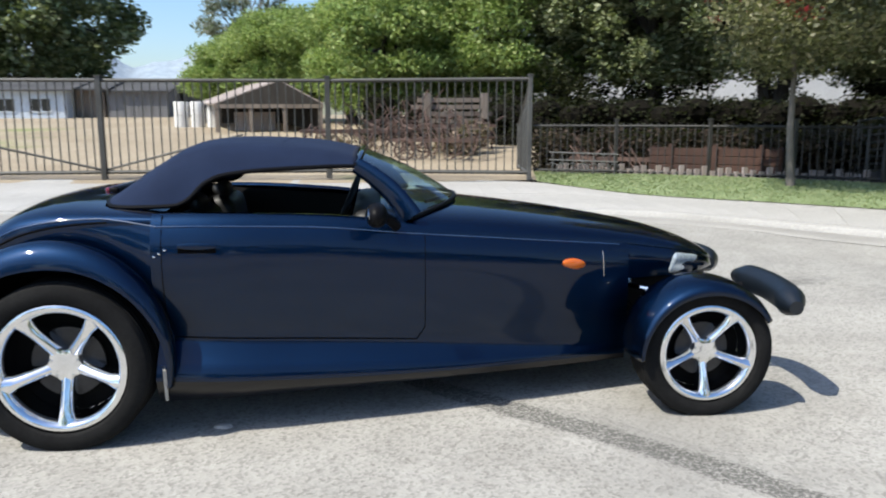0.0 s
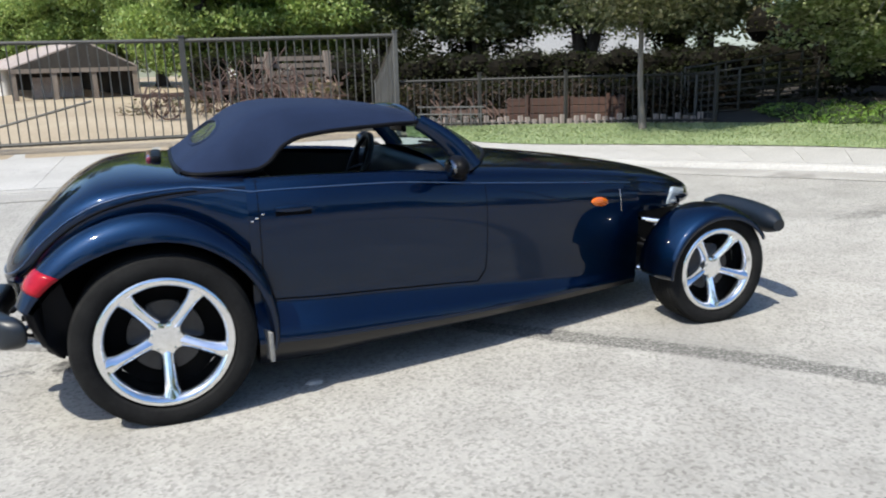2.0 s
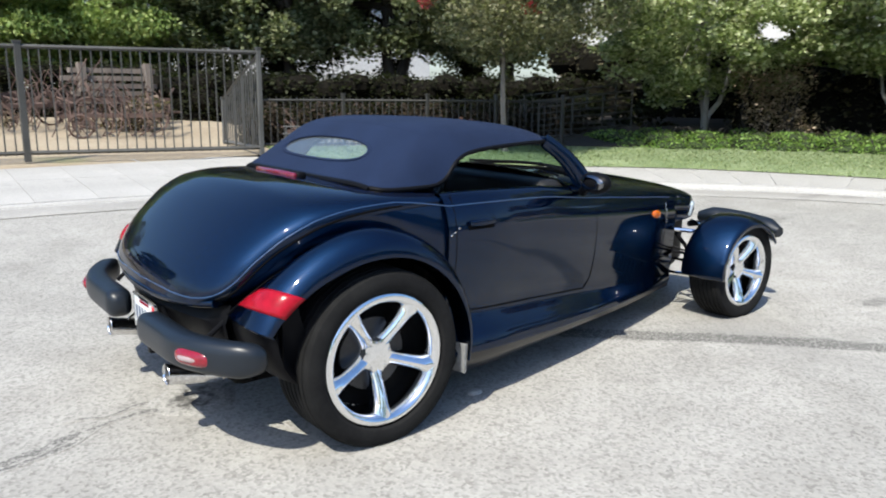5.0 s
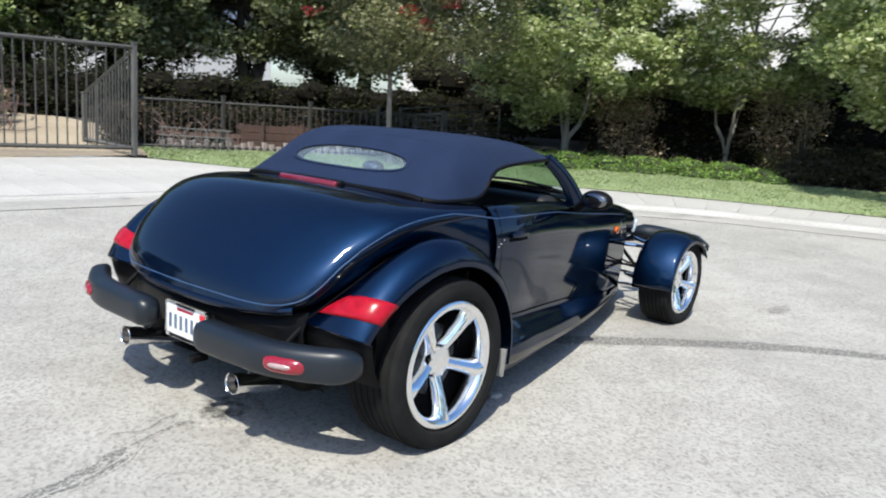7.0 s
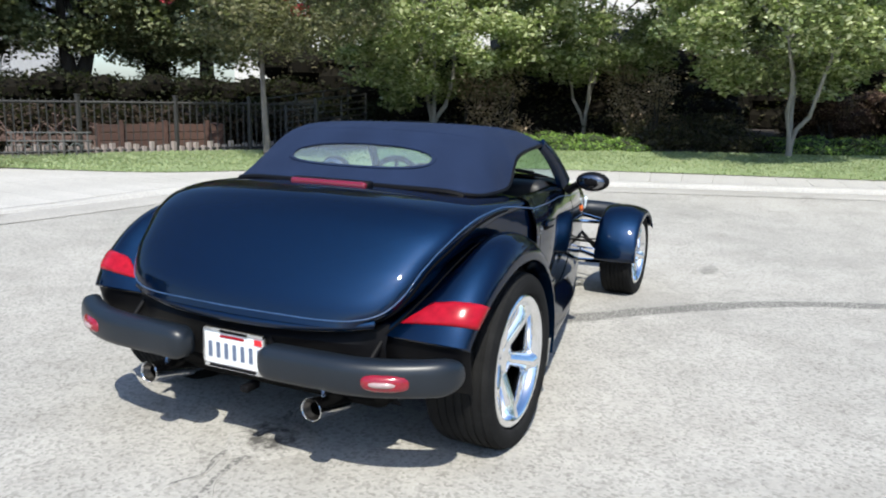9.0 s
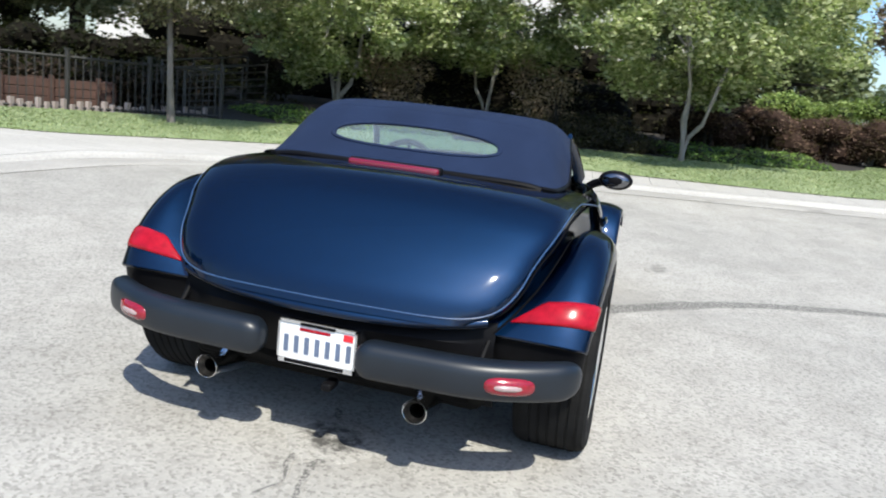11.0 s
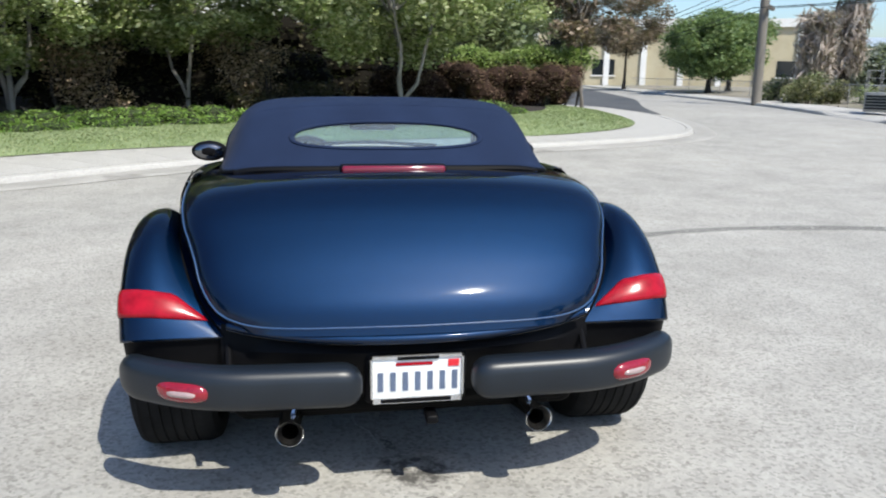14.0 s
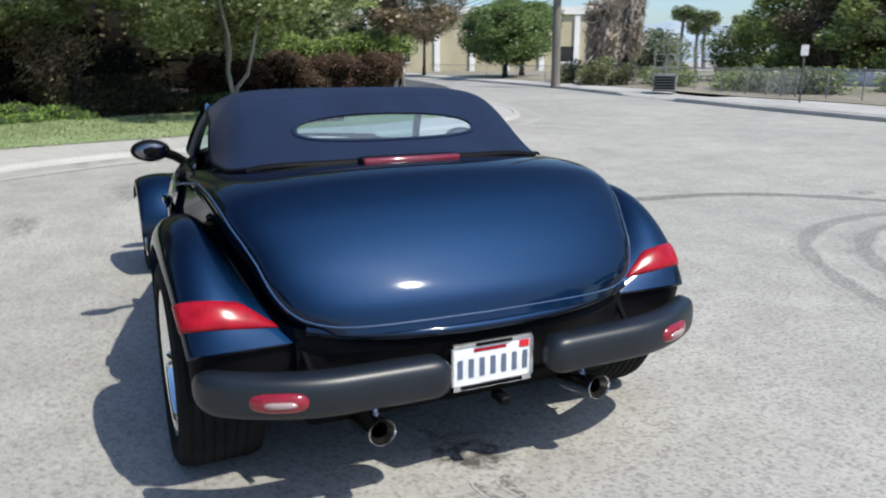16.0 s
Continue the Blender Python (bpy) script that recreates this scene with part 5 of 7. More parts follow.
for s in (1, -1):
    car_wheel(0.006, s * 0.822, s, 0.371, 0.357, 0.276, 0.285, "large chrome five-spoke rear wheel")
    car_wheel(2.876, s * 0.717, s, 0.316, 0.302, 0.230, 0.235, "chrome five-spoke front wheel")
    # cycle fender over the front wheel
    rows = []
    for f in np.linspace(183, 30, 36):
        q = (183 - f) / 153
        r = smooth_at([0, 0.2, 0.5, 0.75, 1], [0.352, 0.356, 0.354, 0.350, 0.350], q)
        lip = smooth_at([0, 0.25, 0.6, 1], [0.03, 0.05, 0.065, 0.05], q)
        a = math.radians(f)
        row = []
        for y, dr in ((0.575, -lip), (0.572, -lip * 0.4), (0.582, -0.012), (0.615, -0.002), (0.67, 0.004), (0.735, 0.004), (0.79, -0.003), (0.838, -0.018), (0.862, -lip * 0.55), (0.868, -lip)):
            row.append((2.876 + (r + dr) * math.cos(a), s * y, 0.302 + (r + dr) * math.sin(a)))
        rows.append(row)
    cyc = part("cycle_fender", Geo().grid(rows), PAINT, car, "separate blue cycle fender over a front wheel", angle=60)
    solid(cyc, 0.008)
    # suspension arms: two wishbones, a spring strut, tie rod and anti-roll bar
    for (a, b, r) in (((2.60, 0.34, 0.545), (2.86, 0.60, 0.51), 0.014), ((3.00, 0.31, 0.545), (2.88, 0.60, 0.51), 0.014), ((2.58, 0.34, 0.255), (2.84, 0.60, 0.215), 0.016), ((3.00, 0.30, 0.255), (2.88, 0.60, 0.215), 0.016)):
        part("wishbone", Geo().tube([(a[0], s * a[1], a[2]), (b[0], s * b[1], b[2])], r, 8), CHROME, car, "chrome wishbone arm")
    part("tie_rod", Geo().tube([(2.70, s * 0.33, 0.335), (2.74, s * 0.60, 0.315)], 0.010, 8), CHROME, car)
    part("push_rod", Geo().tube([(2.76, s * 0.35, 0.50), (2.80, s * 0.585, 0.25)], 0.014, 8), BLACK, car)
    part("roll_bar", Geo().tube(spline([(2.56, s * 0.30, 0.40), (2.62, s * 0.46, 0.40), (2.72, s * 0.57, 0.37)], 8), 0.010, 8), BLACK, car)
    part("brake_hose", Geo().tube(spline([(2.62, s * 0.35, 0.47), (2.66, s * 0.47, 0.41), (2.78, s * 0.59, 0.40)], 10), 0.007, 6), BLACK, car)
    part("hub_carrier", softened((2.82, s * 0.60 - 0.03, 0.20), (2.92, s * 0.60 + 0.03, 0.53), 0.015), STEEL, car)
    for k in range(3):
        part("arm_bolt", Geo().lathe([(0.0, 0.02), (0.018, 0.02), (0.020, -0.02), (0.0, -0.02)], (2.59 + 0.02 * k, s * 0.345, 0.255 + 0.145 * k), "y", 8), STEEL, car)
    # front bumper pod
    pod = spline([(3.30, s * 0.17, 0.535), (3.345, s * 0.36, 0.535), (3.35, s * 0.58, 0.522), (3.305, s * 0.795, 0.503)], 14)
    part("front_bumper", Geo().tube(pod, lambda q: 0.077 * (0.4 + 0.6 * min(1, 6 * min(q + 0.02, 1.02 - q))), 14, squash=(0.9, 0.95)), PLASTIC, car, "dark grey front bumper pod", angle=60)
    part("bumper_stay", Geo().tube([(3.10, s * 0.22, 0.50), (3.27, s * 0.32, 0.51)], 0.02, 8), BLACK, car)
    # rear bumper pod
    rows = []
    for q in 0.5 - 0.5 * np.cos(np.linspace(0, math.pi, 34)):
        y = 0.175 + (0.935 - 0.175) * q
        x = -0.695 + 0.17 * max(0, (q - 0.45) / 0.55) ** 2
        zc = 0.447 + 0.014 * q
        e = math.sqrt(max(0.0, 1 - (1 - min(1, min(q, 1 - q) / 0.085)) ** 2)) ** 0.8
        e = 0.02 + 0.98 * e
        hz, hx = 0.066 * e, 0.058 * e
        rows.append([(x - hx * math.copysign(abs(math.cos(t)) ** 0.6, math.cos(t)), s * y, zc + hz * math.copysign(abs(math.sin(t)) ** 0.7, math.sin(t))) for t in np.linspace(0, 2 * math.pi, 24, endpoint=False)])
    g = Geo().grid(rows, close_v=True)
    bmp = part("rear_bumper", g, PLASTIC, car, "dark grey rounded rear bumper pod", angle=70)
    for (y0, y1, z0, z1, out, m, nm) in ((0.632, 0.806, 0.439, 0.507, 0.738, REFLEX, "reflector"), (0.662, 0.776, 0.459, 0.488, 0.7445, WHITE_LENS, "reflector_lens")):
        rf = Geo().ball((0, 0, 0), (0.036, (y1 - y0) / 2, (z1 - z0) / 2), 12, 28)
        rf.v = [(-out + 0.002 + x + 0.17 * max(0, (((y0 + y1) / 2 + y - 0.165) / 0.77 - 0.45) / 0.55) ** 2, s * ((y0 + y1) / 2 + y), (z0 + z1) / 2 + z - 0.018) for x, y, z in [(v[0], math.copysign(abs(v[1] / (y1 - y0) * 2) ** 0.62, v[1]) * (y1 - y0) / 2, math.copysign(abs(v[2] / (z1 - z0) * 2) ** 0.75, v[2]) * (z1 - z0) / 2) for v in rf.v]]
        part(nm, rf, m, bmp)
    part("bumper_stay", Geo().tube([(-0.50, s * 0.60, 0.55), (-0.60, s * 0.59, 0.47)], 0.011, 8), BLACK, car)
    # exhaust
    ex = Geo().lathe([(0.026, 0.36), (0.028, 0.245), (0.040, 0.225), (0.0415, 0.20), (0.0425, 0.03), (0.0445, 0.008), (0.045, 0.0), (0.043, -0.003), (0.0395, 0.001), (0.0385, 0.006)], (-0.70, s * 0.405, 0.292), "x", 24)
    droop = lambda p: (p[0], p[1], p[2] - 0.20 * (p[0] + 0.70))
    ex.v = [droop(p) for p in ex.v]
    tip = part("exhaust_tip", ex, STEEL, car, "polished steel exhaust tip with rolled rim")
    part("exhaust_hanger", Geo().tube([(-0.50, s * 0.36, 0.40), (-0.61, s * 0.395, 0.315)], 0.011, 6), STEEL, tip)
    mouth = Geo().lathe([(0.0384, 0.006), (0.036, 0.014), (0.030, 0.026), (0.0272, 0.034)], (-0.70, s * 0.405, 0.292), "x", 24)
    mouth.v = [droop(p) for p in mouth.v]
    part("exhaust_mouth", mouth, SOOT, tip, "sooty rolled mouth")
    bore = Geo().lathe([(0.0272, 0.034), (0.026, 0.05), (0.025, 0.14), (0.0, 0.14)], (-0.70, s * 0.405, 0.292), "x", 16)
    bore.v = [droop(p) for p in bore.v]
    part("exhaust_bore", bore, MATT_BLACK, tip)

# number plate: its characters are plain bars
part("plate_recess", softened((-0.625, -0.175, 0.34), (-0.55, 0.165, 0.53), 0.02), BLACK, car)
plate = part("number_plate", softened((-0.648, -0.152, 0.362), (-0.640, 0.142, 0.512), 0.003), PLATE, car, "white number plate with dark characters")
g = Geo()
for (y0, y1, z0, z1) in ((-0.157, 0.147, 0.507, 0.516), (-0.157, 0.147, 0.355, 0.374), (-0.157, -0.150, 0.355, 0.516), (0.140, 0.147, 0.355, 0.516)):
    g.box((-0.654, y0, z0), (-0.643, y1, z1))
part("plate_rim", g, SILVER, plate, smooth=False)
for k in range(7):
    y = 0.115 - 0.0405 * k
    part("character_bar", Geo().box((-0.6505, y - 0.009, 0.396), (-0.647, y + 0.009, 0.460)), PLATE_INK, plate, smooth=False)
part("caption_bar", Geo().box((-0.6555, -0.115, 0.358), (-0.653, 0.115, 0.371)), BLACK, plate, smooth=False)
part("caption_bar", Geo().box((-0.6555, -0.075, 0.503), (-0.653, 0.06, 0.514)), BLACK, plate, smooth=False)
part("caption_bar", Geo().box((-0.6505, -0.055, 0.482), (-0.647, 0.065, 0.492)), RED_LENS, plate, smooth=False)
part("plate_sticker", Geo().box((-0.6515, -0.142, 0.474), (-0.647, -0.106, 0.497)), PLATE_RED, plate, smooth=False)
part("tow_eye", softened((-0.66, -0.075, 0.275), (-0.58, -0.035, 0.305), 0.008), BLACK, car)
part("rear_diffuser", softened((-0.52, -0.56, 0.27), (-0.40, 0.56, 0.40), 0.03), MATT_BLACK, car)


# ---- fences ----
def picket_run(owner, a, b, z0, z1, spacing, mat, thick=0.019, z1_end=None):
    a, b = np.array(a, float), np.array(b, float)
    n = max(2, int(np.linalg.norm(b - a) / spacing))
    turn = math.atan2(b[1] - a[1], b[0] - a[0])
    me = Geo().box((-thick / 2, -thick / 2, 0), (thick / 2, thick / 2, 1)).mesh("picket", mat, smooth=False)
    for i in range(1, n):
        p = a + (b - a) * i / n
        ob = new("picket", me)
        ob.parent = owner
        top = z1 if z1_end is None else z1 + (z1_end - z1) * i / n
        ob.location = (p[0], p[1], z0)
        ob.rotation_euler = (0, 0, turn)
        ob.scale = (1, 1, top - z0)


def rail(owner, a, b, za, zb, mat, h=0.04, name="rail"):
    part(name, Geo().tube([(a[0], a[1], za), (b[0], b[1], zb)], h * 0.62, 4), mat, owner, smooth=False)


def post(owner, at, z0, z1, mat, w=0.06):
    g = softened((at[0] - w / 2, at[1] - w / 2, z0), (at[0] + w / 2, at[1] + w / 2, z1), 0.006, 2)
    g.box((at[0] - w * 0.62, at[1] - w * 0.62, z1), (at[0] + w * 0.62, at[1] + w * 0.62, z1 + 0.02))
    part("post", g, mat, owner, smooth=False)


GZ0, GZ1 = 0.46, 1.97
gate_line = [(-14.5, 8.9), (-9.0, 9.0), (-3.2, 9.27), (0.55, 9.2), (3.86, 8.42)]
for i in range(4):
    a, b = gate_line[i], gate_line[i + 1]
    gate = thing("driveway_gate" if i in (1, 2) else "tall_fence", "tall dark bronze picket %s across the concrete driveway" % ("gate with diagonal brace" if i in (1, 2) else "fence"), "gate" if i in (1, 2) else "fence", group="driveway gates")
    picket_run(gate, a, b, GZ0 - 0.04, GZ1, 0.135, IRON)
    rail(gate, a, b, GZ0, GZ0, IRON, 0.05)
    rail(gate, a, b, GZ1, GZ1, IRON, 0.05)
    if i in (1, 2):
        am, bm_ = np.array(a), np.array(b)
        if i == 2:
            rail(gate, a, a + (bm_ - am) * 0.62, GZ0 + 0.03, GZ0 + 0.62, IRON, 0.03, "brace")
        else:
            rail(gate, b, bm_ + (am - bm_) * 0.42, GZ0 + 0.03, GZ0 + 0.62, IRON, 0.03, "brace")
    post(gate, b, 0.33, GZ1 + 0.06, IRON if i < 3 else IRON_GREY, 0.09 if i < 3 else 0.07)
wing = thing("fence_wing", "grey steel picket wing panel with a sloping top", "fence")
wa, wb = (3.88, 8.44), (4.06, 10.4)
picket_run(wing, wa, wb, 0.40, 1.96, 0.11, IRON_GREY, 0.018, z1_end=1.22)
rail(wing, wa, wb, 1.96, 1.22, IRON_GREY, 0.05)
rail(wing, wa, wb, 0.44, 0.44, IRON_GREY, 0.05)
post(wing, wb, 0.35, 1.22, IRON_GREY, 0.07)

low = [(3.95, 8.5), (5.2, 8.05), (6.45, 7.35), (7.45, 6.7), (8.4, 6.02)]
for i in range(4):
    fence = thing("low_fence", "low dark iron picket fence behind the lawn", "fence", group="low fence bays")
    a, b = low[i], low[i + 1]
    picket_run(fence, a, b, 0.42, 1.27, 0.105, IRON_LOW, 0.014)
    rail(fence, a, b, 1.22, 1.22, IRON_LOW, 0.032)
    rail(fence, a, b, 0.50, 0.50, IRON_LOW, 0.032)
    post(fence, b, 0.35, 1.32, IRON_LOW, 0.055)
for k, (a, b, za, zb) in enumerate((((9.0, 7.6), (11.3, 7.25), 1.30, 1.54), ((8.75, 6.95), (11.2, 6.75), 1.20, 1.42))):
    pan = thing("corral_panel", "grey tubular steel livestock panel leaning by the fence", "fence panel", group="livestock panels")
    for j in range(8):
        q = j / 7
        rail(pan, a, b, 0.44 + q * (za - 0.44), 0.46 + q * (zb - 0.46), IRON, 0.026)
    for q in (0.0, 0.34, 0.67, 1.0):
        x, y = a[0] + (b[0] - a[0]) * q, a[1] + (b[1] - a[1]) * q
        part("upright", Geo().tube([(x, y, 0.34), (x, y, za + (zb - za) * q + 0.02)], 0.022, 8), IRON, pan)

# wrought iron rack beside the corner post
rack = thing("iron_rack", "old wrought iron rack with green and white scrolls", "rack", at=(0, 0, 0))
for z in (0.45, 0.68, 0.80):
    part("bar", Geo().tube([(4.15, 8.22, z), (5.15, 7.75, z - 0.02)], 0.012, 6), IRON_GREY, rack)
for k in range(7):
    q = k / 6
    c = Vector((4.2 + 0.9 * q, 8.2 - 0.43 * q, 0.52))
    part("scroll", Geo().tube([c + Vector((0.09 * math.cos(t), -0.045 * math.cos(t), 0.11 * math.sin(t))) for t in np.linspace(0, 5.2, 14)], 0.006, 6), TARP if k % 2 else IRON_GREY, rack)
    part("bar", Geo().tube([(c.x, c.y, 0.36), (c.x, c.y, 0.80)], 0.010, 6), IRON_GREY, rack)

# ---- yard ----
def boards(owner, a, b, z0, z1, n, mat, name="board"):
    """Upright boards along a wall, each a piece of its own."""
    a, b = np.array(a, float), np.array(b, float)
    turn = math.atan2(b[1] - a[1], b[0] - a[0])
    w = np.linalg.norm(b - a) / n
    me = Geo().box((-w * 0.47, -0.02, 0), (w * 0.47, 0.02, 1)).mesh(name, mat, smooth=False)
    for i in range(n):
        p = a + (b - a) * (i + 0.5) / n
        ob = new(name, me)
        ob.parent = owner
        ob.location = (p[0], p[1], z0)
        ob.rotation_euler = (0, 0, turn)
        ob.scale = (1, 1, z1 - z0)


def shed(name, label, lo, hi, z0, z1, ridge, wall_mat, roof_mat, windows=(), over=0.35):
    """A gabled building; the ridge runs along x."""
    t = thing(name, label, "building", at=(0, 0, 0))
    (x0, y0), (x1, y1) = lo, hi
    part("wall", Geo().box((x0 + 0.05, y0 + 0.05, z0 - 0.3), (x1 - 0.05, y1 - 0.05, z1)), wall_mat, t, smooth=False)
    if wall_mat is not WHITE_WALL:
        boards(t, (x0, y0), (x1, y0), z0 - 0.1, z1, max(8, int((x1 - x0) / 0.35)), wall_mat)
    ym = (y0 + y1) / 2
    for s, y in ((-1, y0), (1, y1)):
        g = Geo()
        e = y + s * over
        ze = z1 - (ridge - z1) * over / (ym - y0)
        for dz in (0.0,):
            g.add([(x0 - over, e, ze), (x1 + over, e, ze), (x1 + over, ym, ridge), (x0 - over, ym, ridge), (x0 - over, e, ze + 0.08), (x1 + over, e, ze + 0.08), (x1 + over, ym, ridge + 0.08), (x0 - over, ym, ridge + 0.08)],
                  [(0, 3, 2, 1), (4, 5, 6, 7), (0, 1, 5, 4), (1, 2, 6, 5), (2, 3, 7, 6), (3, 0, 4, 7)])
        part("roof", g, roof_mat, t, smooth=False)
    for x in (x0 + 0.03, x1 - 0.03):
        part("gable", Geo().add([(x, y0, z1), (x, y1, z1), (x, ym, ridge)], [(0, 1, 2)]), wall_mat, t, smooth=False)
    for (wx, wz, ww, wh) in windows:
        w = part("window", Geo().box((wx - ww / 2, y0 - 0.045, wz - wh / 2), (wx + ww / 2, y0 - 0.02, wz + wh / 2)), WINDOW_DARK, t, smooth=False)
        g = Geo()
        for (a, b, c, d) in ((-ww / 2 - 0.06, -ww / 2, -wh / 2 - 0.06, wh / 2 + 0.06), (ww / 2, ww / 2 + 0.06, -wh / 2 - 0.06, wh / 2 + 0.06), (-ww / 2, ww / 2, wh / 2, wh / 2 + 0.06), (-ww / 2, ww / 2, -wh / 2 - 0.06, -wh / 2), (-0.02, 0.02, -wh / 2, wh / 2)):
            g.box((wx + a, y0 - 0.06, wz + c), (wx + b, y0 - 0.015, wz + d))
        part("window_frame", g, WHITE_SIDING, w, smooth=False)
    return t


shed("farm_house", "low house with bluish white board siding and dark roof", (-24.0, 36.0), (-13.8, 44.0), 1.1, 2.62, 3.3, WHITE_SIDING, ROOF_DARK, windows=((-16.7, 1.9, 0.9, 0.6), (-15.0, 1.9, 0.9, 0.6)))
shed("lean_to", "dark weathered lean-to beside the house", (-13.7, 37.0), (-12.3, 42.0), 1.1, 2.7, 3.2, OLD_WOOD, ROOF_DARK)
shed("grey_barn", "grey weathered board barn with a gabled roof", (-12.1, 37.0), (-9.2, 44.0), 1.1, 2.6, 3.3, GREY_WOOD, ROOF_DARK, over=0.25)
shed("long_barn", "long dark grey barn behind the shed", (-9.1, 40.0), (-4.6, 50.0), 1.1, 2.7, 3.6, GREY_WOOD, ROOF_DARK)
tank = thing("water_tank", "row of white upright drums in the yard", "tank", at=(0, 0, 0))
for k, x in enumerate((-5.9, -5.3, -4.7)):
    part("drum", Geo().lathe([(0, 1.9), (0.24, 1.9), (0.26, 1.86), (0.26, 1.45), (0.275, 1.43), (0.26, 1.41), (0.26, 0.85), (0.0, 0.85)], (x, 26.0, 0), "z", 20), WHITE_WALL, tank)
# open shed with pale sheet roof, its gable towards the street
stall = thing("open_shed", "open timber shed with a faded sheet roof on posts", "shed", at=(0, 0, 0))
FL, FA, FR, RUN = Vector((-3.9, 22.0, 1.74)), Vector((-1.75, 22.0, 2.50)), Vector((-0.35, 22.0, 1.74)), Vector((-2.3, 8.0, 0.12))


def roof_sheet(a, b, k, n, drop=Vector((0, 0, 0.045))):
    p, q = a + RUN * (k / n), a + RUN * ((k + 0.97) / n)
    r, t = b + RUN * ((k + 0.97) / n), b + RUN * (k / n)
    lo_, hi_ = [p, q, r, t], [v + drop for v in (p, q, r, t)]
    part("roof_sheet", Geo().add(lo_ + hi_, [(0, 3, 2, 1), (4, 5, 6, 7), (0, 1, 5, 4), (1, 2, 6, 5), (2, 3, 7, 6), (3, 0, 4, 7)]), ROOF_PALE, stall, smooth=False)


for k in range(9):
    roof_sheet(FL, FA, k, 9)
    roof_sheet(FR, FA, k, 9)
part("gable", Geo().add([FL, FR, FA, FL + Vector((0, 0.1, 0)), FR + Vector((0, 0.1, 0)), FA + Vector((0, 0.1, 0))], [(0, 1, 2), (3, 5, 4), (0, 3, 4, 1), (1, 4, 5, 2), (2, 5, 3, 0)]), DARK_BARK, stall, smooth=False)
part("beam", Geo().box((-3.9, 21.95, 1.62), (-0.35, 22.1, 1.75)), OLD_WOOD, stall, smooth=False)
for k, x in enumerate((-3.8, -2.7, -1.6, -0.45)):
    part("post", Geo().box((x - 0.07, 21.98, 0.6), (x + 0.07, 22.1, 1.64)), OLD_WOOD, stall, smooth=False)
    part("post", Geo().box((x - 2.3 - 0.07, 29.9, 0.6), (x - 2.3 + 0.07, 30.0, 1.7)), OLD_WOOD, stall, smooth=False)
part("back_wall", Geo().box((-6.1, 29.6, 0.7), (-2.7, 29.7, 1.8)), DARK_BARK, stall, smooth=False)
part("side_wall", Geo().box((-3.5, 23.4, 0.6), (-2.1, 23.5, 1.5)), ROOF_PALE, stall, smooth=False)
part("side_wall", Geo().add([(-0.45, 22.1, 0.6), (-2.7, 29.9, 0.6), (-2.7, 29.9, 1.75), (-0.45, 22.1, 1.72)], [(0, 1, 2, 3)]), DARK_BARK, stall, smooth=False)
single("covered_crate", softened((0.95, 21.0, 0.55), (2.1, 22.4, 1.95), 0.15), TARP, "tall stack under a faded grey-green sheet", "stack")


def implement(at, turn, size, seed, label, mat=RUST):
    """Rusty farm machine: frame beams, one pair of spoked wheels, bent tines and levers."""
    rng = random.Random(seed)
    t = thing("farm_implement", label, "farm machine", group="old farm machines", at=(at[0], at[1], ground_z(*at) + 0.02))
    t.rotation_euler = (0, 0, turn)
    L_, H_ = size
    for y in (-0.35, 0.35):
        part("beam", Geo().box((-L_ / 2, y - 0.035, H_ * 0.45), (L_ / 2, y + 0.035, H_ * 0.45 + 0.07)), mat, t, smooth=False)
    for k in range(6):
        x = -L_ / 2 + L_ * k / 5
        part("cross_bar", Geo().tube([(x, -0.4, H_ * rng.uniform(0.3, 0.6)), (x + rng.uniform(-0.4, 0.4), 0.4, H_ * rng.uniform(0.3, 0.75))], 0.025, 6), mat, t)
    for y in (-0.5, 0.5):
        r = H_ * 0.26
        x = -L_ * 0.3
        ring_ = [(x + r * math.cos(q), y, r + r * math.sin(q)) for q in np.linspace(0, 2 * math.pi, 18)]
        w = part("iron_wheel", Geo().tube(ring_, 0.022, 6, cap=False), mat, t)
        for k in range(3):
            q = k * math.pi / 3
            part("wheel_spoke", Geo().tube([(x - r * math.cos(q), y, r - r * math.sin(q)), (x + r * math.cos(q), y, r + r * math.sin(q))], 0.010, 5), mat, w)
    for k in range(14):
        x = -L_ / 2 + L_ * (k + 0.5) / 14
        part("tine", Geo().tube(spline([(x, 0.1, H_ * 0.5), (x + rng.uniform(-0.2, 0.2), -0.25, H_ * rng.uniform(0.5, 0.9)), (x + rng.uniform(-0.1, 0.3), -0.5, H_ * 0.3), (x + rng.uniform(-0.2, 0.2), -0.55, 0.03)], 8), 0.012, 5), mat, t)
    for k in range(9):
        x = rng.uniform(-L_ / 2, L_ / 2)
        part("lever", Geo().tube([(x, rng.uniform(-0.3, 0.3), H_ * rng.uniform(0.1, 0.5)), (x + rng.uniform(-0.8, 0.8), rng.uniform(-0.4, 0.4), H_ * rng.uniform(0.5, 1.2))], 0.014, 6), mat, t)
    return t


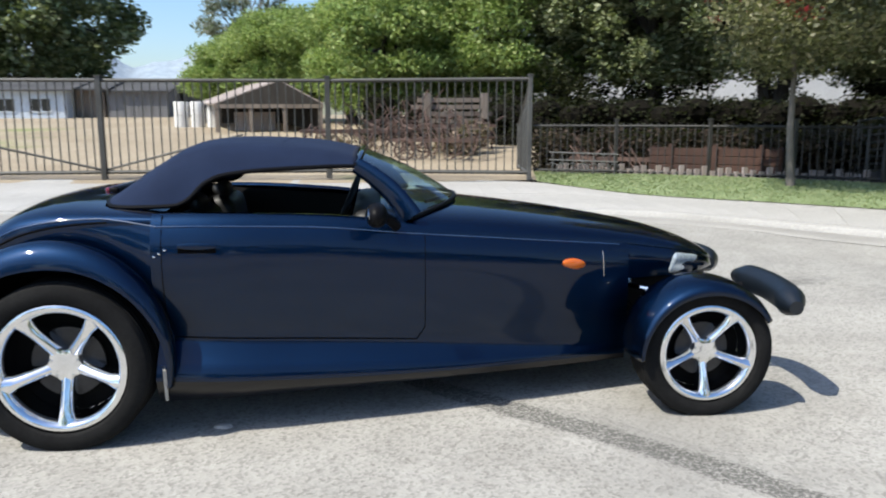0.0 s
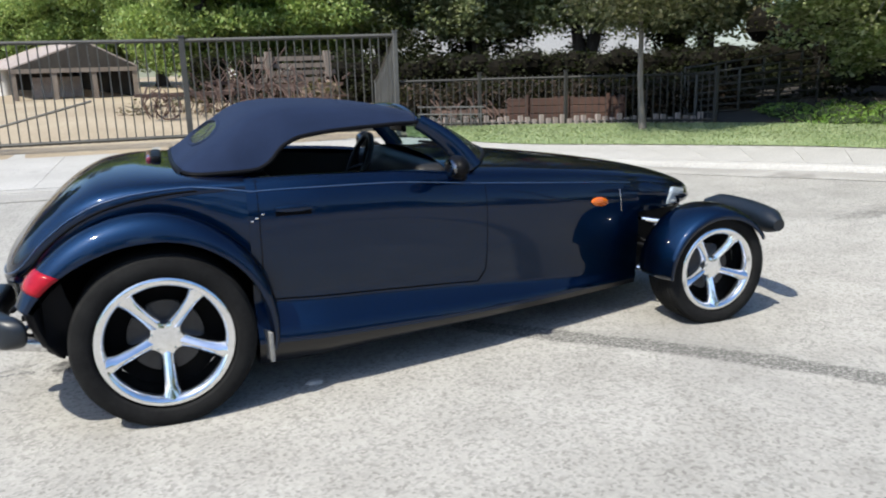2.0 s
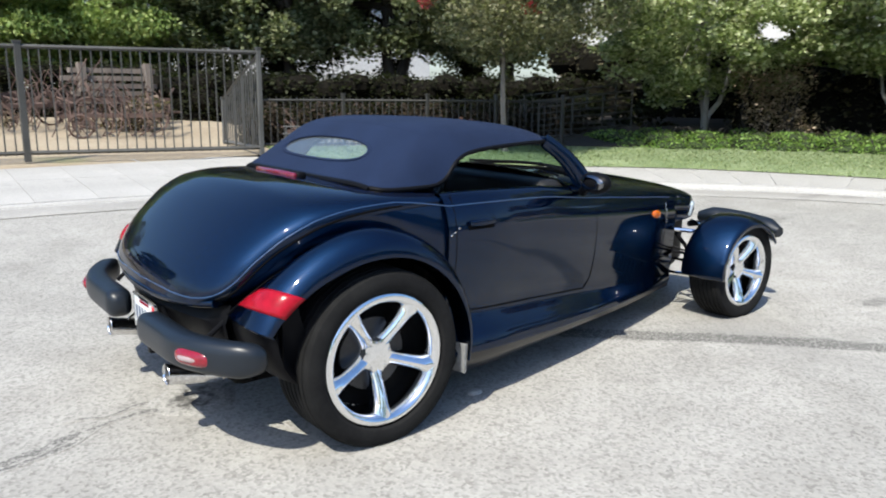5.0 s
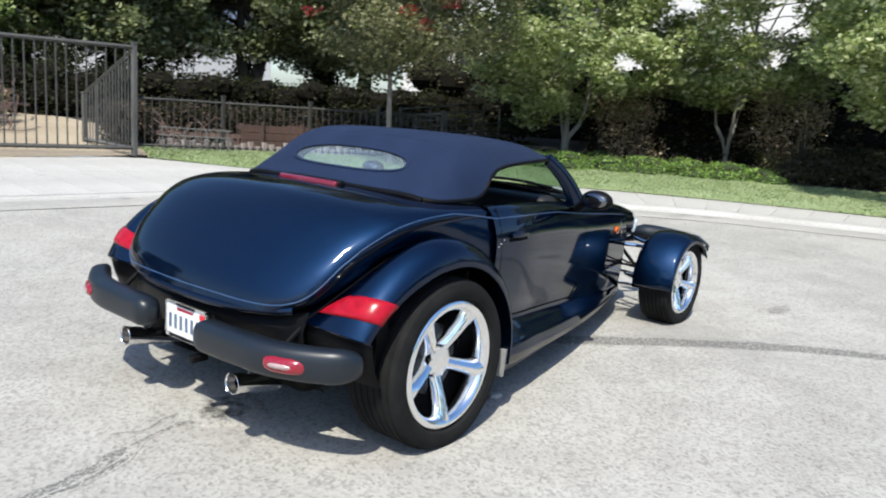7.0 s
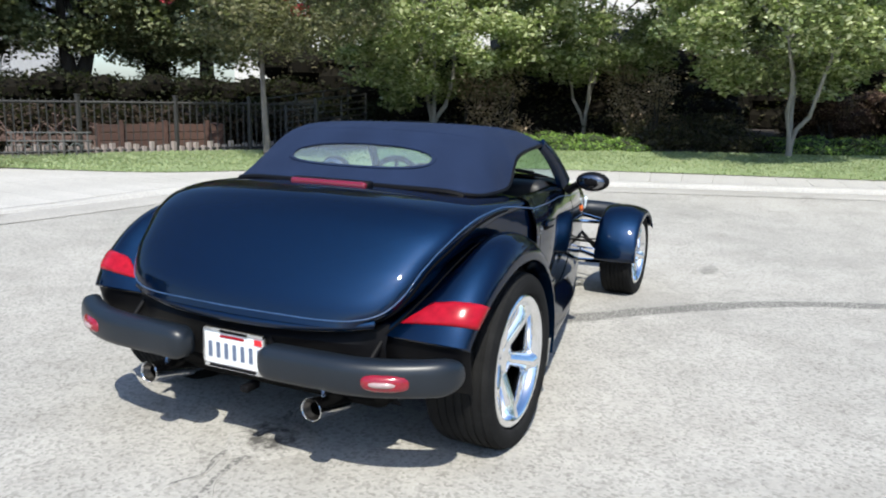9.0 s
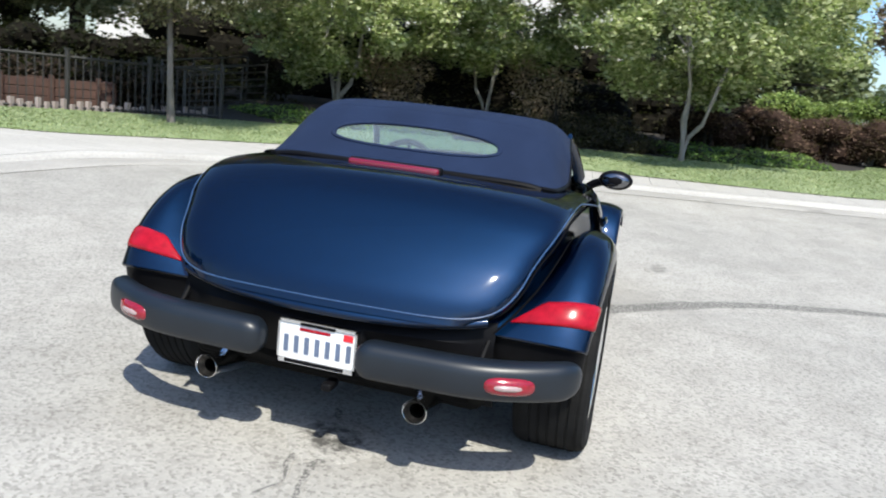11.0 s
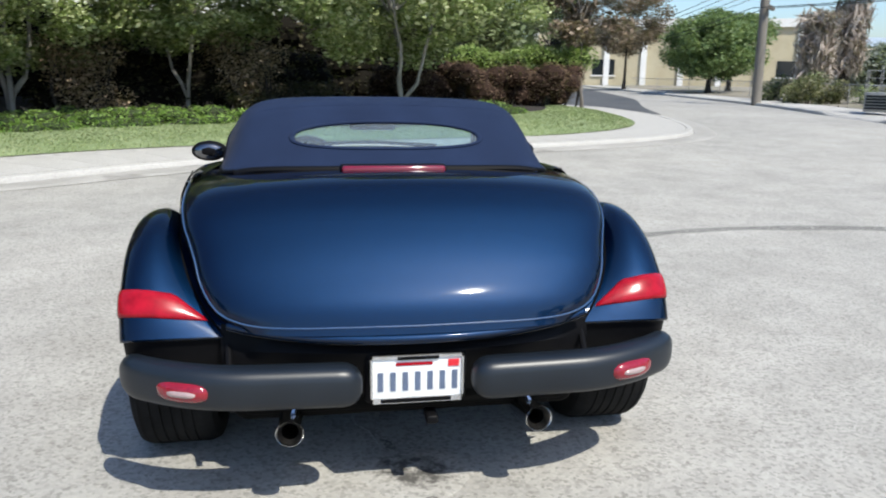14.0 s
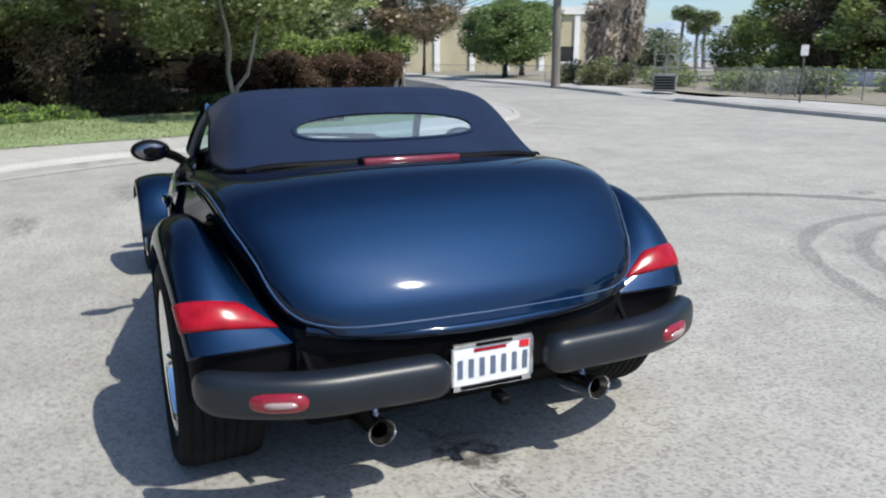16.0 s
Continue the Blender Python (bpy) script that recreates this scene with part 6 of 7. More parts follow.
implement((0.9, 13.4), 0.2, (2.4, 1.0), 1, "rusty red hay rake standing in the dirt yard")
implement((2.6, 12.2), -0.3, (1.8, 0.8), 2, "rusty tined cultivator standing in the dirt yard")
implement((2.4, 15.2), 0.5, (2.6, 1.3), 3, "large rusty wagon frame behind the gate")
implement((3.1, 13.7), -0.1, (2.0, 1.2), 4, "rusty farm machine near the beam rack")
implement((5.6, 9.25), -0.5, (1.5, 0.6), 5, "low rusty implement behind the picket fence")
trough = thing("wagon_bed", "low rust-brown wooden wagon bed behind the picket fence", "wagon", at=(7.0, 8.35, 0.36))
trough.rotation_euler = (0, 0, -0.52)
for k in range(3):
    part("plank", softened((-1.0, -0.40, 0.10 + 0.135 * k), (1.0, -0.36, 0.225 + 0.135 * k), 0.008, 2), RUST_WOOD, trough, smooth=False)
    part("plank", softened((-1.0, 0.36, 0.10 + 0.135 * k), (1.0, 0.40, 0.225 + 0.135 * k), 0.008, 2), RUST_WOOD, trough, smooth=False)
for x in (-1.02, 1.0):
    part("end_board", softened((x, -0.36, 0.10), (x + 0.04, 0.36, 0.50), 0.008, 2), RUST_WOOD, trough, smooth=False)
part("floor_board", Geo().box((-0.98, -0.36, 0.10), (0.98, 0.36, 0.13)), RUST_WOOD, trough, smooth=False)
for x in (-0.7, 0.0, 0.7):
    part("stake", Geo().box((x, -0.45, 0.05), (x + 0.06, -0.40, 0.56)), RUST_WOOD, trough, smooth=False)
for x in (-0.8, 0.75):
    part("skid", Geo().box((x, -0.4, -0.02), (x + 0.09, 0.4, 0.10)), RUST_WOOD, trough, smooth=False)
for k in range(5):
    single("timber_beam", Geo().box((2.2 + 0.16 * (k % 3), 14.0 + 0.05 * k, 1.05 + 0.16 * k), (4.1 - 0.11 * (k % 2), 14.25 + 0.05 * k, 1.15 + 0.16 * k), turn=0.07 * (k % 3 - 1)), OLD_WOOD, "grey weathered beam stacked on the rack", "beam", group="stacked beams", smooth=False)
for x in (2.5, 3.85):
    single("rack_post", Geo().box((x, 14.05, 0.4), (x + 0.14, 14.3, 1.9)), OLD_WOOD, "upright timber of the beam rack", "post", group="rack posts", smooth=False)
# Dark shrubs added to stand for the shade behind the scrap.
bush("dark_shrub", "dark shrubs added for the shade behind the scrap in the yard", [(1.3 + 0.45 * k + 0.2 * math.sin(4 * k), 17.6 - 0.12 * k + 0.3 * math.sin(2.7 * k + j), 0.85 + 0.42 * j) for k in range(10) for j in range(3)], (0.45, 0.4, 0.32), LEAF_BLACK_SHADE, 0.10, 380, 251, core=0.7)
bush("scrap_heap", "heap of olive brown dry brush behind the gate", [(3.2, 12.8, 0.75), (3.5, 13.0, 0.95), (3.0, 13.1, 0.7)], (0.45, 0.4, 0.32), LEAF_BROWN, 0.12, 300, 21, category="brush heap")
bush("brush_pile", "reddish dry twigs heaped in the yard", [(-0.3, 14.5, 0.6), (0.4, 14.8, 0.7), (1.1, 14.2, 0.65)], (0.6, 0.5, 0.35), LEAF_BROWN, 0.10, 260, 22, category="brush heap")
bush("dark_thicket", "tangle of dead brush behind the low fence, shade painted into its colour", [(4.6 + 0.21 * i + 0.2 * math.sin(5 * i), 10.2 - 0.105 * i + 0.25 * math.sin(3.3 * i + j), 0.55 + 0.33 * j) for i in range(27) for j in range(2)], (0.42, 0.42, 0.3), LEAF_THICKET, 0.09, 430, 62, category="thicket")
edging = thing("log_edging", "row of short pale stakes along the fence foot", "edging", at=(0, 0, 0))
for i in range(40):
    q = i / 39
    x, y = 4.4 + 3.9 * q, 8.55 - 2.3 * q
    part("stake", Geo().box((x - 0.035, y - 0.03, 0.35), (x + 0.035, y + 0.03, 0.58 + 0.04 * math.sin(i * 2.3))), ROOF_PALE, edging, smooth=False)

# ---- trees round the yard ----
tree("dark_pine", "tall dark evergreen behind the house", (-20.0, 49.5), 13.0, 0.5, 2.2, 6.0, LEAF_DARK, DARK_BARK, 0.40, 90, 280, 11, clump_r=1.35)
tree("dark_pine", "tall dark evergreen behind the house", (-26.0, 50.0), 13.5, 0.4, 2.0, 4.4, LEAF_DARK, DARK_BARK, 0.40, 90, 280, 12, clump_r=1.35)
tree("round_tree", "mid green tree in front of dark evergreens", (-23.5, 46.5), 8.6, 0.3, 2.2, 3.3, LEAF_BRIGHT, DARK_BARK, 0.30, 40, 260, 13, clump_r=1.0)
tree("eucalyptus", "tall thin grey-green eucalyptus far behind the yard", (-9.2, 62.0), 12.5, 0.25, 6.2, 3.6, LEAF_GREY, PALE_BARK, 0.30, 50, 150, 14, clump_r=0.95, droop=0.8)
for k, (x, y, h, r) in enumerate(((-4.9, 33, 3.5, 2.0), (-2.4, 31, 4.5, 2.3), (0.4, 29, 5.0, 2.7), (3.0, 24, 5.4, 2.5), (-5.6, 46, 5.2, 3.0), (5.2, 20.5, 5.6, 2.4), (1.6, 20.0, 4.2, 1.9))):
    tree("willow_tree", "full bright green drooping tree behind the gate", (x, y), h, 0.25, 1.3, r, LEAF_WILLOW, DARK_BARK, 0.125, 64, 800, 30 + k, clump_r=0.8, droop=0.8, group="willows behind the gate")
for k, (x, y, h, r) in enumerate(((7.2, 20.5, 6.2, 2.7), (9.8, 18.8, 6.2, 2.8), (12.4, 17.0, 6.6, 2.8), (14.8, 14.5, 7.5, 2.6), (11.0, 22.0, 6.8, 3.0), (16.5, 18.0, 8.0, 3.2))):
    tree("shade_tree", "dark leafy tree with black trunk behind the fence", (x, y), h, 0.36, 1.95, r, LEAF_SHADE, DARK_BARK, 0.16, 90, 430, 50 + k, stems=2, lean=0.3, clump_r=0.75, group="dark trees behind the fence")
# The sun reaches this hedge; its black leaf colour paints the shade.
bush("dark_hedge", "long dense hedge behind the low fence, shade painted into its dark leaves", [(4.8 + 0.42 * i + 0.2 * math.sin(7.3 * i + 2 * j), 15.6 - 0.24 * i + 0.2 * math.sin(5.1 * i + j), 0.68 + 0.36 * j + 0.08 * math.sin(3.7 * i)) for i in range(28) for j in range(3)], (0.6, 0.6, 0.42), LEAF_BLACK_SHADE, 0.11, 420, 61, category="hedge", core=0.72)
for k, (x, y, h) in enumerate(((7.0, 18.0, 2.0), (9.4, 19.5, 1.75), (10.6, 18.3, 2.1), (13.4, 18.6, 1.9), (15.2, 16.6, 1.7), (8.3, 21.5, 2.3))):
    bush("dark_shrub", "tall shrub under the trees behind the hedge, shade painted into its leaves", [(x + 0.5 * math.sin(3 * q + k), y + 0.3 * math.cos(5 * q), 0.7 + (h - 0.4) * q / 4) for q in range(5)], (0.6, 0.55, 0.42), LEAF_BLACK_SHADE, 0.12, 520, 240 + k)
shed("white_house", "white stucco house seen through the trees", (4.0, 33.0), (26.0, 42.0), 1.0, 6.2, 7.8, WHITE_WALL, ROOF_RED)
east = thing("east_house", "white stucco house with red roof behind tall hedge", "building", at=(0, 0, 0))
part("wall", Geo().box((27, -3, 0.3), (34, 24, 8.2)), WHITE_WALL, east, smooth=False)
part("roof", Geo().add([(26.5, -3.5, 8.1), (26.5, 24.5, 8.1), (34.5, 24.5, 8.1), (34.5, -3.5, 8.1), (30.5, -3.5, 10.2), (30.5, 24.5, 10.2)], [(0, 1, 5, 4), (2, 3, 4, 5), (0, 4, 3), (1, 2, 5)]), ROOF_RED, east, smooth=False)
for y in (0, 5, 10, 15, 20):
    w = part("window", Geo().box((26.94, y - 0.6, 2.6), (26.98, y + 0.6, 4.0)), WINDOW_DARK, east, smooth=False)
    part("window_sill", Geo().box((26.88, y - 0.7, 2.5), (27.0, y + 0.7, 2.6)), CONCRETE, w, smooth=False)

# lawn tree and the row along the pavement
tree("crape_myrtle", "slim lawn tree with grey-green crown and red blossom", (7.05, 6.0), 5.6, 0.058, 2.05, 1.9, LEAF_OLIVE, BARK, 0.07, 90, 640, 71, clump_r=0.5, flowers=((-0.5, 1.5, 2.85), (-0.7, 1.25, 3.1), (-0.6, -0.8, 2.78), (-0.5, -1.05, 2.58), (-0.8, 0.2, 3.05), (-0.3, -1.3, 2.92), (-1.0, -0.3, 3.3), (-0.9, 0.7, 3.4), (0.0, 1.8, 3.2), (-0.9, -0.9, 3.0)))
STREET = "trees in the planting bed"
tree("street_tree", "leafy tree with several pale trunks and low branches", (11.9, 5.5), 6.2, 0.10, 0.95, 2.35, LEAF_STREET, PALE_BARK, 0.10, 205, 290, 72, stems=3, lean=0.4, clump_r=0.45, spray=0.8, group=STREET)
tree("street_tree", "spreading tree with forked pale trunk over groundcover", (13.9, 2.8), 6.6, 0.07, 1.65, 2.75, LEAF_STREET, PALE_BARK, 0.105, 225, 290, 73, stems=3, lean=0.36, clump_r=0.48, spray=0.75, group=STREET)
tree("street_tree", "spreading tree with forked pale trunk beside the hedge", (12.05, -1.45), 6.0, 0.08, 1.5, 2.6, LEAF_STREET, PALE_BARK, 0.10, 215, 290, 77, stems=3, lean=0.36, clump_r=0.46, spray=0.75, group=STREET)
for k, (x, y) in enumerate(((12.2, 4.4), (13.55, 1.45), (14.6, 1.9))):
    lean_ = 0.25 * (-1) ** k
    bush("brown_shrub", "dry reddish brown shrub between the street trees", [(x, y, 0.85), (x + 0.4, y - 0.45, 0.75), (x + lean_, y + 0.3, 1.25), (x + 0.45, y - 0.1, 1.30), (x + lean_, y - 0.35, 1.70), (x + 0.1, y + 0.45, 1.75)], (0.45, 0.45, 0.42), LEAF_DRY_LIT, 0.065, 520, 81 + k)
bush("tall_hedge", "tall hedge behind the street trees, shade painted into its dark leaves", [(14.6 + 0.28 * i + 0.25 * math.sin(7.3 * i + 2 * j), 11.4 - 0.74 * i, 0.9 + 0.66 * j + 0.15 * math.sin(4.1 * i)) for i in range(20) for j in range(3)], (0.85, 0.75, 0.6), LEAF_UNDER_SHADE, 0.13, 420, 83, category="hedge", core=0.85)
for k, (x, y) in enumerate(((17.5, 8.9), (21.0, -0.8), (24.5, -4.4))):
    tree("shade_tree", "dark leafy tree behind the tall hedge", (x, y), (8.0, 8.0, 5.6)[k], 0.25, (2.6, 2.6, 1.5)[k], 2.8, LEAF_DARK, DARK_BARK, 0.22, 60, 300, 90 + k, stems=2, clump_r=0.8, group="dark trees behind the fence")
hedge_rng = random.Random(84)
hedge_at = []
while len(hedge_at) < 64:
    q, w, h = hedge_rng.random(), hedge_rng.uniform(-0.5, 0.5), hedge_rng.random()
    if q > 0.9 and h < 0.45:
        continue
    hedge_at.append((15.3 + 0.85 * q + w, -1.4 - 5.0 * q, 0.72 + (0.72 - 0.18 * max(0.0, q - 0.8)) * h + 0.06 * math.sin(9 * q)))
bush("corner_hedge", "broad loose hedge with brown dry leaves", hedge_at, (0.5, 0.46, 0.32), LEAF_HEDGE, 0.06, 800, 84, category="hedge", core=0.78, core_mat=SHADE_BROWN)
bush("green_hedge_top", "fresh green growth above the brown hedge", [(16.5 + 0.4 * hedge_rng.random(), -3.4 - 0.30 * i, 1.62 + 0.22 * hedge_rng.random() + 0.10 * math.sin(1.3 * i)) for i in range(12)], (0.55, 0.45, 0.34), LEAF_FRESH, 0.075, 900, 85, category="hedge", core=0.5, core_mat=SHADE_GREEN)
tree("young_tree", "slim young tree with sparse reddish crown by the pavement", (16.6, -6.7), 4.6, 0.05, 1.9, 1.2, LEAF_BROWN, BARK, 0.13, 30, 220, 95, clump_r=0.45)
bush("dark_shrub", "shrub below the street trees beside the panels, shade painted into its leaves", [(9.0 + 0.42 * k + 0.2 * math.sin(4 * k), 9.1 - 0.24 * k, 0.5 + 0.28 * (k % 3)) for k in range(10)], (0.42, 0.4, 0.3), LEAF_BLACK_SHADE, 0.10, 420, 250)
# groundcover on the bank
for (i0, i1, sd) in ((20, 31, 86), (38, 47, 87)):
    C = []
    for i in range(i0, i1):
        bx, by = B[i]
        lx, ly = LB[i]
        w = np.array((bx - lx, by - ly))
        w /= np.linalg.norm(w)
        for d in (0.1, 0.55, 1.0, 1.5, 2.0):
            C.append((bx + w[0] * d, by + w[1] * d, ground_z(bx, by) + 0.15 + 0.11 * math.sin(min(1, d / 1.2) * 1.5) + 0.07 * math.sin(i * 2.1 + d * 3)))
    bush("groundcover", "low bright green groundcover bank beside the lawn", C, (0.34, 0.34, 0.15), LEAF_COVER, 0.055, 760, sd, category="groundcover", kind="stuff", core=0.8)
for (i0, i1, sd) in ((26, 38, 88), (45, 52, 89)):
    C = []
    for i in range(i0, i1):
        w = B[i] - LB[i]
        w = w / np.linalg.norm(w)
        for d, h in ((3.2, 0.5), (3.6, 0.85), (4.0, 1.2)):
            C.append((B[i][0] + w[0] * d + 0.2 * math.sin(7 * i), B[i][1] + w[1] * d, ground_z(*B[i]) + h))
    bush("undergrowth", "undergrowth below the trees, shade painted into its dark leaves", C, (0.55, 0.55, 0.42), LEAF_UNDER_SHADE, 0.10, 300, sd, category="undergrowth", core=0.75)
# Dark leaves added over sunlit soil, in place of the shade there.
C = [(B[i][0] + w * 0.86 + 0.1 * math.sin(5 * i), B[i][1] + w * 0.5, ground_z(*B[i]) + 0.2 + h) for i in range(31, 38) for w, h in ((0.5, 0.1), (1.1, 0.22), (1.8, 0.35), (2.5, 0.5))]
bush("undergrowth", "low dark leaves added for the shade between the groundcover banks", C, (0.36, 0.36, 0.2), LEAF_UNDER_SHADE, 0.07, 300, 90, category="undergrowth")
# grass blades
rng = np.random.default_rng(5)
pts = []
R_ = np.array(lawn_rows)
for _ in range(60000):
    i, j = rng.integers(0, 68), rng.integers(0, 8)
    u, v = rng.random(2)
    p = (R_[i, j] * (1 - u) + R_[i + 1, j] * u) * (1 - v) + (R_[i, j + 1] * (1 - u) + R_[i + 1, j + 1] * u) * v
    pts.append(p)
cl = leaf_cloud(np.array(pts), (0.02, 0.02, 0.010), 1, 0.035, flat=0.0, seed=9)
tagged(new("lawn_grass", leaf_mesh("lawn_grass", [cl], BLADE)), "short green and straw grass blades", "grass", kind="stuff")

# ---- across the street ----
def on_verge(s, d):
    """s: 0..1 along the far kerb, d metres beyond it."""
    i = s * 89
    a = int(min(88, i))
    p = FK[a] + (FK[a + 1] - FK[a]) * (i - a)
    t = FK[a + 1] - FK[a]
    n = np.array((t[1], -t[0])) / np.linalg.norm(t)
    return p + n * d


link = thing("wire_fence", "long chain-link fence with galvanised posts", "fence", at=(0, 0, 0))
S_ = np.linspace(0.44, 0.97, 19)
for i in range(18):
    a, b = on_verge(S_[i], 2.4), on_verge(S_[i + 1], 2.4)
    za, zb = ground_z(*a) + 0.12, ground_z(*b) + 0.12
    part("fence_post", Geo().tube([(a[0], a[1], za - 0.1), (a[0], a[1], za + 0.68)], 0.018, 8), GALV, link)
    part("top_rail", Geo().tube([(a[0], a[1], za + 0.66), (b[0], b[1], zb + 0.66)], 0.016, 6), GALV, link)
    wires = Geo()
    n = 22
    for k in range(-n // 3, n):
        for s in (0, 1):
            q0, q1 = k / n, (k + n // 3) / n
            c0, c1 = max(0, q0), min(1, q1)
            if c1 <= c0:
                continue
            h0, h1 = (c0 - q0) / (q1 - q0), (c1 - q0) / (q1 - q0)
            if s:
                h0, h1 = 1 - h0, 1 - h1
            pa, pb = a + (b - a) * c0, a + (b - a) * c1
            wires.tube([(pa[0], pa[1], za + 0.03 + 0.62 * h0), (pb[0], pb[1], za + 0.03 + 0.62 * h1)], 0.0022, 3, cap=False)
    part("wire_mesh", wires, GALV, link)
wall_far = Geo().grid([[(*on_verge(s, 9.0), ground_z(*on_verge(s, 9.0)) + h) for h in (0, 0.62)] for s in np.linspace(0.40, 0.74, 30)])
low_wall = single("low_wall", wall_far, WHITE_WALL, "low white-painted concrete wall behind the wire fence", "wall", kind="structure")
solid(low_wall, 0.2)
bx, by = 15.2, -14.25
cab = thing("utility_cabinet", "pale louvred utility cabinet with a wire cage on top", "cabinet", at=(bx, by, ground_z(bx, by) + 0.12))
cab.rotation_euler = (0, 0, 0.8)
cab.scale = (0.8, 0.8, 0.86)
part("body", softened((-0.40, -0.3, 0), (0.40, 0.3, 0.58), 0.02), GALV, cab)
for k in range(5):
    part("louvre", Geo().box((-0.35, 0.30, 0.08 + 0.09 * k), (0.35, 0.33, 0.14 + 0.09 * k)), WINDOW_DARK, cab, smooth=False)
for x in (-0.4, 0.0, 0.4):
    for y in (-0.3, 0.3):
        part("cage_bar", Geo().tube([(x, y, 0.5), (x, y, 1.22)], 0.016, 6), GALV, cab)
for z in (0.78, 1.0, 1.22):
    part("cage_bar", Geo().tube([(-0.4, -0.3, z), (0.4, -0.3, z), (0.4, 0.3, z), (-0.4, 0.3, z), (-0.4, -0.3, z)], 0.012, 6), GALV, cab)
px, py = 22.1, -15.0
pole = thing("utility_pole", "weathered wooden utility pole with wires", "pole", at=(px, py, ground_z(px, py) + 0.1))
part("shaft", Geo().tube([(0, 0, -0.2), (0.05, 0.02, 4), (0.12, 0.05, 9.5)], lambda q: 0.17 - 0.05 * q, 14), POLE_WOOD, pole)
for z, r in ((3.92, 0.85), (3.10, 0.55), (8.7, 1.1)):
    part("cross_arm", Geo().box((-0.24, -r, z), (-0.12, r, z + 0.10), turn=0.9, about=(0, 0)), POLE_WOOD, pole, smooth=False)
for k, y in enumerate((-0.9, 0.0, 0.9)):
    part("insulator", Geo().lathe([(0, 9.0), (0.05, 8.98), (0.04, 8.86)], (0, y, 0), "z", 10), WHITE_WALL, pole)
wires_ = thing("overhead_wire", "dark overhead wires running along the street", "wire", at=(0, 0, 0))
for k, (y, z) in enumerate(((-0.8, 4.5), (-0.3, 4.5), (0.3, 4.5), (0.8, 4.5), (0.0, 3.68), (0.5, 3.68))):
    a, b, c = Vector((px, py + y, z)), Vector((60, -23 + y, z + 0.3)), Vector((-25, -9 + y - 4, z))
    for e in (b, c):
        part("cable", Geo().tube([a.lerp(e, q) - Vector((0, 0, 1.2 * q * (1 - q) * 2)) for q in np.linspace(0, 1, 14)], 0.012, 5), BLACK, wires_)
sx, sy = 9.4, -13.0
sign = thing("road_sign", "small pale road sign on a thin post, seen from behind", "sign", at=(sx, sy, ground_z(sx, sy) + 0.12))
part("sign_post", Geo().tube([(0, 0, -0.1), (0, 0, 1.22)], 0.02, 8), IRON_GREY, sign)
part("sign_plate", Geo().box((-0.03, -0.075, 0.98), (-0.015, 0.075, 1.20), turn=-0.7, about=(0, 0)), WHITE_WALL, sign, smooth=False)

for k, (x, y, h) in enumerate(((23.3, -17.9, 2.4), (24.6, -20.2, 3.7), (27.0, -20.6, 2.5))):
    z0 = ground_z(x, y) + 0.1
    pm = thing("shaggy_palm", "palm with a skirt of dry hanging fronds", "palm", group="shaggy palms", at=(x, y, z0))
    part("trunk", Geo().tube(spline([(0, 0, -0.2), (0.1, 0.05, h * 0.5), (0.05, 0, h)], 10), lambda q: 0.22 - 0.08 * q, 10), DARK_BARK, pm)
    C = [(0.30 * math.cos(a) * (1 + 0.3 * (j % 2)), 0.30 * math.sin(a) * (1 + 0.3 * (j % 2)), h * (0.42 + 0.15 * j)) for j in range(4) for a in np.linspace(0, 2 * math.pi, 7, endpoint=False)]
    part("dry_skirt", leaf_mesh("dry_skirt", [leaf_cloud(C, (0.26, 0.26, 0.5), 70, 0.75, flat=0.2, seed=k + 3, droop=1.6, slim=0.045)], FROND_DRY), None, pm, "dry grey-brown frond skirt")
    C = [(0.35 * math.cos(a), 0.35 * math.sin(a), h + 0.40 + 0.2 * math.sin(2.5 * a + k)) for a in np.linspace(0, 2 * math.pi, 9, endpoint=False)]
    part("crown", leaf_mesh("crown", [leaf_cloud(C, (0.4, 0.4, 0.3), 34, 0.7, flat=0.3, seed=k + 9, slim=0.05)], (FROND_DRY, LEAF_DARK, LEAF_GREY)[k]), None, pm)


def fan_palm(x, y, h, seed):
    t = thing("fan_palm", "very tall slim fan palm in the distance", "palm", group="distant palms", at=(x, y, ground_z(x, y)))
    part("trunk", Geo().tube(spline([(0, 0, -0.2), (0.2, 0.1, h * 0.5), (0.1, 0, h)], 10), lambda q: 0.28 - 0.1 * q, 8), BARK, t)
    C = [(1.0 * math.cos(a), 1.0 * math.sin(a), h + 0.4 * math.sin(3 * a)) for a in np.linspace(0, 2 * math.pi, 10, endpoint=False)]
    part("crown", leaf_mesh("crown", [leaf_cloud(C, (0.8, 0.8, 0.7), 200, 0.7, seed=seed, slim=0.07)], LEAF_DARK), None, t)


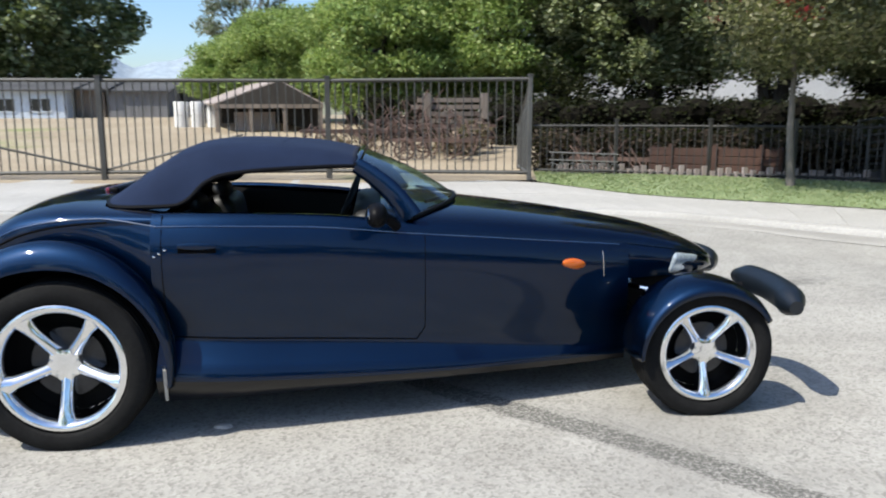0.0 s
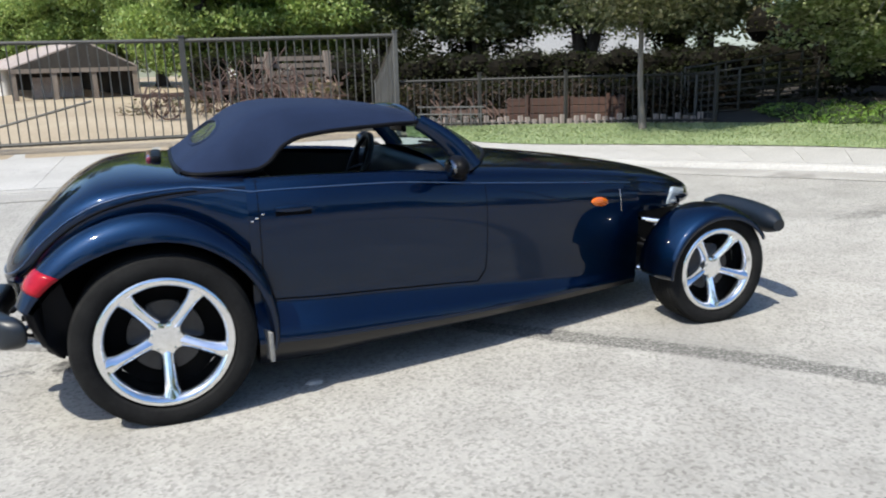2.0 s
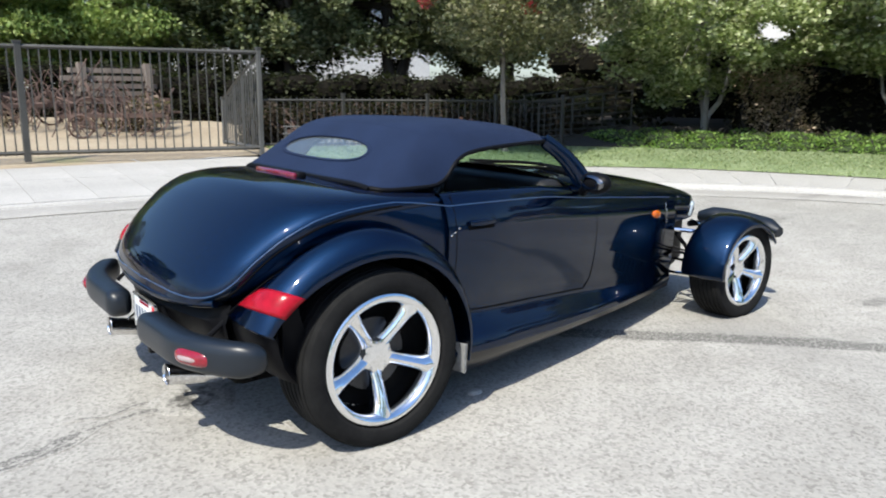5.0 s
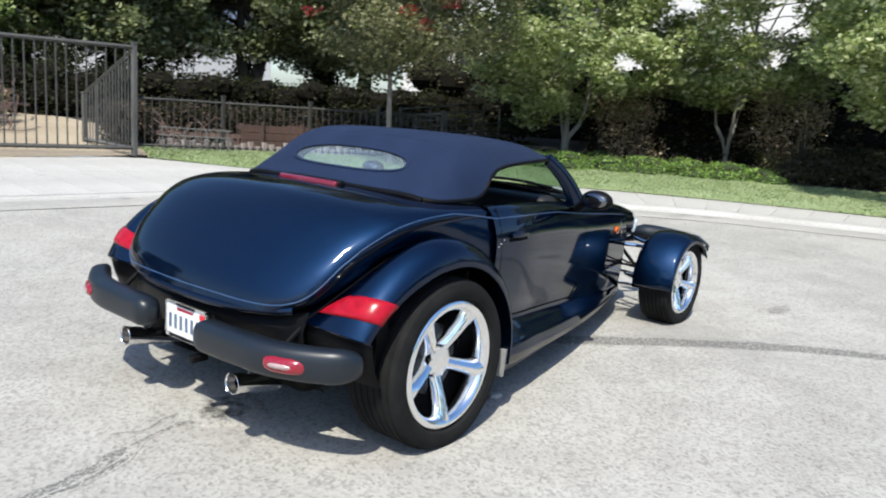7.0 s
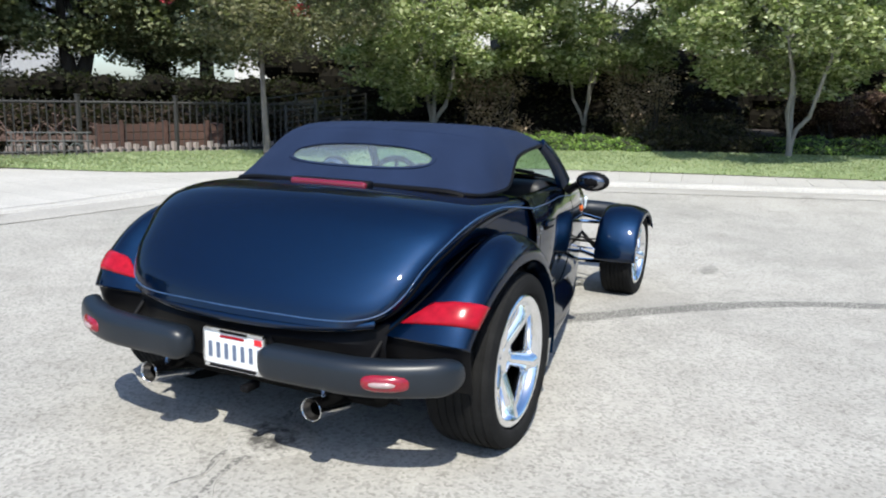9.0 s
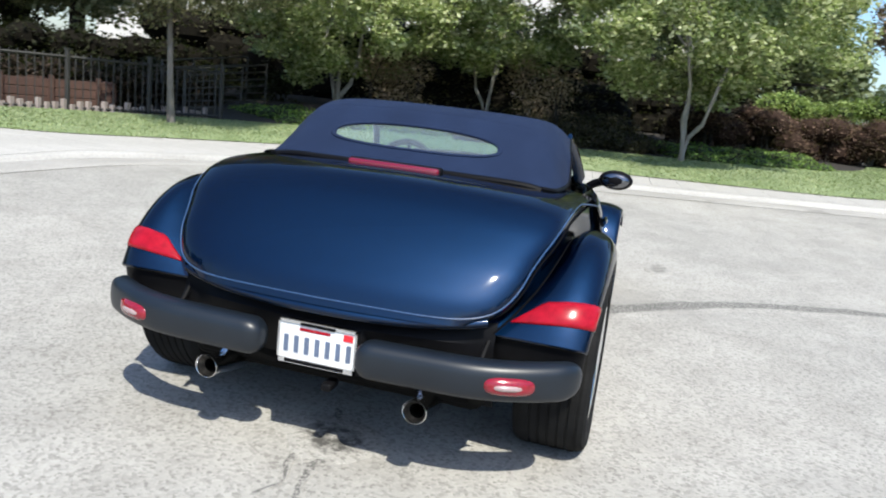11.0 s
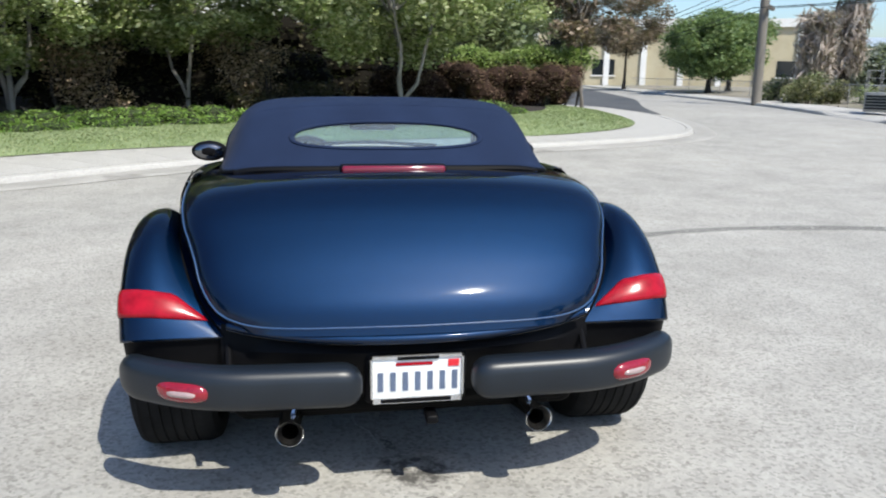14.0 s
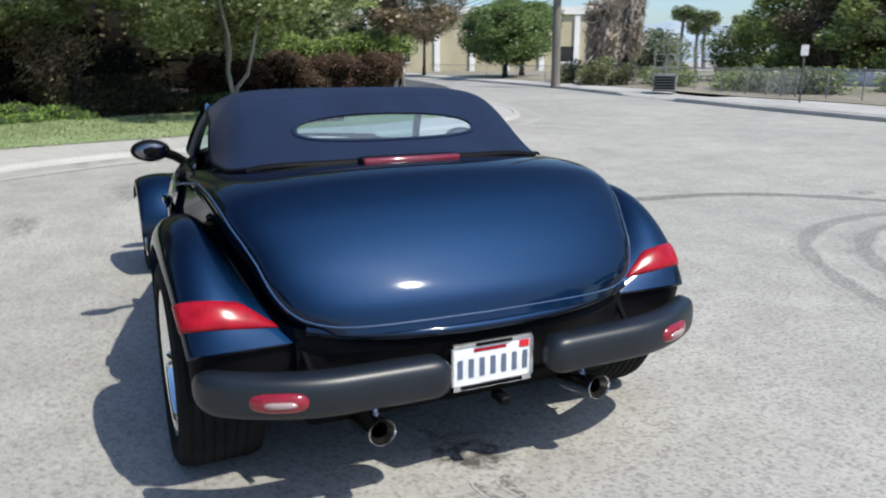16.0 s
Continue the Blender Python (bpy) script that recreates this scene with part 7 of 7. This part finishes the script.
for k, (x, y, h) in enumerate(((77, -73.5, 6.4), (80, -75, 5.4), (79, -71.5, 7.0), (85, -88, 6.6))):
    fan_palm(x, y, h, 140 + k)
for k, (x, y, h, r, mat, low_) in enumerate(((34.5, -19.8, 3.7, 2.0, LEAF_MAPLE, 1.3), (37.5, -22.6, 4.3, 1.9, LEAF_MAPLE, 1.4), (44.5, -19.4, 6.6, 2.5, LEAF_BROWN, 2.4), (50, -16.2, 6.5, 2.6, LEAF_DARK, 1.5), (55, -18, 6.5, 2.6, LEAF_DARK, 1.6),
                                          (20.3, -26.0, 4.4, 2.6, LEAF_BRIGHT, 0.7), (18.2, -25.5, 4.2, 2.3, LEAF_BROWN, 1.1), (15.0, -25.0, 4.8, 2.8, LEAF_BRIGHT, 0.7), (28.5, -32.0, 2.6, 2.4, LEAF_DARK, 0.5), (30, -26, 2.2, 1.8, LEAF_GREY, 0.4), (11.5, -27.0, 5.6, 3.2, LEAF_DARK, 0.7),
                                          (7.0, -26, 5.5, 3.0, LEAF_DARK, 0.7), (1.5, -24, 5.5, 3.0, LEAF_BRIGHT, 0.7), (-5, -23, 6, 3.2, LEAF_DARK, 0.7), (-12, -21, 6, 3.2, LEAF_DARK, 0.8), (-20, -17, 6, 3.4, LEAF_DARK, 0.8))):
    tree("roadside_tree", {LEAF_BRIGHT: "round green roadside tree across the street", LEAF_BROWN: "tree with rusty brown foliage across the street", LEAF_DARK: "dense dark green tree across the street", LEAF_MAPLE: "rounded mid green tree beside the far pavement", LEAF_GREY: "low grey-green tree across the street"}[mat], (x, y), h, 0.12 if mat is LEAF_BROWN else 0.17, low_, r, mat, DARK_BARK, 0.14 if mat is LEAF_BROWN else 0.16, 56, 400, 160 + k, clump_r=0.75, group="trees across the street")
for k, (s, d) in enumerate(((0.645, 3.4), (0.66, 3.2), (0.70, 3.4), (0.60, 3.6), (0.56, 3.8), (0.585, 6.5), (0.63, 6.5), (0.54, 6.0), (0.68, 3.0), (0.69, 3.8), (0.735, 3.1), (0.75, 3.6), (0.675, 5.0), (0.715, 4.6), (0.77, 3.3), (0.615, 3.2))):
    x, y = on_verge(s, d)
    bush("roadside_shrub", "scruffy grey-green shrub by the wire fence", [(x, y, ground_z(x, y) + 0.45), (x + 0.5, y - 0.2, ground_z(x, y) + 0.35)], (0.6, 0.5, 0.42), LEAF_GREY if k % 2 else LEAF_BRIGHT, 0.12, 260, 190 + k)
for k, (x, y, h) in enumerate(((21.6, -16.1, 0.75), (22.6, -17.0, 0.95), (20.6, -16.6, 0.6), (24.4, -16.9, 0.8), (18.4, -17.0, 0.6))):
    z = ground_z(x, y)
    bush("roadside_shrub", "dark olive shrub by the utility pole", [(x, y, z + h * 0.5), (x + 0.4, y - 0.3, z + h * 0.6), (x - 0.3, y - 0.3, z + h * 0.9)], (0.5, 0.5, 0.4), LEAF_DARK if k % 2 else LEAF_OLIVE, 0.11, 420, 215 + k)
depot = thing("cream_building", "long cream stucco building at the end of the street", "building", at=(0, 0, 0))
dg = [(68, -23), (60, -43)]
a, b = np.array(dg[0], float), np.array(dg[1], float)
turn_ = math.atan2(b[1] - a[1], b[0] - a[0])
cx, cy = (a + b) / 2
part("wall", Geo().box((cx - 14, cy, 0.3), (cx + 14, cy + 12, 5.7), turn=turn_, about=(cx, cy)), CREAM_WALL, depot, smooth=False)
part("roof", Geo().box((cx - 14.3, cy - 0.3, 5.7), (cx + 14.3, cy + 12.3, 6.4), turn=turn_, about=(cx, cy)), WHITE_WALL, depot, smooth=False)
for k in range(9):
    part("pilaster", Geo().box((cx - 13.6 + 3.3 * k, cy - 0.22, 0.3), (cx - 13.1 + 3.3 * k, cy - 0.004, 5.68), turn=turn_, about=(cx, cy)), WHITE_WALL, depot, smooth=False)
for k in (1, 5):
    w = part("window", Geo().box((cx - 12 + 4 * k, cy - 0.05, 1.4), (cx - 10 + 4 * k, cy - 0.01, 2.8), turn=turn_, about=(cx, cy)), WINDOW_DARK, depot, smooth=False)
    part("window_sill", Geo().box((cx - 12.1 + 4 * k, cy - 0.12, 1.28), (cx - 9.9 + 4 * k, cy - 0.01, 1.40), turn=turn_, about=(cx, cy)), WHITE_WALL, w, smooth=False)

# ---- distance ----
def hills(name, centre_deg, span, dist, height, mat, seed, label):
    rows = []
    for a in np.linspace(centre_deg - span / 2, centre_deg + span / 2, 90):
        w = radians(a)
        env = min(1, 4 * min((a - centre_deg + span / 2) / span, (centre_deg + span / 2 - a) / span) + 0.1)
        h = height * env * (0.65 + 0.45 * noise.noise((a * 0.09, seed, 0)) + 0.18 * noise.noise((a * 0.4, seed, 3)))
        rows.append([(math.cos(w) * d, math.sin(w) * d, z) for d, z in ((dist * 0.8, -1), (dist * 0.93, h * 0.55), (dist, h), (dist * 1.2, 0))])
    single(name, Geo().grid(rows), mat, label, "hills", kind="structure")


hills("backdrop_hills", 100, 60, 2400, 340, HILL, 1, "pale hazy blue hills on the horizon")
hills("backdrop_hills", -45, 60, 2600, 170, HILL, 2, "pale hazy blue hills on the horizon")
hills("scrub_hill", 100, 50, 420, 23, HILL_NEAR, 3, "dry scrubby hillside beyond the yard")

# ---- pavement slabs ----
for i in range(0, N_SLAB - 1, 2):
    k0, k1, l0, l1 = K[i], K[min(i + 2, N_SLAB - 1)], L[i], L[min(i + 2, N_SLAB - 1)]
    if not (-9 < k0[0] < 24):
        continue
    across_n = 2 if np.linalg.norm(l0 - k0) > 2.2 else 1
    for c in range(across_n):
        q = []
        for (kk, ll, e) in ((k0, l0, 0), (k1, l1, 0), (k1, l1, 1), (k0, l0, 1)):
            d = np.linalg.norm(ll - kk)
            t0, t1 = (0.165 + 0.0) / d, 1.0
            t = t0 + (t1 - t0) * (c + e) / across_n
            q.append(kk + (ll - kk) * t)
        mid = sum(q) / 4
        top, bot = [], []
        for p in q:
            v = mid - p
            p = p + v / np.linalg.norm(v) * 0.006
            h = kerb_height(p[0])
            top.append((p[0] - mid[0], p[1] - mid[1], ground_z(*p) + h))
            bot.append((p[0] - mid[0], p[1] - mid[1], ground_z(*p) + h - 0.06))
        g = Geo().add(top + bot, [(0, 1, 2, 3), (0, 4, 5, 1), (1, 5, 6, 2), (2, 6, 7, 3), (3, 7, 4, 0)])
        slab = part("slab", g, CONCRETE, pavement, smooth=False)
        slab.location = (mid[0], mid[1], 0)
